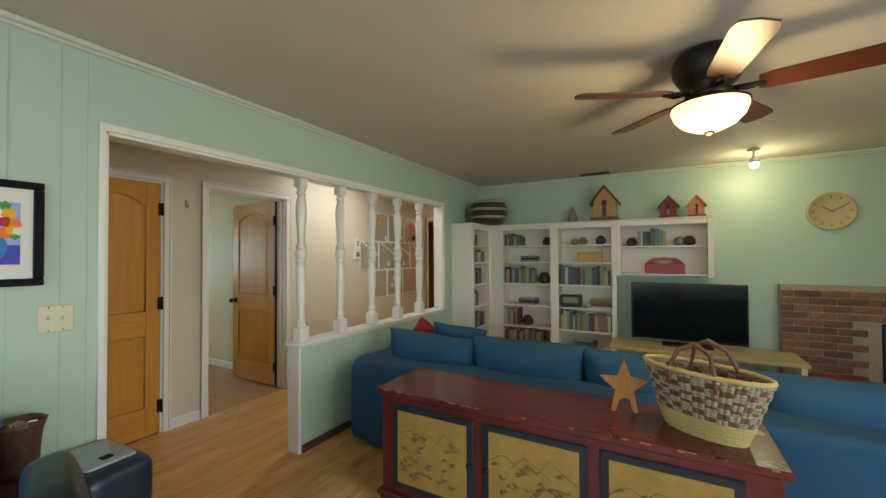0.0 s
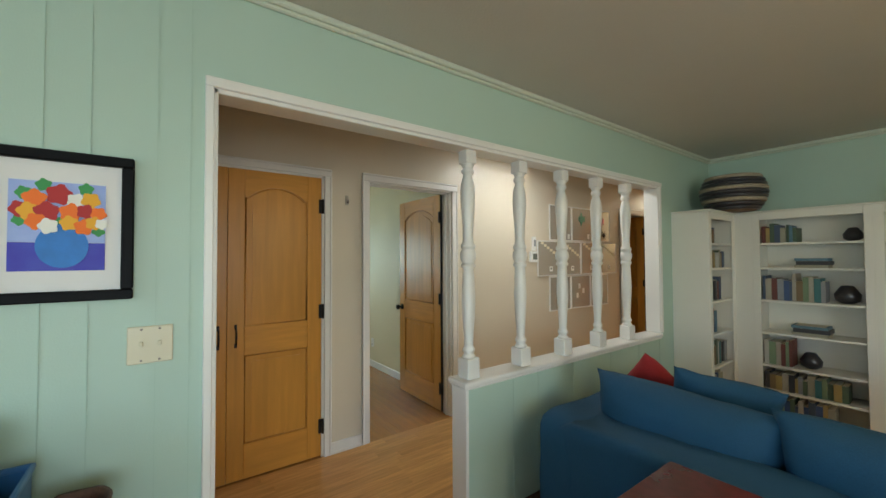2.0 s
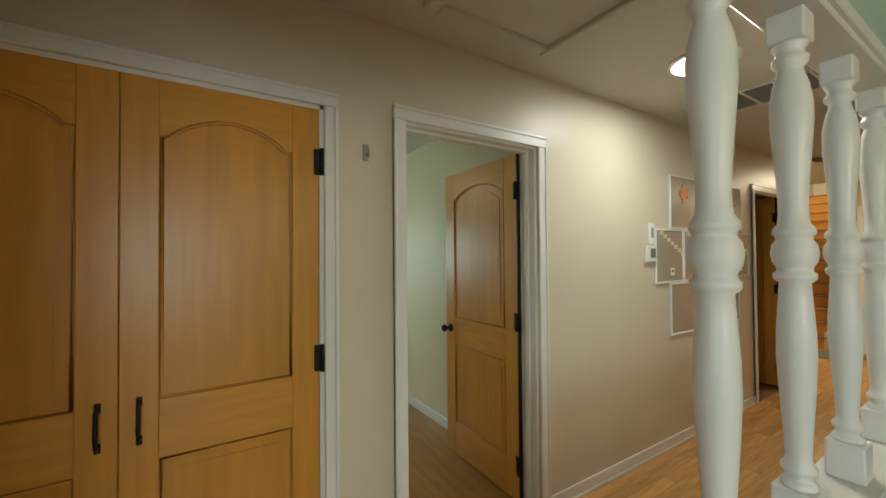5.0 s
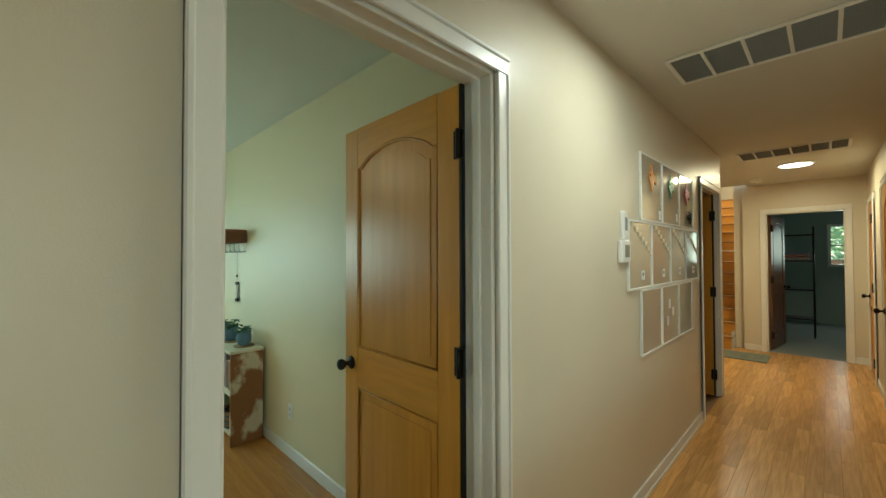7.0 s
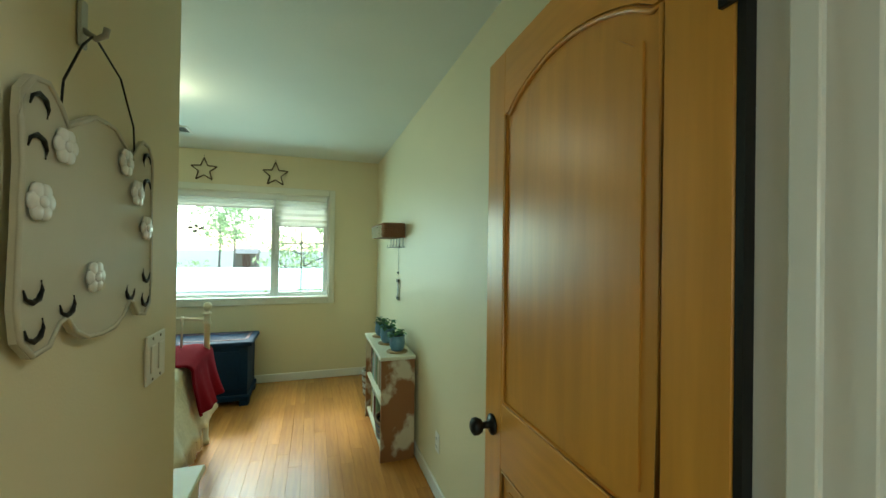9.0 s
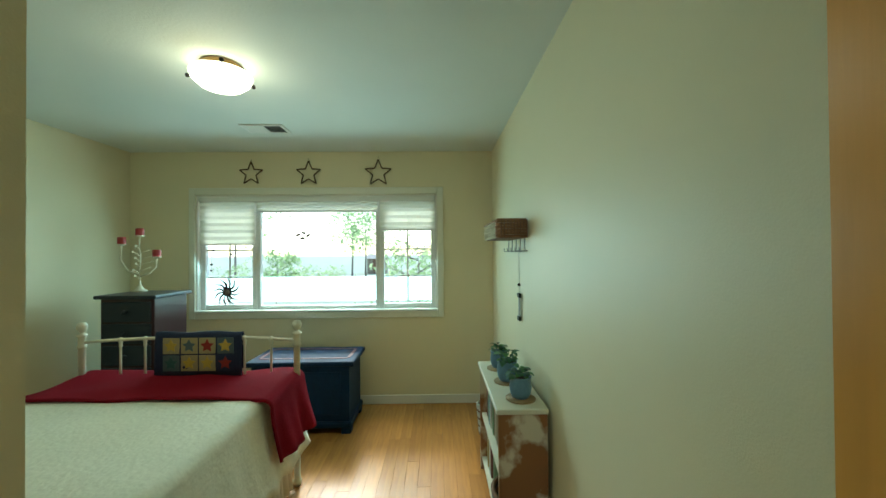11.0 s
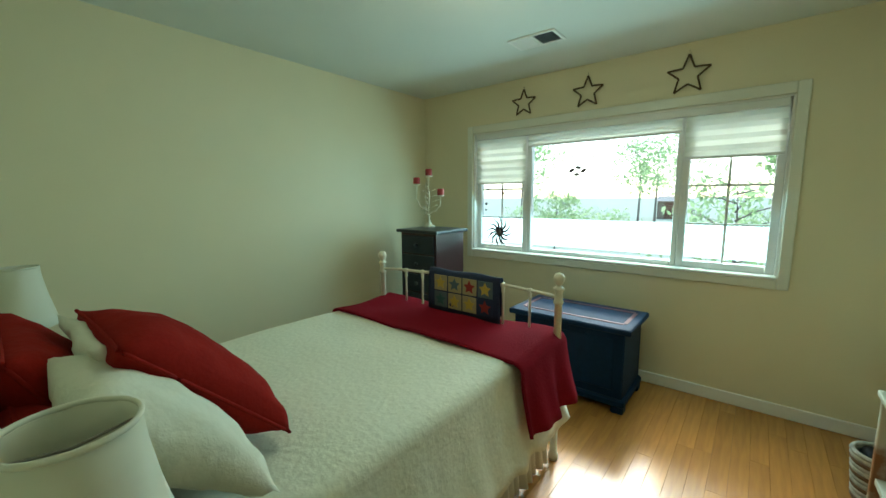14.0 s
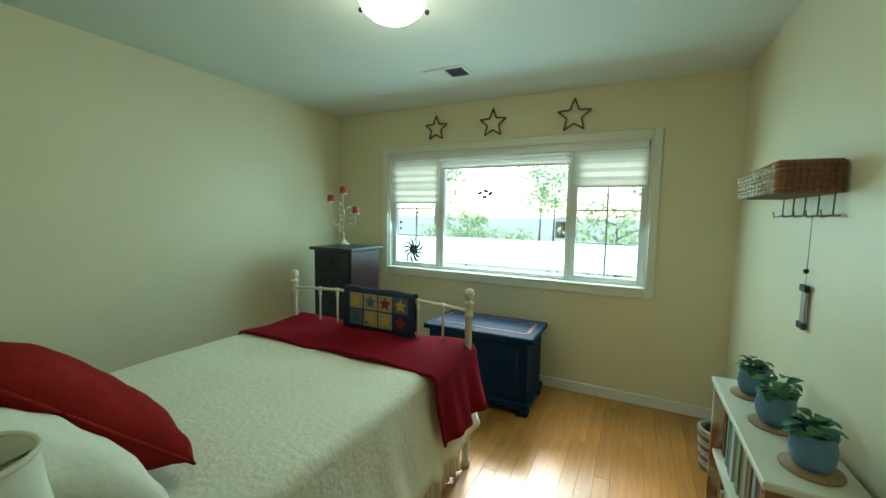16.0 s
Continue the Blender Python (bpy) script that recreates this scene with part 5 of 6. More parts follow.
WIRE = mat("dark_wire", (0.05, 0.045, 0.04), .5, .5)
sunc = thing("sun_catcher", "dark metal sun ornament hanging in the window", "window ornament", pose(XF + .016, -1.285, 1.09))
bm = bmesh.new()
for k in range(12):
    a = k * math.tau / 12
    tube(bm, [(.010, .03 * math.cos(a), .03 * math.sin(a)), (.012, .085 * math.cos(a + .15), .085 * math.sin(a + .15)), (.010, .145 * math.cos(a + .5), .145 * math.sin(a + .5))], [.011, .010, .003], 6)
part("rays", bm, WIRE, sunc)
bm = bmesh.new()
lathe(bm, [(.034, 0), (.03, .008), (0, .010)], pose(0, 0, 0, 0, 90, 0), 18)
part("disc", bm, TIN, sunc)
for y, z, r in ((-1.44, 1.36, .012), (-1.42, 1.50, .010), (-1.25, 1.46, .012), (-1.44, 1.30, .010)):
    b = thing("glass_drop", "small dark glass drop hanging in the window", "window ornament", pose(XF + .02, y, z), "glass drops")
    bm = bmesh.new()
    bmesh.ops.create_uvsphere(bm, u_segments=10, v_segments=8, radius=r)
    part("drop", bm, WIRE, b, smooth=True)
    bm = bmesh.new()
    tube(bm, [(0, 0, r), (0, 0, 1.54 - z)], .0008, 4)
    part("thread", bm, WIRE, b)
for y, z, a in ((-.60, 1.645, 20), (-.545, 1.665, -15), (-.50, 1.64, 30), (-.555, 1.61, 0)):
    b = thing("leaf_sticker", "small dark leaf shaped sticker on the pane", "sticker", pose(XF + .0025, y, z, a), "stickers on the window pane")
    bm = bmesh.new()
    prism(bm, [(-.03, 0), (-.015, .012), (.01, .014), (.03, 0), (.01, -.014), (-.015, -.012)], .001, pose(0, 0, 0, 0, 0, 90))
    part("leaf", bm, WIRE, b)

# stars over the window
RUST = mat("rusty_twig", (0.12, 0.075, 0.03), .75, grain=.5, grain_scale=60, bump=.5)
for y, r in ((-1.012, .115), (-.46, .122), (.212, .132)):
    s = thing("wall_star", "open twig star hanging above the window", "wall star", pose(-4.304, y, 2.235, 0, 0, 90), "stars over the window")
    pts = star_outline(r, .44)
    for i in range(10):
        bm = bmesh.new()
        (x0, z0), (x1, z1) = pts[i], pts[(i + 1) % 10]
        tube(bm, [(x0, -.006, z0), ((x0 + x1) / 2, -.008, (z0 + z1) / 2 + .001), (x1, -.006, z1)], .0065, 6)
        part("twig", bm, RUST, s)
    bm = bmesh.new()
    tube(bm, [(pts[1][0], -.006, pts[1][1]), (0, -.003, r * 1.22), (pts[9][0], -.006, pts[9][1])], .0015, 5)
    part("hanging_cord", bm, WIRE, s)

# ceiling light and register
BG = glow("bedroom_bowl_glass", (1.0, 0.93, 0.72), 1.3)
cl = thing("ceiling_lamp", "flush ceiling lamp with a lit white glass bowl", "ceiling lamp", pose(-2.58, -.345, TOP))
bm = bmesh.new()
lathe(bm, [(.10, -.001), (.112, -.02), (.116, -.045), (.09, -.05), (0, -.05)], steps=32)
part("canopy", bm, mat("brass_bronze", (0.30, 0.18, 0.06), .35, .7), cl, "bronze canopy", True)
bm = bmesh.new()
lathe(bm, [(.146, -.048), (.150, -.058), (.137, -.088), (.10, -.118), (.05, -.136), (0, -.140)], steps=36)
part("glass_bowl", bm, BG, cl, "glowing white glass bowl", True)
for k in range(3):
    bm = bmesh.new()
    a = k * math.tau / 3 + .5
    bmesh.ops.create_uvsphere(bm, u_segments=8, v_segments=6, radius=.012, matrix=Matrix.Translation((.18 * math.cos(a), .18 * math.sin(a), -.052)))
    part("clip", bm, BRONZE, cl)
rg = thing("ceiling_register", "white louvred register in the bedroom ceiling", "air register", pose(-3.61, -.568, TOP, 0, 0, 0))
solid("frame", [(-.10, .10, -.165, -.140, -.010, -.001), (-.10, .10, .140, .165, -.010, -.001), (-.10, -.078, -.14, .14, -.010, -.001), (.078, .10, -.14, .14, -.010, -.001), (-.078, .078, -.008, .008, -.010, -.001)], WHITE, rg, bevel=.003)
for i in range(9):
    bm = bmesh.new()
    block(bm, -.078, .078, -.0075, .0075, -.001, .001, m=pose(0, -.132 + i * .0145, -.006, 40))
    part("slat", bm, WHITE, rg)
# slats tilted the other way are greyed, their shade put into the colour
for i in range(9):
    bm = bmesh.new()
    block(bm, -.078, .078, -.0065, .0065, -.001, .001, m=pose(0, .015 + i * .0145, -.006, -48))
    part("slat", bm, GREY, rg)
# thin black plate paints the shadow above the greyed slats
solid("duct", [(-.078, .078, .008, .14, -.0022, -.001)], BLACK, rg, "black plate for the shadow above the slats", 0)

# ---- bed ----
QUILT = mat("cream_matelasse", (0.86, 0.84, 0.70), .9, spec=.2, patch=.1, patch_scale=3, grain=.15, grain_scale=60, bump=1.0, bump_scale=42)
SKIRT = mat("white_bed_skirt", (0.74, 0.73, 0.66), .9, patch=.08, bump=.3)
IRON = mat("cream_iron", (0.72, 0.66, 0.50), .4, patch=.12, patch_scale=12)
X0, X1, Y0, Y1, ZB = -3.00, -.93, -1.50, -.165, .685
bed = thing("bed", "white iron double bed with cream bedspread", "bed", pose(0, 0, 0))


def drape(name, x0, x1, y0, y1, top, drop0, drop1, material, parent, label, nx=90, flare=.05, wave=.010, scallop=0.0, endx=None, thick=.012, seed=1, puff=.012):
    """Cloth laid over the bed from one side to the other: over the top, round the edges and down both sides."""
    bm = bmesh.new()
    R = .055
    prof = []
    for i in range(9):
        prof.append((y1 + flare * (1 - i / 8) ** 1.3 + .012, top - drop1 + (drop1 - R) * i / 8, 1 - i / 8))
    for i in range(1, 6):
        a = math.radians(90 * i / 6)
        prof.append((y1 - R + R * math.cos(a) + .012 * math.cos(a), top - R + R * math.sin(a), 0))
    for i in range(25):
        prof.append((y1 - R + (y0 - y1 + 2 * R) * i / 24, top, 0))
    for i in range(1, 6):
        a = math.radians(90 + 90 * i / 6)
        prof.append((y0 + R + R * math.cos(a) + .012 * math.cos(a), top - R + R * math.sin(a), 0))
    for i in range(9):
        prof.append((y0 - flare * (i / 8) ** 1.3 - .012, top - R - (drop0 - R) * i / 8, i / 8))
    rows = []
    for k in range(nx + 1):
        x = x0 + (x1 - x0) * k / nx
        row = []
        for j, (y, z, hang) in enumerate(prof):
            w = math.sin(x * 23 + seed) * .6 + math.sin(x * 41 + 2 * seed) * .4
            n1 = noise.noise(Vector((x * 3, y * 3, seed)))
            yy = y + (wave * w * hang * (1 if y > (y0 + y1) / 2 else -1))
            zz = z + puff * n1 * (1 - hang) + (scallop * abs(math.sin(x * 16)) * hang ** 4)
            row.append(bm.verts.new((x + .006 * noise.noise(Vector((y * 6, z * 6, x * 2 + seed))), yy, zz)))
        rows.append(row)
    for a, b in zip(rows, rows[1:]):
        for j in range(len(prof) - 1):
            f = bm.faces.new((a[j], a[j + 1], b[j + 1], b[j]))
            f.smooth = True
    ob = part(name, bm, material, parent, label)
    md = ob.modifiers.new("thickness", 'SOLIDIFY')
    md.thickness = thick
    md.offset = -1
    return ob


bm = bmesh.new()
soft(bm, 1.88, 1.31, .36, pose(-2.06, (Y0 + Y1) / 2, .475), 61, .004, 10, 14)
part("mattress", bm, SKIRT, bed)
drape("bedspread", -3.055, -1.12, Y0, Y1, ZB, .46, .46, QUILT, bed, "cream quilted bedspread with scalloped hem", flare=.10, wave=.014, scallop=.03, seed=3)
bm = bmesh.new()
prev = None
N = 170
for k in range(N + 1):
    x = -2.95 + 1.82 * k / N
    o = .012 * math.sin(k * 1.15) + .006 * math.sin(k * .37)
    cur = [bm.verts.new((x, Y1 + .012 + o * .5, .32)), bm.verts.new((x, Y1 + .02 + o, .17)), bm.verts.new((x, Y1 + .03 + o * 1.5, .02))]
    if prev:
        for j in range(2):
            bm.faces.new((prev[j], prev[j + 1], cur[j + 1], cur[j])).smooth = True
    prev = cur
sk = part("bed_skirt", bm, SKIRT, bed, "white pleated bed skirt")
sk.modifiers.new("thickness", 'SOLIDIFY').thickness = .003
# footboard and headboard
for nm, x, top in (("footboard", -3.02, .962), ("headboard", -1.10, 1.06)):
    fb = tagged(new(nm), "cream painted iron " + nm)
    fb.parent = bed
    fb.empty_display_size = .05
    posts = (-1.46, -.118)
    for y in posts:
        bm = bmesh.new()
        lathe(bm, [(.026, 0), (.026, .03), (.019, .035), (.019, top - .09), (.025, top - .085), (.027, top - .075), (.021, top - .065), (.019, top - .02), (.028, top - .012), (.028, top - .002), (.014, top + .004), (.012, top + .012), (.022, top + .022), (.029, top + .040), (.029, top + .052), (.021, top + .070), (.0, top + .078)], pose(x, y, 0), 16)
        part("post", bm, IRON, fb, smooth=True)
    L = posts[1] - posts[0]
    bm = bmesh.new()
    tube(bm, [(x, posts[0] + L * i / 24, top - .055 + .028 * math.sin(math.pi * i / 24) ** .7 * (1 if i not in (0, 24) else 0)) for i in range(25)], .010, 8)
    part("top_rail", bm, IRON, fb)
    bm = bmesh.new()
    tube(bm, [(x, posts[0], .36), (x, posts[1], .36)], .011, 8)
    part("lower_rail", bm, IRON, fb)
    for u in (.178, .292, .50, .62, .755, .88):
        y = posts[0] + L * u
        zt = top - .055 + .028 * math.sin(math.pi * u) ** .7
        bm = bmesh.new()
        lathe(bm, [(.007, .36), (.007, zt - .05), (.012, zt - .035), (.009, zt - .025), (.014, zt - .008), (.014, zt + .008), (.008, zt + .014)], pose(x, y, 0), 12)
        part("spindle", bm, IRON, fb, smooth=True)
WINE = mat("wine_red_fleece", (0.22, 0.007, 0.018), .95, spec=.06, patch=.2, patch_scale=4, grain=.2, grain_scale=120, bump=.6, bump_scale=90)
thr = thing("throw_blanket", "wine red fleece throw folded across the foot of the bed", "throw blanket", pose(0, 0, 0))
drape("fleece", -3.085, -2.60, Y0, Y1 + .062, ZB + .022, .28, .34, WINE, thr, "", nx=44, flare=.07, wave=.030, thick=.016, seed=9, puff=.026)

QN = [mat("patch_cloth", c, .9, grain=.3, grain_scale=150, bump=.4) for c in ((0.02, 0.03, 0.075), (0.42, 0.34, 0.18), (0.30, 0.03, 0.03), (0.10, 0.14, 0.16), (0.58, 0.40, 0.08), (0.05, 0.12, 0.12))]
qt = thing("patchwork_quilt", "small dark patchwork quilt with stars over the footboard", "quilt", pose(-3.02, -.725, .955))
bm = bmesh.new()
qp = [(.014, -.02), (.012, -.004), (.006, .010), (-.006, .010), (-.012, -.004), (-.014, -.03), (-.017, -.22)]
front = [(.0155, -.275), (.018, -.2), (.017, -.1)] + qp
prev = None
for y in [-.27 + .54 * i / 30 for i in range(31)]:
    cur = [bm.verts.new((px + .003 * math.sin(y * 30 + pz * 12), y, pz + .004 * math.sin(y * 22))) for px, pz in front]
    if prev:
        for j in range(len(front) - 1):
            bm.faces.new((prev[j], prev[j + 1], cur[j + 1], cur[j])).smooth = True
    prev = cur
bq = part("backing", bm, QN[0], qt, "navy quilt border")
bq.modifiers.new("thickness", 'SOLIDIFY').thickness = .006
for r in range(2):
    for c in range(4):
        y, z = -.165 + c * .112, -.068 - r * .108
        blk = solid("patch", [(.0225, .0265, y - .052, y + .052, z - .05, z + .05)], QN[(1, 1, 1, 3, 3, 1, 1, 0)[(r * 4 + c) % 8]], qt, bevel=.002)
        bm = bmesh.new()
        prism(bm, star_outline(.043, .5), .003, pose(.0275, y, z, 0, 0, 90))
        part("star_patch", bm, QN[(4, 3, 2, 4, 5, 1, 4, 2)[(r * 4 + c) % 8]] if (r, c) != (1, 1) else QN[4], blk)

# ---- pillows ----
SHAMW = mat("white_quilted_sham", (0.74, 0.72, 0.60), .9, patch=.08, bump=.8, bump_scale=45)


def pillow(name, label, w, h, t, m, material, seed, scallop=0.0, piping=True):
    """Local x across, z up the pillow, y through it."""
    p = thing(name, label, "pillow", m)
    n = 26
    bm = cushion(w, h, t, seed, scallop)
    part("cover", bm, material, p)
    if piping:
        bm = bmesh.new()
        ring = [(i, 0) for i in range(n)] + [(n, j) for j in range(n)] + [(n - i, n) for i in range(n)] + [(0, n - j) for j in range(n)]
        pts = []
        for i, j in ring:
            u, v = 2 * i / n - 1, 2 * j / n - 1
            pts.append((u * w / 2 * (1 - .06 * (1 - v * v)), 0, v * h / 2 * (1 - .06 * (1 - u * u))))
        tube(bm, pts, .005, 6, True)
        part("piping", bm, material, p)
    return p


REDV = mat("brick_red_velvet", (0.27, 0.013, 0.010), .9, spec=.08, patch=.25, patch_scale=5, grain=.2, grain_scale=100, bump=.5, bump_scale=70)


def leaning(x0, z0, x1, z1, near, w):
    """A pillow's pose: lower edge at x0, z0 and upper edge at x1, z1; its near side at y = near."""
    up = Vector((x1 - x0, 0, z1 - z0)).normalized()
    across = Vector((0, 1, 0))
    m = Matrix((across, up.cross(across), up)).transposed().to_4x4()
    m.translation = Vector(((x0 + x1) / 2, near - w / 2, (z0 + z1) / 2))
    return m


pillow("pillow", "plump brick red velvet pillow leaning on the stack", .48, .53, .22, leaning(-1.665, .735, -1.305, 1.10, -.395, .48), REDV, 3)
pillow("pillow", "white quilted pillow with a scalloped edge", .42, .47, .17, leaning(-1.52, .735, -1.215, 1.05, -.20, .42), SHAMW, 5, scallop=.012, piping=False)
pillow("pillow", "white cotton pillow behind the red one", .46, .46, .09, leaning(-1.53, .735, -1.268, 1.085, -.47, .46), SHAMW, 6, piping=False)
pillow("pillow", "dark red pillow standing by the headboard", .58, .44, .18, leaning(-1.32, .735, -1.155, 1.06, -.52, .58), REDV, 7)
pillow("pillow", "dark red pillow lying low on the bed", .34, .30, .14, leaning(-1.27, .76, -1.155, .96, -.30, .34), REDV, 8)

# ---- nightstands and lamps ----
CREAMF = mat("cream_furniture", (0.70, 0.66, 0.52), .4, patch=.1)
SHADEF = mat("lampshade_cloth", (0.72, 0.70, 0.58), .85, patch=.05)


def nightstand(y0, y1, label):
    n = thing("nightstand", label, "nightstand", pose(-1.245, (y0 + y1) / 2, 0), "nightstands")
    w, d = .18, (y1 - y0) / 2
    solid("top_board", [(-w - .025, w, -d, d, .595, .62)], CREAMF, n, bevel=.005)
    solid("body", [(-w, w, -d + .015, d - .015, .10, .595)], CREAMF, n, bevel=.004)
    for z in (.12, .35):
        dr = solid("drawer", [(-w - .014, -w, -d + .03, d - .03, z, z + .21)], CREAMF, n, bevel=.004)
        bm = bmesh.new()
        lathe(bm, [(.008, 0), (.008, .01), (.016, .018), (.012, .028), (0, .03)], pose(-w - .014, 0, z + .12, 0, -90, 0), 12)
        part("knob", bm, BLACK, dr, smooth=True)
    for x in (-w + .03, w - .03):
        for y in (-d + .04, d - .04):
            solid("leg", [(x - .02, x + .02, y - .02, y + .02, 0, .10)], CREAMF, n, bevel=.003)


def table_lamp(x, y, label, z=.62, k=.92, kz=1.34):
    l = thing("table_lamp", label, "table lamp", pose(x, y, z) @ Matrix.Diagonal((k, k, kz, 1)), "table lamps")
    bm = bmesh.new()
    lathe(bm, [(.065, 0), (.065, .012), (.03, .02), (.018, .04), (.03, .07), (.036, .10), (.026, .14), (.012, .17), (.012, .20)], steps=20)
    part("base", bm, NAVYBLK, l, "dark turned lamp base", True)
    bm = bmesh.new()
    prof = [(.130, .20), (.123, .235), (.110, .28), (.096, .33), (.085, .385), (.080, .43), (.077, .43), (.082, .385), (.093, .33), (.107, .28), (.120, .235), (.127, .20)]
    rings = []
    for r, zz in prof:
        rings.append([bm.verts.new((r * math.cos(math.tau * i / 32) * (1 + .012 * (i % 4 == 0)), r * math.sin(math.tau * i / 32) * (1 + .012 * (i % 4 == 0)), zz)) for i in range(32)])
    for a, b in zip(rings, rings[1:] + rings[:1]):
        for i in range(32):
            bm.faces.new((a[i], a[(i + 1) % 32], b[(i + 1) % 32], b[i])).smooth = True
    part("shade", bm, SHADEF, l, "cream bell shaped cloth shade")
    bm = bmesh.new()
    tube(bm, oval(.080, .080, .43, 32), .004, 6, True)
    part("shade_rim", bm, SHADEF, l)
    bm = bmesh.new()
    lathe(bm, [(.012, .20), (.012, .25), (.028, .30), (.03, .33), (.02, .36), (0, .366)], steps=16)
    part("bulb", bm, PLASTIC, l, "unlit white bulb", True)
    bm = bmesh.new()
    tube(bm, [(-.078, 0, .415), (0, 0, .405), (.078, 0, .415)], .002, 5)
    part("spider", bm, TIN, l)


nightstand(-.115, .24, "cream painted nightstand beside the bed")
nightstand(-2.12, -1.60, "cream painted nightstand on the far bed side")
table_lamp(-1.180, -.035, "bedside lamp with a cream bell shade, unlit", k=.96, kz=1.186)
table_lamp(-1.245, -1.88, "far bedside lamp with a cream shade, unlit", k=.85, kz=1.177)

# ---- chest, dresser, candle tree ----
CHESTB = mat("worn_navy_paint", (0.008, 0.028, 0.068), .5, spec=.08, patch=.4, patch_scale=5, grain=.25, grain_scale=30, dark=(0.006, 0.010, 0.016))
MAHOG = mat("dark_mahogany", (0.045, 0.016, 0.018), .3, patch=.4, grain=.3, stretch=(4, 4, .5))
hc = thing("blanket_chest", "dark navy painted wooden chest below the window", "chest", pose(-3.945, -.34, 0))
solid("body", [(-.215, .24, -.395, .395, .085, .545)], CHESTB, hc, bevel=.005)
lid = solid("lid", [(-.25, .27, -.435, .435, .545, .585)], CHESTB, hc, bevel=.008)
solid("lid_inlay", [(.14, .165, -.36, .36, .585, .588), (-.18, -.155, -.36, .36, .585, .588), (-.155, .14, -.38, -.355, .585, .588), (-.155, .14, .355, .38, .585, .588)], mat("faded_red_stripe", (0.13, 0.035, 0.042), .35, patch=.4), lid, "faded red painted stripe", .0)
solid("base_moulding", [(-.235, .262, -.415, .415, .045, .10)], CHESTB, hc, bevel=.012)
for x in (-.19, .215):
    for y in (-.37, .37):
        solid("foot", [(x - .04, x + .04, y - .04, y + .04, 0, .046)], CHESTB, hc, bevel=.008)
solid("front_panel", [(.24, .248, -.33, .33, .15, .50)], CHESTB, hc, bevel=.004)
dr = thing("tall_dresser", "tall narrow dark mahogany dresser in the corner", "dresser", pose(-3.765, -1.615, 0) @ Matrix.Diagonal((.97, 1.05, 1.014, 1)))
solid("body", [(-.20, .20, -.195, .195, .07, 1.105)], MAHOG, dr, bevel=.004)
solid("top_board", [(-.225, .235, -.225, .225, 1.105, 1.132)], NAVYBLK, dr, bevel=.006)
solid("plinth", [(-.21, .215, -.21, .21, 0, .075)], MAHOG, dr, bevel=.006)
for k in range(6):
    z = .10 + k * .166
    d2 = solid("drawer", [(.20, .214, -.178, .178, z, z + .152)], NAVYBLK, dr, bevel=.005)
    bm = bmesh.new()
    lathe(bm, [(.007, 0), (.007, .012), (.017, .02), (.014, .032), (0, .034)], pose(.214, 0, z + .076, 0, 90, 0), 14)
    part("knob", bm, NAVYBLK, d2, "dark wooden knob", True)
ct = thing("candle_tree", "cream metal tree candle holder with red candles", "candle holder", pose(-3.88, -1.755, 1.148) @ Matrix.Diagonal((1, 1.02, 1.04, 1)))
bm = bmesh.new()
lathe(bm, [(.055, 0), (.055, .01), (.035, .018), (.012, .05), (.008, .08), (.008, .12)], steps=18)
tube(bm, [(0, 0, .1), (.01, .006, .2), (-.006, 0, .30), (.004, -.002, .42)], [.009, .008, .007, .006], 8)
part("trunk", bm, IRON, ct, smooth=True)
for j, (y, z, zz) in enumerate(((-.15, .375, .14), (0, .445, .3), (.14, .27, .12), )):
    bm = bmesh.new()
    tube(bm, [(0, 0, zz), (.01, y * .6, zz + .03), (.01, y, (zz + z) / 2), (.0, y, z)], .006, 8)
    part("branch", bm, IRON, ct)
    bm = bmesh.new()
    lathe(bm, [(.012, 0), (.036, .008), (.038, .014), (0, .014)], pose(0, y, z), 16)
    part("candle_cup", bm, IRON, ct, smooth=True)
    bm = bmesh.new()
    lathe(bm, [(.03, .0145), (.031, .018), (.031, .068), (.026, .072), (0, .068)], pose(0, y, z), 18)
    part("candle", bm, REDPAINT, ct, "squat red candle", True)
rl = random.Random(3)
for j in range(16):
    z = .10 + .016 * j
    a = j * 2.1
    bm = bmesh.new()
    r = .04 + .05 * rl.random()
    tube(bm, [(0, 0, z), (.5 * r * math.cos(a), .5 * r * math.sin(a), z + .02), (r * math.cos(a), r * math.sin(a), z + .03)], .003, 5)
    prism(bm, [(-.014, 0), (0, .010), (.016, 0), (0, -.010)], .002, pose(r * math.cos(a), r * math.sin(a), z + .032, 30, 20, math.degrees(a)))
    part("leaf_twig", bm, IRON, ct)

# ---- low shelf with plants ----
WORNW = mat("worn_white_paint", (0.70, 0.67, 0.53), .5, patch=.15)
PEEL = mat("peeling_paint_wood", (0.30, 0.13, 0.045), .6, patch=.0, grain=0)
pn = PEEL.node_tree
pb_ = pn.nodes["Principled BSDF"]
tn = pn.nodes.new("ShaderNodeTexNoise")
tn.inputs["Scale"].default_value, tn.inputs["Detail"].default_value = 4.5, 8.0
tc_ = pn.nodes.new("ShaderNodeTexCoord")
pn.links.new(tc_.outputs["Object"], tn.inputs["Vector"])
cr = pn.nodes.new("ShaderNodeValToRGB")
cr.color_ramp.elements[0].position, cr.color_ramp.elements[1].position = .53, .60
cr.color_ramp.elements[0].color, cr.color_ramp.elements[1].color = (0.27, 0.115, 0.04, 1), (0.62, 0.56, 0.42, 1)
pn.links.new(tn.outputs["Fac"], cr.inputs[0])
pn.links.new(cr.outputs[0], pb_.inputs["Base Color"])
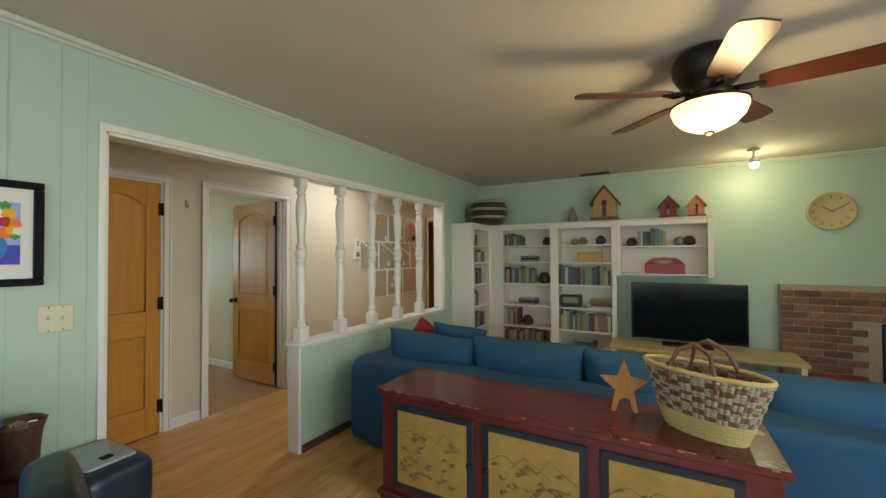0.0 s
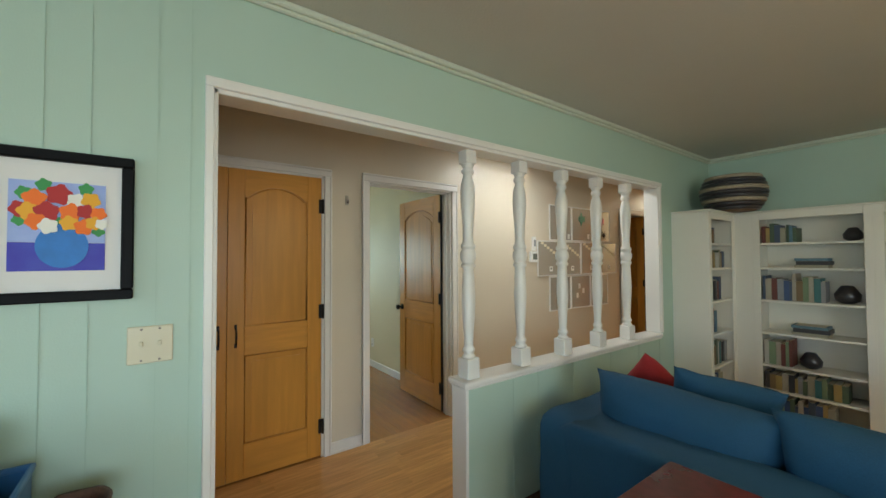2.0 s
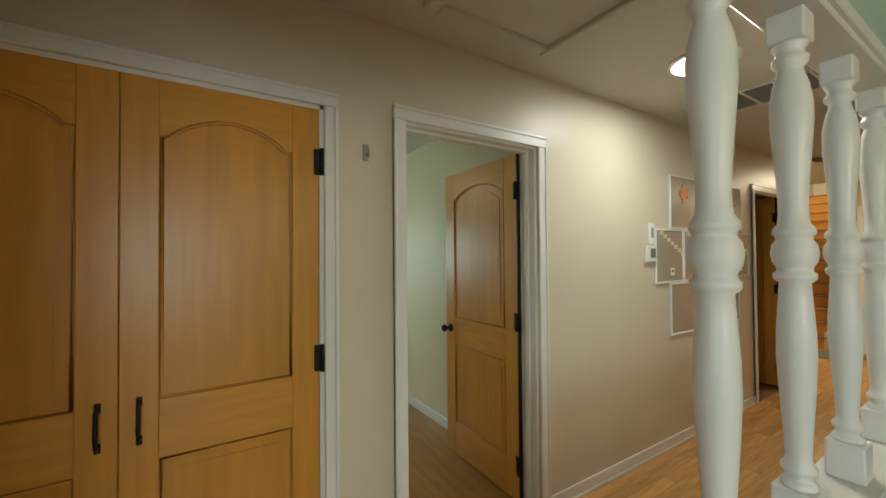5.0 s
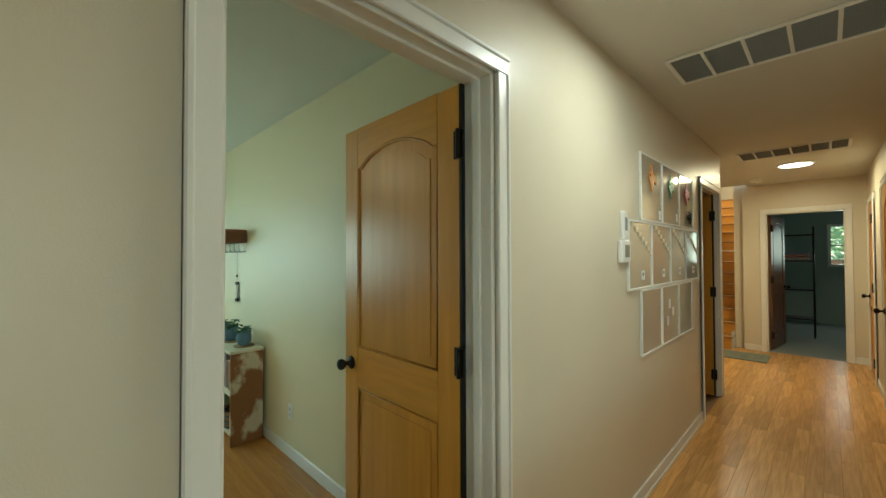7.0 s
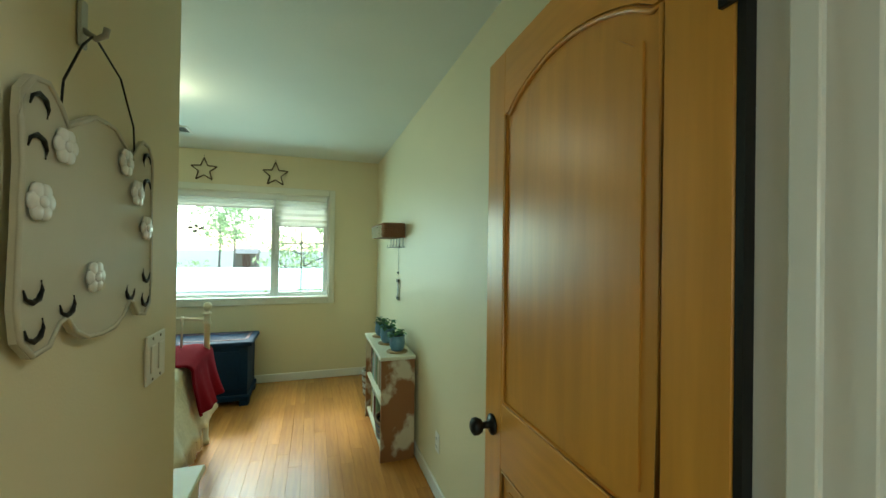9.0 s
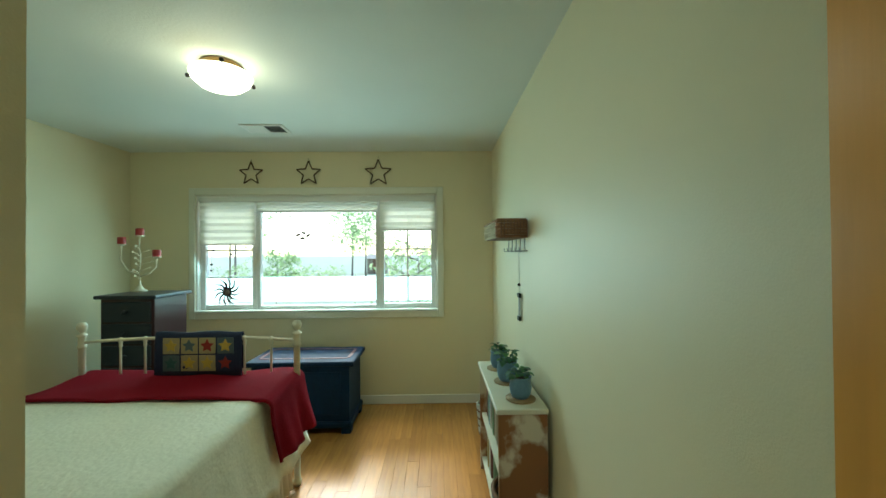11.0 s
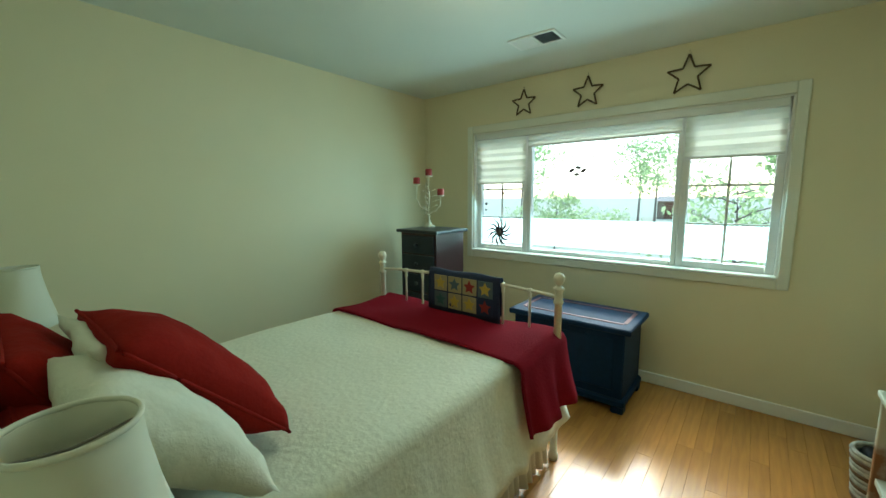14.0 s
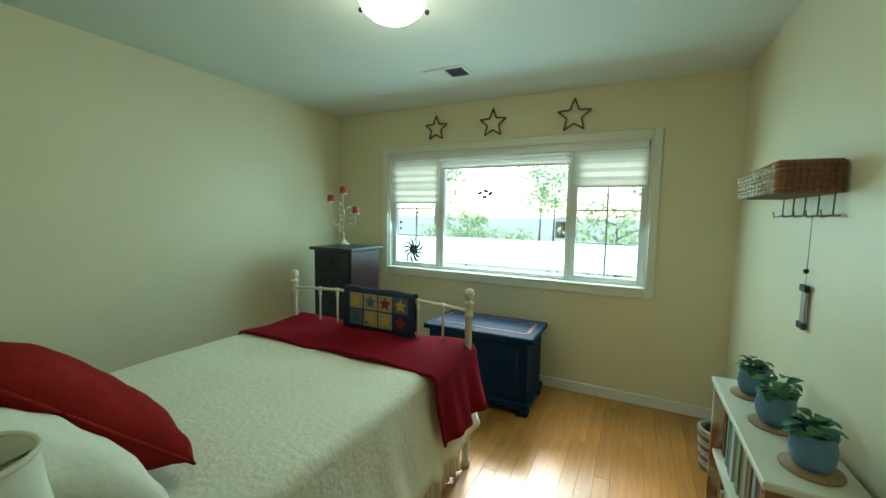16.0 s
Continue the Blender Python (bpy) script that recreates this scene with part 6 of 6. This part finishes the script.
bs = thing("low_bookshelf", "low white bookshelf with peeling brown sides", "bookshelf", pose(-2.78, 1.182, 0) @ Matrix.Diagonal((.91, .98, 1.09, 1)))
solid("side_panel", [(.415, .44, -.125, .115, 0, .632)], PEEL, bs, "brown side with peeling white paint", .003)
solid("side_panel", [(-.44, -.415, -.125, .115, 0, .632)], PEEL, bs, bevel=.003)
solid("top_board", [(-.45, .45, -.135, .118, .632, .655)], WORNW, bs, "worn white top", .004)
solid("shelf_board", [(-.415, .415, -.115, .105, .06, .08)], WORNW, bs, bevel=.002)
solid("shelf_board", [(-.415, .415, -.115, .105, .33, .35)], WORNW, bs, bevel=.002)
solid("back_panel", [(-.415, .415, .105, .115, .0, .632)], WORNW, bs, bevel=0)
book_row(pose(-2.78, 1.09, .3820), -.37, .34, 91, .26, .17)
book_row(pose(-2.78, 1.09, .0875), -.37, -.06, 92, .22, .17)
bk = thing("small_basket", "small dark woven basket on the lower shelf", "basket", pose(-2.58, 1.15, .0875))
for k in range(6):
    bm = bmesh.new()
    tube(bm, oval(.11 + .004 * k, .075 + .003 * k, .012 + k * .022, 28), .012, 6, True)
    part("coil", bm, WICKD if k % 2 else DARKPOT, bk)
POTB = mat("blue_glazed_pot", (0.13, 0.24, 0.33), .3, patch=.4, patch_scale=12, grain=.3, grain_scale=50, dark=(0.06, 0.13, 0.20))
CORK = mat("cork_saucer", (0.36, 0.24, 0.12), .85, grain=.5, grain_scale=90)
SOIL = mat("soil", (0.03, 0.02, 0.014), .95, bump=.8)
LEAFM = [mat("violet_leaf", c, .5, patch=.3, patch_scale=30) for c in ((0.04, 0.13, 0.06), (0.07, 0.21, 0.055), (0.035, 0.10, 0.06))]


def leaf_mesh(i):
    bm = bmesh.new()
    rows = []
    for k in range(6):
        u = k / 5
        w = .5 * math.sin(math.pi * min(1, u * .93 + .05)) ** .75
        z = .22 * math.sin(u * 2.2) - .25 * u * u
        rows.append([bm.verts.new((u, -w * .8, z + .05)), bm.verts.new((u, 0, z)), bm.verts.new((u, w * .8, z + .05))])
    for a, b in zip(rows, rows[1:]):
        for j in range(2):
            bm.faces.new((a[j], a[j + 1], b[j + 1], b[j])).smooth = True
    return mesh_of("leaf", bm, LEAFM[i])


LEAVES = [leaf_mesh(i) for i in range(3)]
for k, (x, y, s) in enumerate(((-3.02, 1.165, .74), (-2.765, 1.172, .80), (-2.505, 1.192, .76))):
    sc = thing("cork_mat", "round cork mat under a flower pot", "mat", pose(x, y, .7145) @ Matrix.Diagonal((.76, .76, 1, 1)), "cork mats")
    bm = bmesh.new()
    lathe(bm, [(.098, 0), (.10, .003), (.098, .007), (0, .007)], steps=32)
    part("disc", bm, CORK, sc)
    pt = thing("potted_violet", "small green houseplant in a blue glazed pot", "potted plant", pose(x, y, .7216) @ Matrix.Diagonal((s * .92, s * .92, s * 1.22, 1)), "plants on the low shelf")
    bm = bmesh.new()
    lathe(bm, [(.045, 0), (.06, .006), (.074, .03), (.080, .06), (.076, .085), (.072, .10), (.078, .112), (.080, .118), (.072, .118), (.066, .10), (0, .098)], steps=28)
    part("pot", bm, POTB, pt, "blue glazed round pot", True)
    bm = bmesh.new()
    lathe(bm, [(.068, .095), (.06, .104), (0, .106)], steps=18)
    part("soil", bm, SOIL, pt)
    r_ = random.Random(40 + k)
    for j in range(24):
        a = j * 2.399 + r_.random()
        tilt = 10 + 55 * (1 - j / 26) * r_.random() - 10
        q = new("leaf", LEAVES[r_.randrange(3)])
        q.parent = pt
        ln = .046 + .030 * r_.random()
        rad = .010 + .040 * math.sqrt(r_.random())
        q.matrix_basis = pose(rad * math.cos(a), rad * math.sin(a), .112 + .045 * r_.random() * (j / 26 + .4), 0, -tilt + 10, math.degrees(a)) @ Matrix.Diagonal((ln, ln * .95, ln, 1))

# hanging basket shelf, towel bar, chime
hb = thing("wall_basket", "brown and cream woven basket fixed to the wall", "wall basket", pose(-3.12, 1.318, 1.542))
bm, bd = bmesh.new(), bmesh.new()
for k in range(6):
    z = .010 + k * .0175
    w = .003 * (k % 2)
    tube(bd, [(.262, -.184 - w, z), (.292, -.182 - w, z), (.300 + w, -.172, z), (.302 + w, -.09, z), (.300 + w, -.012, z)], .0094, 6)
    tube(bm, [(.262, -.182, z), (0, -.184 - w, z), (-.29, -.182, z), (-.302, -.17, z), (-.302, -.012, z)], .0080 - .0028 * (k % 2), 6)
CREAMREED = mat("cream_reed", (0.70, 0.64, 0.48), .75, grain=.3, grain_scale=70, bump=.4)
REDDISH = mat("red_brown_reed", (0.30, 0.13, 0.05), .7, grain=.4, grain_scale=70, bump=.5)
part("dark_weave", bd, REDDISH, hb, "red-brown rope weave")
part("pale_weave", bm, CREAMREED, hb, "pale open weave")
solid("floor_board", [(-.29, .29, -.172, -.008, 0, .008)], WICKD, hb, bevel=0)
solid("back_board", [(-.29, .29, -.008, -.002, 0, .105)], CREAMREED, hb, bevel=0)
for i in range(9):
    y = -.165 + i * .019
    bm = bmesh.new()
    tube(bm, [(.312, y, .0), (.314, y, .108)], .003, 5)
    part("stake", bm, LEATHER, hb)
for i in range(11):
    x = -.27 + i * .05
    bm = bmesh.new()
    tube(bm, [(x, -.190, .0), (x, -.192, .100)], .0028, 5)
    part("stake", bm, CREAMREED, hb)
bm = bmesh.new()
tube(bm, [(.30, -.015, .108), (.303, -.18, .108), (-.30, -.184, .104), (-.302, -.015, .104)], .008, 6)
part("rim", bm, REDDISH, hb, "brown bound rim")

tg = thing("glass_holder", "row of small wire hooks below the wall basket", "hook rail", pose(-3.13, 1.318, 1.465))
for i in range(5):
    bm = bmesh.new()
    x = -.26 + i * .13
    tube(bm, [(x, -.012, .077), (x, -.013, .0), (x + .008, -.045, -.006), (x + .008, -.05, .02)], .003, 6)
    part("hook", bm, TIN, tg)
bm = bmesh.new()
tube(bm, [(-.31, -.012, .0), (.31, -.012, .0)], .004, 6)
part("rail", bm, TIN, tg)
cm = thing("wind_chime", "small dark hanging ornament with a pale plate", "hanging ornament", pose(-3.05, 1.315, 1.014) @ Matrix.Diagonal((1, 1, 1.03, 1)))
bm = bmesh.new()
tube(bm, [(0, -.008, .17), (0, -.008, .445)], .0012, 5)
part("cord", bm, TIN, cm)
solid("plate", [(-.022, .022, -.011, -.006, .02, .15)], TIN, cm, bevel=.001)
solid("top_bar", [(-.03, .03, -.018, -.002, .145, .172)], BLACK, cm, bevel=.003)
solid("bottom_bar", [(-.03, .03, -.018, -.002, 0, .027)], BLACK, cm, bevel=.003)
bm = bmesh.new()
bmesh.ops.create_uvsphere(bm, u_segments=10, v_segments=8, radius=.01, matrix=Matrix.Translation((0, -.010, .225)))
part("bead", bm, BLACK, cm, smooth=True)

wbk = thing("waste_basket", "woven white and grey waste basket by the wall", "waste basket", pose(-3.66, 1.185, 0) @ Matrix.Diagonal((.85, .85, .88, 1)))
WBM = mat("woven_paper", (0.55, 0.50, 0.40), .8, grain=.5, grain_scale=40, dark=(.12, .12, .12), bump=.5)
for k in range(12):
    bm = bmesh.new()
    tube(bm, oval(.088 + k * .0022, .088 + k * .0022, .012 + k * .0235, 28), .0125, 6, True)
    part("band", bm, WBM if k % 3 else WICKD, wbk)
bm = bmesh.new()
soft(bm, .16, .16, .10, pose(0, 0, .25), 77, .02, 6, 2.5)
part("liner", bm, FRAMEB, wbk, "dark bag inside")

# hanging sign and switch on the short wall by the door (wall faces +y)
SIGN = mat("cream_enamel", (0.56, 0.52, 0.40), .4, patch=.12, patch_scale=9)
sg = thing("hanging_sign", "cream scalloped metal sign with white flowers", "wall sign", pose(-.598, .258, 1.484, 0, 0, 180) @ Matrix.Diagonal((1.15, 1, 1.14, 1)))
half = [(0, .150), (.03, .148), (.07, .128), (.095, .115), (.11, .135), (.135, .155), (.16, .152), (.178, .13), (.180, .10), (.176, .05), (.178, 0), (.180, -.06), (.182, -.11), (.176, -.148), (.155, -.170), (.125, -.165), (.105, -.140), (.09, -.135), (.07, -.158), (.04, -.172), (0, -.175)]
bm = bmesh.new()
prism(bm, half + [(-x, z) for x, z in half[-2:0:-1]], .008, Matrix.Translation((0, -.008, 0)))
part("plate", bm, SIGN, sg)
bm = bmesh.new()
tube(bm, [(x * .985, -.013, z * .985) for x, z in half + [(-x, z) for x, z in half[-2:0:-1]]], .0035, 6, True)
part("rolled_edge", bm, SIGN, sg)
for sx in (-1, 1):
    for cx, cz, fl in ((.15, .118, 1), (.152, -.135, -1), (.09, -.115, -1), (.152, .07, 1), (.155, -.09, -1)):
        bm = bmesh.new()
        tube(bm, [(sx * (cx + .016 * math.cos(a)), -.0145, cz + fl * .016 * math.sin(a)) for a in [i * .75 for i in range(6)]], [.001, .0022, .0036, .0036, .0022, .001], 5)
        part("scroll_cutout", bm, BLACK, sg, "dark curled cut-out")
for x, z in ((.105, .055), (-.105, .085), (.145, -.005), (-.15, .01), (-.03, -.085), (.06, .10)):
    bm = bmesh.new()
    for i in range(6):
        a = i * math.tau / 6
        lathe(bm, [(.011, 0), (.010, .004), (0, .005)], pose(x + .013 * math.cos(a), -.016, z + .013 * math.sin(a), 90), 10)
    lathe(bm, [(.008, 0), (.007, .007), (0, .008)], pose(x, -.016, z, 90), 10)
    part("flower", bm, PLASTIC, sg, "white raised flower")
bm = bmesh.new()
tube(bm, [(-.105, -.010, .125), (-.10, -.010, .17), (-.06, -.010, .235), (-.035, -.012, .262), (.05, -.010, .235), (.10, -.010, .17), (.105, -.010, .125)], .0018, 6)
part("wire_bail", bm, BLACK, sg, "bent wire hanger")
hk = thing("wall_hook", "pewter wall hook holding the sign", "hook", pose(-.558, .251, 1.789, 0, 0, 180))
solid("back_plate", [(-.012, .012, -.006, 0, -.03, .05)], bpy.data.materials["pewter"], hk, bevel=.003)
bm = bmesh.new()
tube(bm, [(0, -.004, 0), (0, -.022, -.012), (.0, -.034, -.004), (0, -.036, .008)], .005, 8)
part("hook_arm", bm, bpy.data.materials["pewter"], hk)
switch_plate("white double rocker switch beside the bedroom door", pose(-.89, .251, 1.172, 0, 0, 180), 2, True, PLASTIC)

# ---- outside the bedroom window ----
LAWN = mat("sunlit_lawn", (0.42, 0.46, 0.34), .9, grain=.5, grain_scale=6, patch=.4, patch_scale=.3)
bm = bmesh.new()
block(bm, -400, -4.47, -400, 400, -.65, -.55)
block(bm, -4.47, 400, 11.31, 400, -.65, -.55)
block(bm, -4.47, 400, -400, -4.11, -.65, -.55)
block(bm, 6.31, 400, -4.11, 11.31, -.65, -.55)
structure("ground", bm, LAWN, "sunlit lawn round the house")
walls("pavement", [(-15, -9, -40, 40, -.55, -.535)], mat("pale_concrete", (0.55, 0.54, 0.52), .9, grain=.3, grain_scale=8), "pale concrete driveway")
TRUNK = mat("tree_bark", (0.24, 0.20, 0.17), .9, grain=.5, grain_scale=12, stretch=(1, 1, .3), bump=.8, bump_scale=20)
FOL = [mat("foliage", c, .6, patch=.4, patch_scale=2, vary=0) for c in ((0.12, 0.18, 0.08), (0.14, 0.21, 0.09))]
for fm in FOL:
    t = fm.node_tree
    tr_ = t.nodes.new("ShaderNodeBsdfTranslucent")
    tr_.inputs[0].default_value = (0.55, 0.70, 0.36, 1)
    ms = t.nodes.new("ShaderNodeMixShader")
    ms.inputs[0].default_value = .6
    t.links.new(t.nodes["Principled BSDF"].outputs[0], ms.inputs[1])
    t.links.new(tr_.outputs[0], ms.inputs[2])
    t.links.new(ms.outputs[0], t.nodes["Material Output"].inputs[0])


def tree(x, y, h, spread, seed, leaves, label, size=.07, low=.35):
    r = random.Random(seed)
    t = thing("tree", label, "tree", pose(x, y, -.55), "garden trees")
    bt, tips = bmesh.new(), []
    tube(bt, [(0, 0, 0), (.05, .02, h * .2), (-.03, .04, h * .45), (.04, 0, h * .7)], [.05 * h / 4, .042 * h / 4, .03 * h / 4, .012 * h / 4], 8)
    for k in range(13):
        z = h * (low + .5 * k / 13)
        a = k * 2.4 + r.random()
        l = spread * (.6 + .5 * r.random()) * (1 - .35 * k / 13)
        p = [Vector((0, 0, z))]
        for j in range(4):
            p.append(p[-1] + Vector((math.cos(a + .5 * (r.random() - .5)) * l / 4, math.sin(a + .5 * (r.random() - .5)) * l / 4, l / 4 * (.15 + .5 * r.random() * (1 if j < 3 else -.4)))))
        tube(bt, p, [.016 * h / 4, .012 * h / 4, .009 * h / 4, .006 * h / 4, .002], 5)
        for j in range(1, 5):
            tips.append(p[j])
            for q in range(2):
                e = p[j] + Vector((r.uniform(-1, 1), r.uniform(-1, 1), r.uniform(-.4, .6))) * l * .28
                tube(bt, [p[j], (p[j] + e) / 2 + Vector((0, 0, .02)), e], [.005 * h / 4, .004 * h / 4, .0015], 4)
                tips.append(e)
    part("trunk", bt, TRUNK, t)
    verts, faces = [], []
    for i in range(leaves):
        c = tips[r.randrange(len(tips))] + Vector((r.gauss(0, 1), r.gauss(0, 1), r.gauss(0, .8))) * spread * .10
        u = Vector((r.uniform(-1, 1), r.uniform(-1, 1), r.uniform(-1, 1))).normalized()
        v = u.cross(Vector((r.uniform(-1, 1), r.uniform(-1, 1), r.uniform(-1, 1)))).normalized()
        s = size * (.6 + .7 * r.random())
        b = len(verts)
        verts += [c - u * s, c + v * s * .45, c + u * s, c - v * s * .45]
        faces.append((b, b + 1, b + 2, b + 3))
    me = bpy.data.meshes.new("crown")
    me.from_pydata([tuple(v) for v in verts], [], faces)
    me.materials.append(FOL[seed % 2])
    o = new("crown", me)
    o.parent = t


tree(-7.6, .42, 3.1, 1.35, 1, 900, "young broadleaf tree near the bedroom window", .055, .22)
tree(-15, -5.2, 2.9, 1.3, 2, 1100, "small leafy tree across the lawn", .08, .15)
tree(-24, -4.35, 5.5, 2.4, 3, 900, "shade tree across the street", .12)
tree(-30, -4.65, 6.5, 2.8, 4, 1100, "shade tree with bare lower trunk", .13)
tree(-33, -16, 8, 4.0, 5, 1400, "tall leafy tree in the distance", .22)
tree(-36, 2, 8, 4.0, 6, 1400, "distant leafy tree beyond the lawn", .22)
tree(-30, 7, 8, 3.6, 7, 1400, "distant shade tree by the road", .2)
tree(-10.5, 5.5, 4.5, 2.2, 9, 2200, "garden tree beside the driveway", .08)


def hedge(x, y, sx, sy, h, seed, n):
    r = random.Random(seed)
    t = thing("hedge", "low clipped leafy hedge across the lawn", "hedge", pose(x, y, -.55), "hedges")
    bm = bmesh.new()
    for k in range(5):
        tube(bm, [(0, sy * (k / 4 - .5) * 1.6, 0), (r.uniform(-.1, .1), sy * (k / 4 - .5) * 1.6, h * .6)], [.03, .01], 5)
    part("stem", bm, TRUNK, t)
    verts, faces = [], []
    for i in range(n):
        c = Vector((r.gauss(0, .4) * sx, r.uniform(-1, 1) * sy, h * (.1 + .9 * r.random() * (.7 + .3 * math.sin(i)))))
        u = Vector((r.uniform(-1, 1), r.uniform(-1, 1), r.uniform(-1, 1))).normalized()
        v = u.cross(Vector((r.uniform(-1, 1), r.uniform(-1, 1), r.uniform(-1, 1)))).normalized()
        s = .11 * (.6 + .7 * r.random())
        b = len(verts)
        verts += [c - u * s, c + v * s * .5, c + u * s, c - v * s * .5]
        faces.append((b, b + 1, b + 2, b + 3))
    me = bpy.data.meshes.new("foliage")
    me.from_pydata([tuple(v) for v in verts], [], faces)
    me.materials.append(FOL[seed % 2])
    o = new("foliage", me)
    o.parent = t


hedge(-25, -9, 1.2, 4, 1.3, 11, 1300)
hedge(-27, 3, 1.2, 4, 1.5, 12, 1300)
tree(2.0, 15, 5, 2.6, 8, 3000, "leafy tree behind the far room window", .13, .2)
fence = thing("wooden_fence", "brown board fence behind the far room", "fence", pose(1.2, 13.2, -.55))
for k in range(22):
    solid("board", [(-2.2 + k * .2, -2.01 + k * .2, -.01, .01, 0, 1.85)], mat("fence_board", (0.30, 0.15, 0.08), .8, grain=.4, stretch=(4, 4, .4)) if k == 0 else bpy.data.materials["fence_board"], fence, bevel=.003)
house = thing("garden_shed", "small brown garden shed far across the lawn", "shed", pose(-40, -5.25, -.55))
solid("wall", [(-1.2, 1.2, -.85, .85, 0, 1.55)], mat("shed_siding", (0.26, 0.19, 0.14), .8, patch=.2), house, bevel=0)
bm = bmesh.new()
prism(bm, [(-1.45, 1.5), (0, 1.95), (1.45, 1.5)], 2.0)
part("roof", bm, mat("roof_shingle", (0.42, 0.38, 0.34), .9, grain=.4, grain_scale=3), house)
solid("door", [(1.2, 1.24, -.3, .4, 0, 1.4)], LEATHER, house, bevel=.01)

# ---- floor boards, last ----
def oak(name, colour, stretch, island):
    m = mat(name, colour, .27, grain=.5, grain_scale=8, patch=.35, patch_scale=1.3, stretch=stretch, vary=0, spec=.34, bump=.05, bump_scale=25, dark=(0.26, 0.12, 0.04))
    t = m.node_tree
    b = t.nodes["Principled BSDF"]
    src = b.inputs["Base Color"].links[0].from_socket
    if island:
        g = t.nodes.new("ShaderNodeNewGeometry")
        rand = g.outputs["Random Per Island"]
    else:
        g = t.nodes.new("ShaderNodeObjectInfo")
        rand = g.outputs["Random"]
    r = t.nodes.new("ShaderNodeMapRange")
    r.inputs["To Min"].default_value, r.inputs["To Max"].default_value = .86, 1.10
    t.links.new(rand, r.inputs["Value"])
    h = t.nodes.new("ShaderNodeHueSaturation")
    t.links.new(r.outputs[0], h.inputs["Value"])
    t.links.new(src, h.inputs["Color"])
    t.links.new(h.outputs[0], b.inputs["Base Color"])
    return m


FLOOR = bpy.data.objects["floor"]
WB = .083


def boards(material, rest, u0, u1, v0, v1, along_x, near, seed, cap):
    """Boards of one room: rows across v, cut in lengths along u; the near stretch as single boards, the rest joined."""
    r = random.Random(seed)
    joined = bmesh.new()
    shared = {}
    count = 0
    row = 0
    v = v0
    while v < v1 - .004:
        w = min(WB, v1 - v)
        u = u0 - r.random() * .9
        while u < u1:
            ln = r.choice((.7, .9, 1.1, 1.3, 1.6))
            a, b = max(u, u0), min(u + ln, u1)
            u += ln
            if b - a < .02:
                continue
            box = (a + .0004, b - .0004, v + .0004, v + w - .0004) if along_x else (v + .0004, v + w - .0004, a + .0004, b - .0004)
            cx, cy = (box[0] + box[1]) / 2, (box[2] + box[3]) / 2
            if near(cx, cy) and count < cap:
                key = (round(b - a, 3), round(w, 3))
                if key not in shared:
                    bm = bmesh.new()
                    hx, hy = (box[1] - box[0]) / 2, (box[3] - box[2]) / 2
                    block(bm, -hx, hx, -hy, hy, -.012, 0, .0006)
                    shared[key] = mesh_of("plank", bm, material)
                o = new("plank", shared[key])
                o.parent = FLOOR
                o.location = (cx, cy, 0)
                count += 1
            else:
                vs = [joined.verts.new(p) for p in ((box[0], box[2], 0), (box[1], box[2], 0), (box[1], box[3], 0), (box[0], box[3], 0), (box[0], box[2], -.012), (box[1], box[2], -.012), (box[1], box[3], -.012), (box[0], box[3], -.012))]
                for f in ((0, 1, 2, 3), (0, 4, 5, 1), (1, 5, 6, 2), (2, 6, 7, 3), (3, 7, 4, 0)):
                    joined.faces.new([vs[i] for i in f])
        v += w
        row += 1
    if joined.verts:
        me = mesh_of("plank_rest", joined, rest)
        o = tagged(new("plank_rest", me), kind="stuff")
        o.parent = FLOOR


# one oak throughout: brighter hall and dimmer bedroom light are put into its colours
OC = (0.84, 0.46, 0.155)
OC_SHADED = (0.52, 0.235, 0.055)
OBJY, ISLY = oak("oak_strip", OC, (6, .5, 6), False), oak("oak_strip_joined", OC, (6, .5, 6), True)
OBJX, ISLX = oak("oak_strip_shaded", OC_SHADED, (.5, 6, 6), False), oak("oak_strip_shaded_joined", OC_SHADED, (.5, 6, 6), True)
boards(OBJY, ISLY, -4.0, 7.55, 0.0, 6.2, False, lambda x, y: x < 1.25 and -1.0 < y < 7.5, 21, 170)
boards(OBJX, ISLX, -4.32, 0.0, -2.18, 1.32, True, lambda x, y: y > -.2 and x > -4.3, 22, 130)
boards(OBJY, ISLY, 5.02, 7.55, -1.25, 0.0, False, lambda x, y: False, 23, 0)
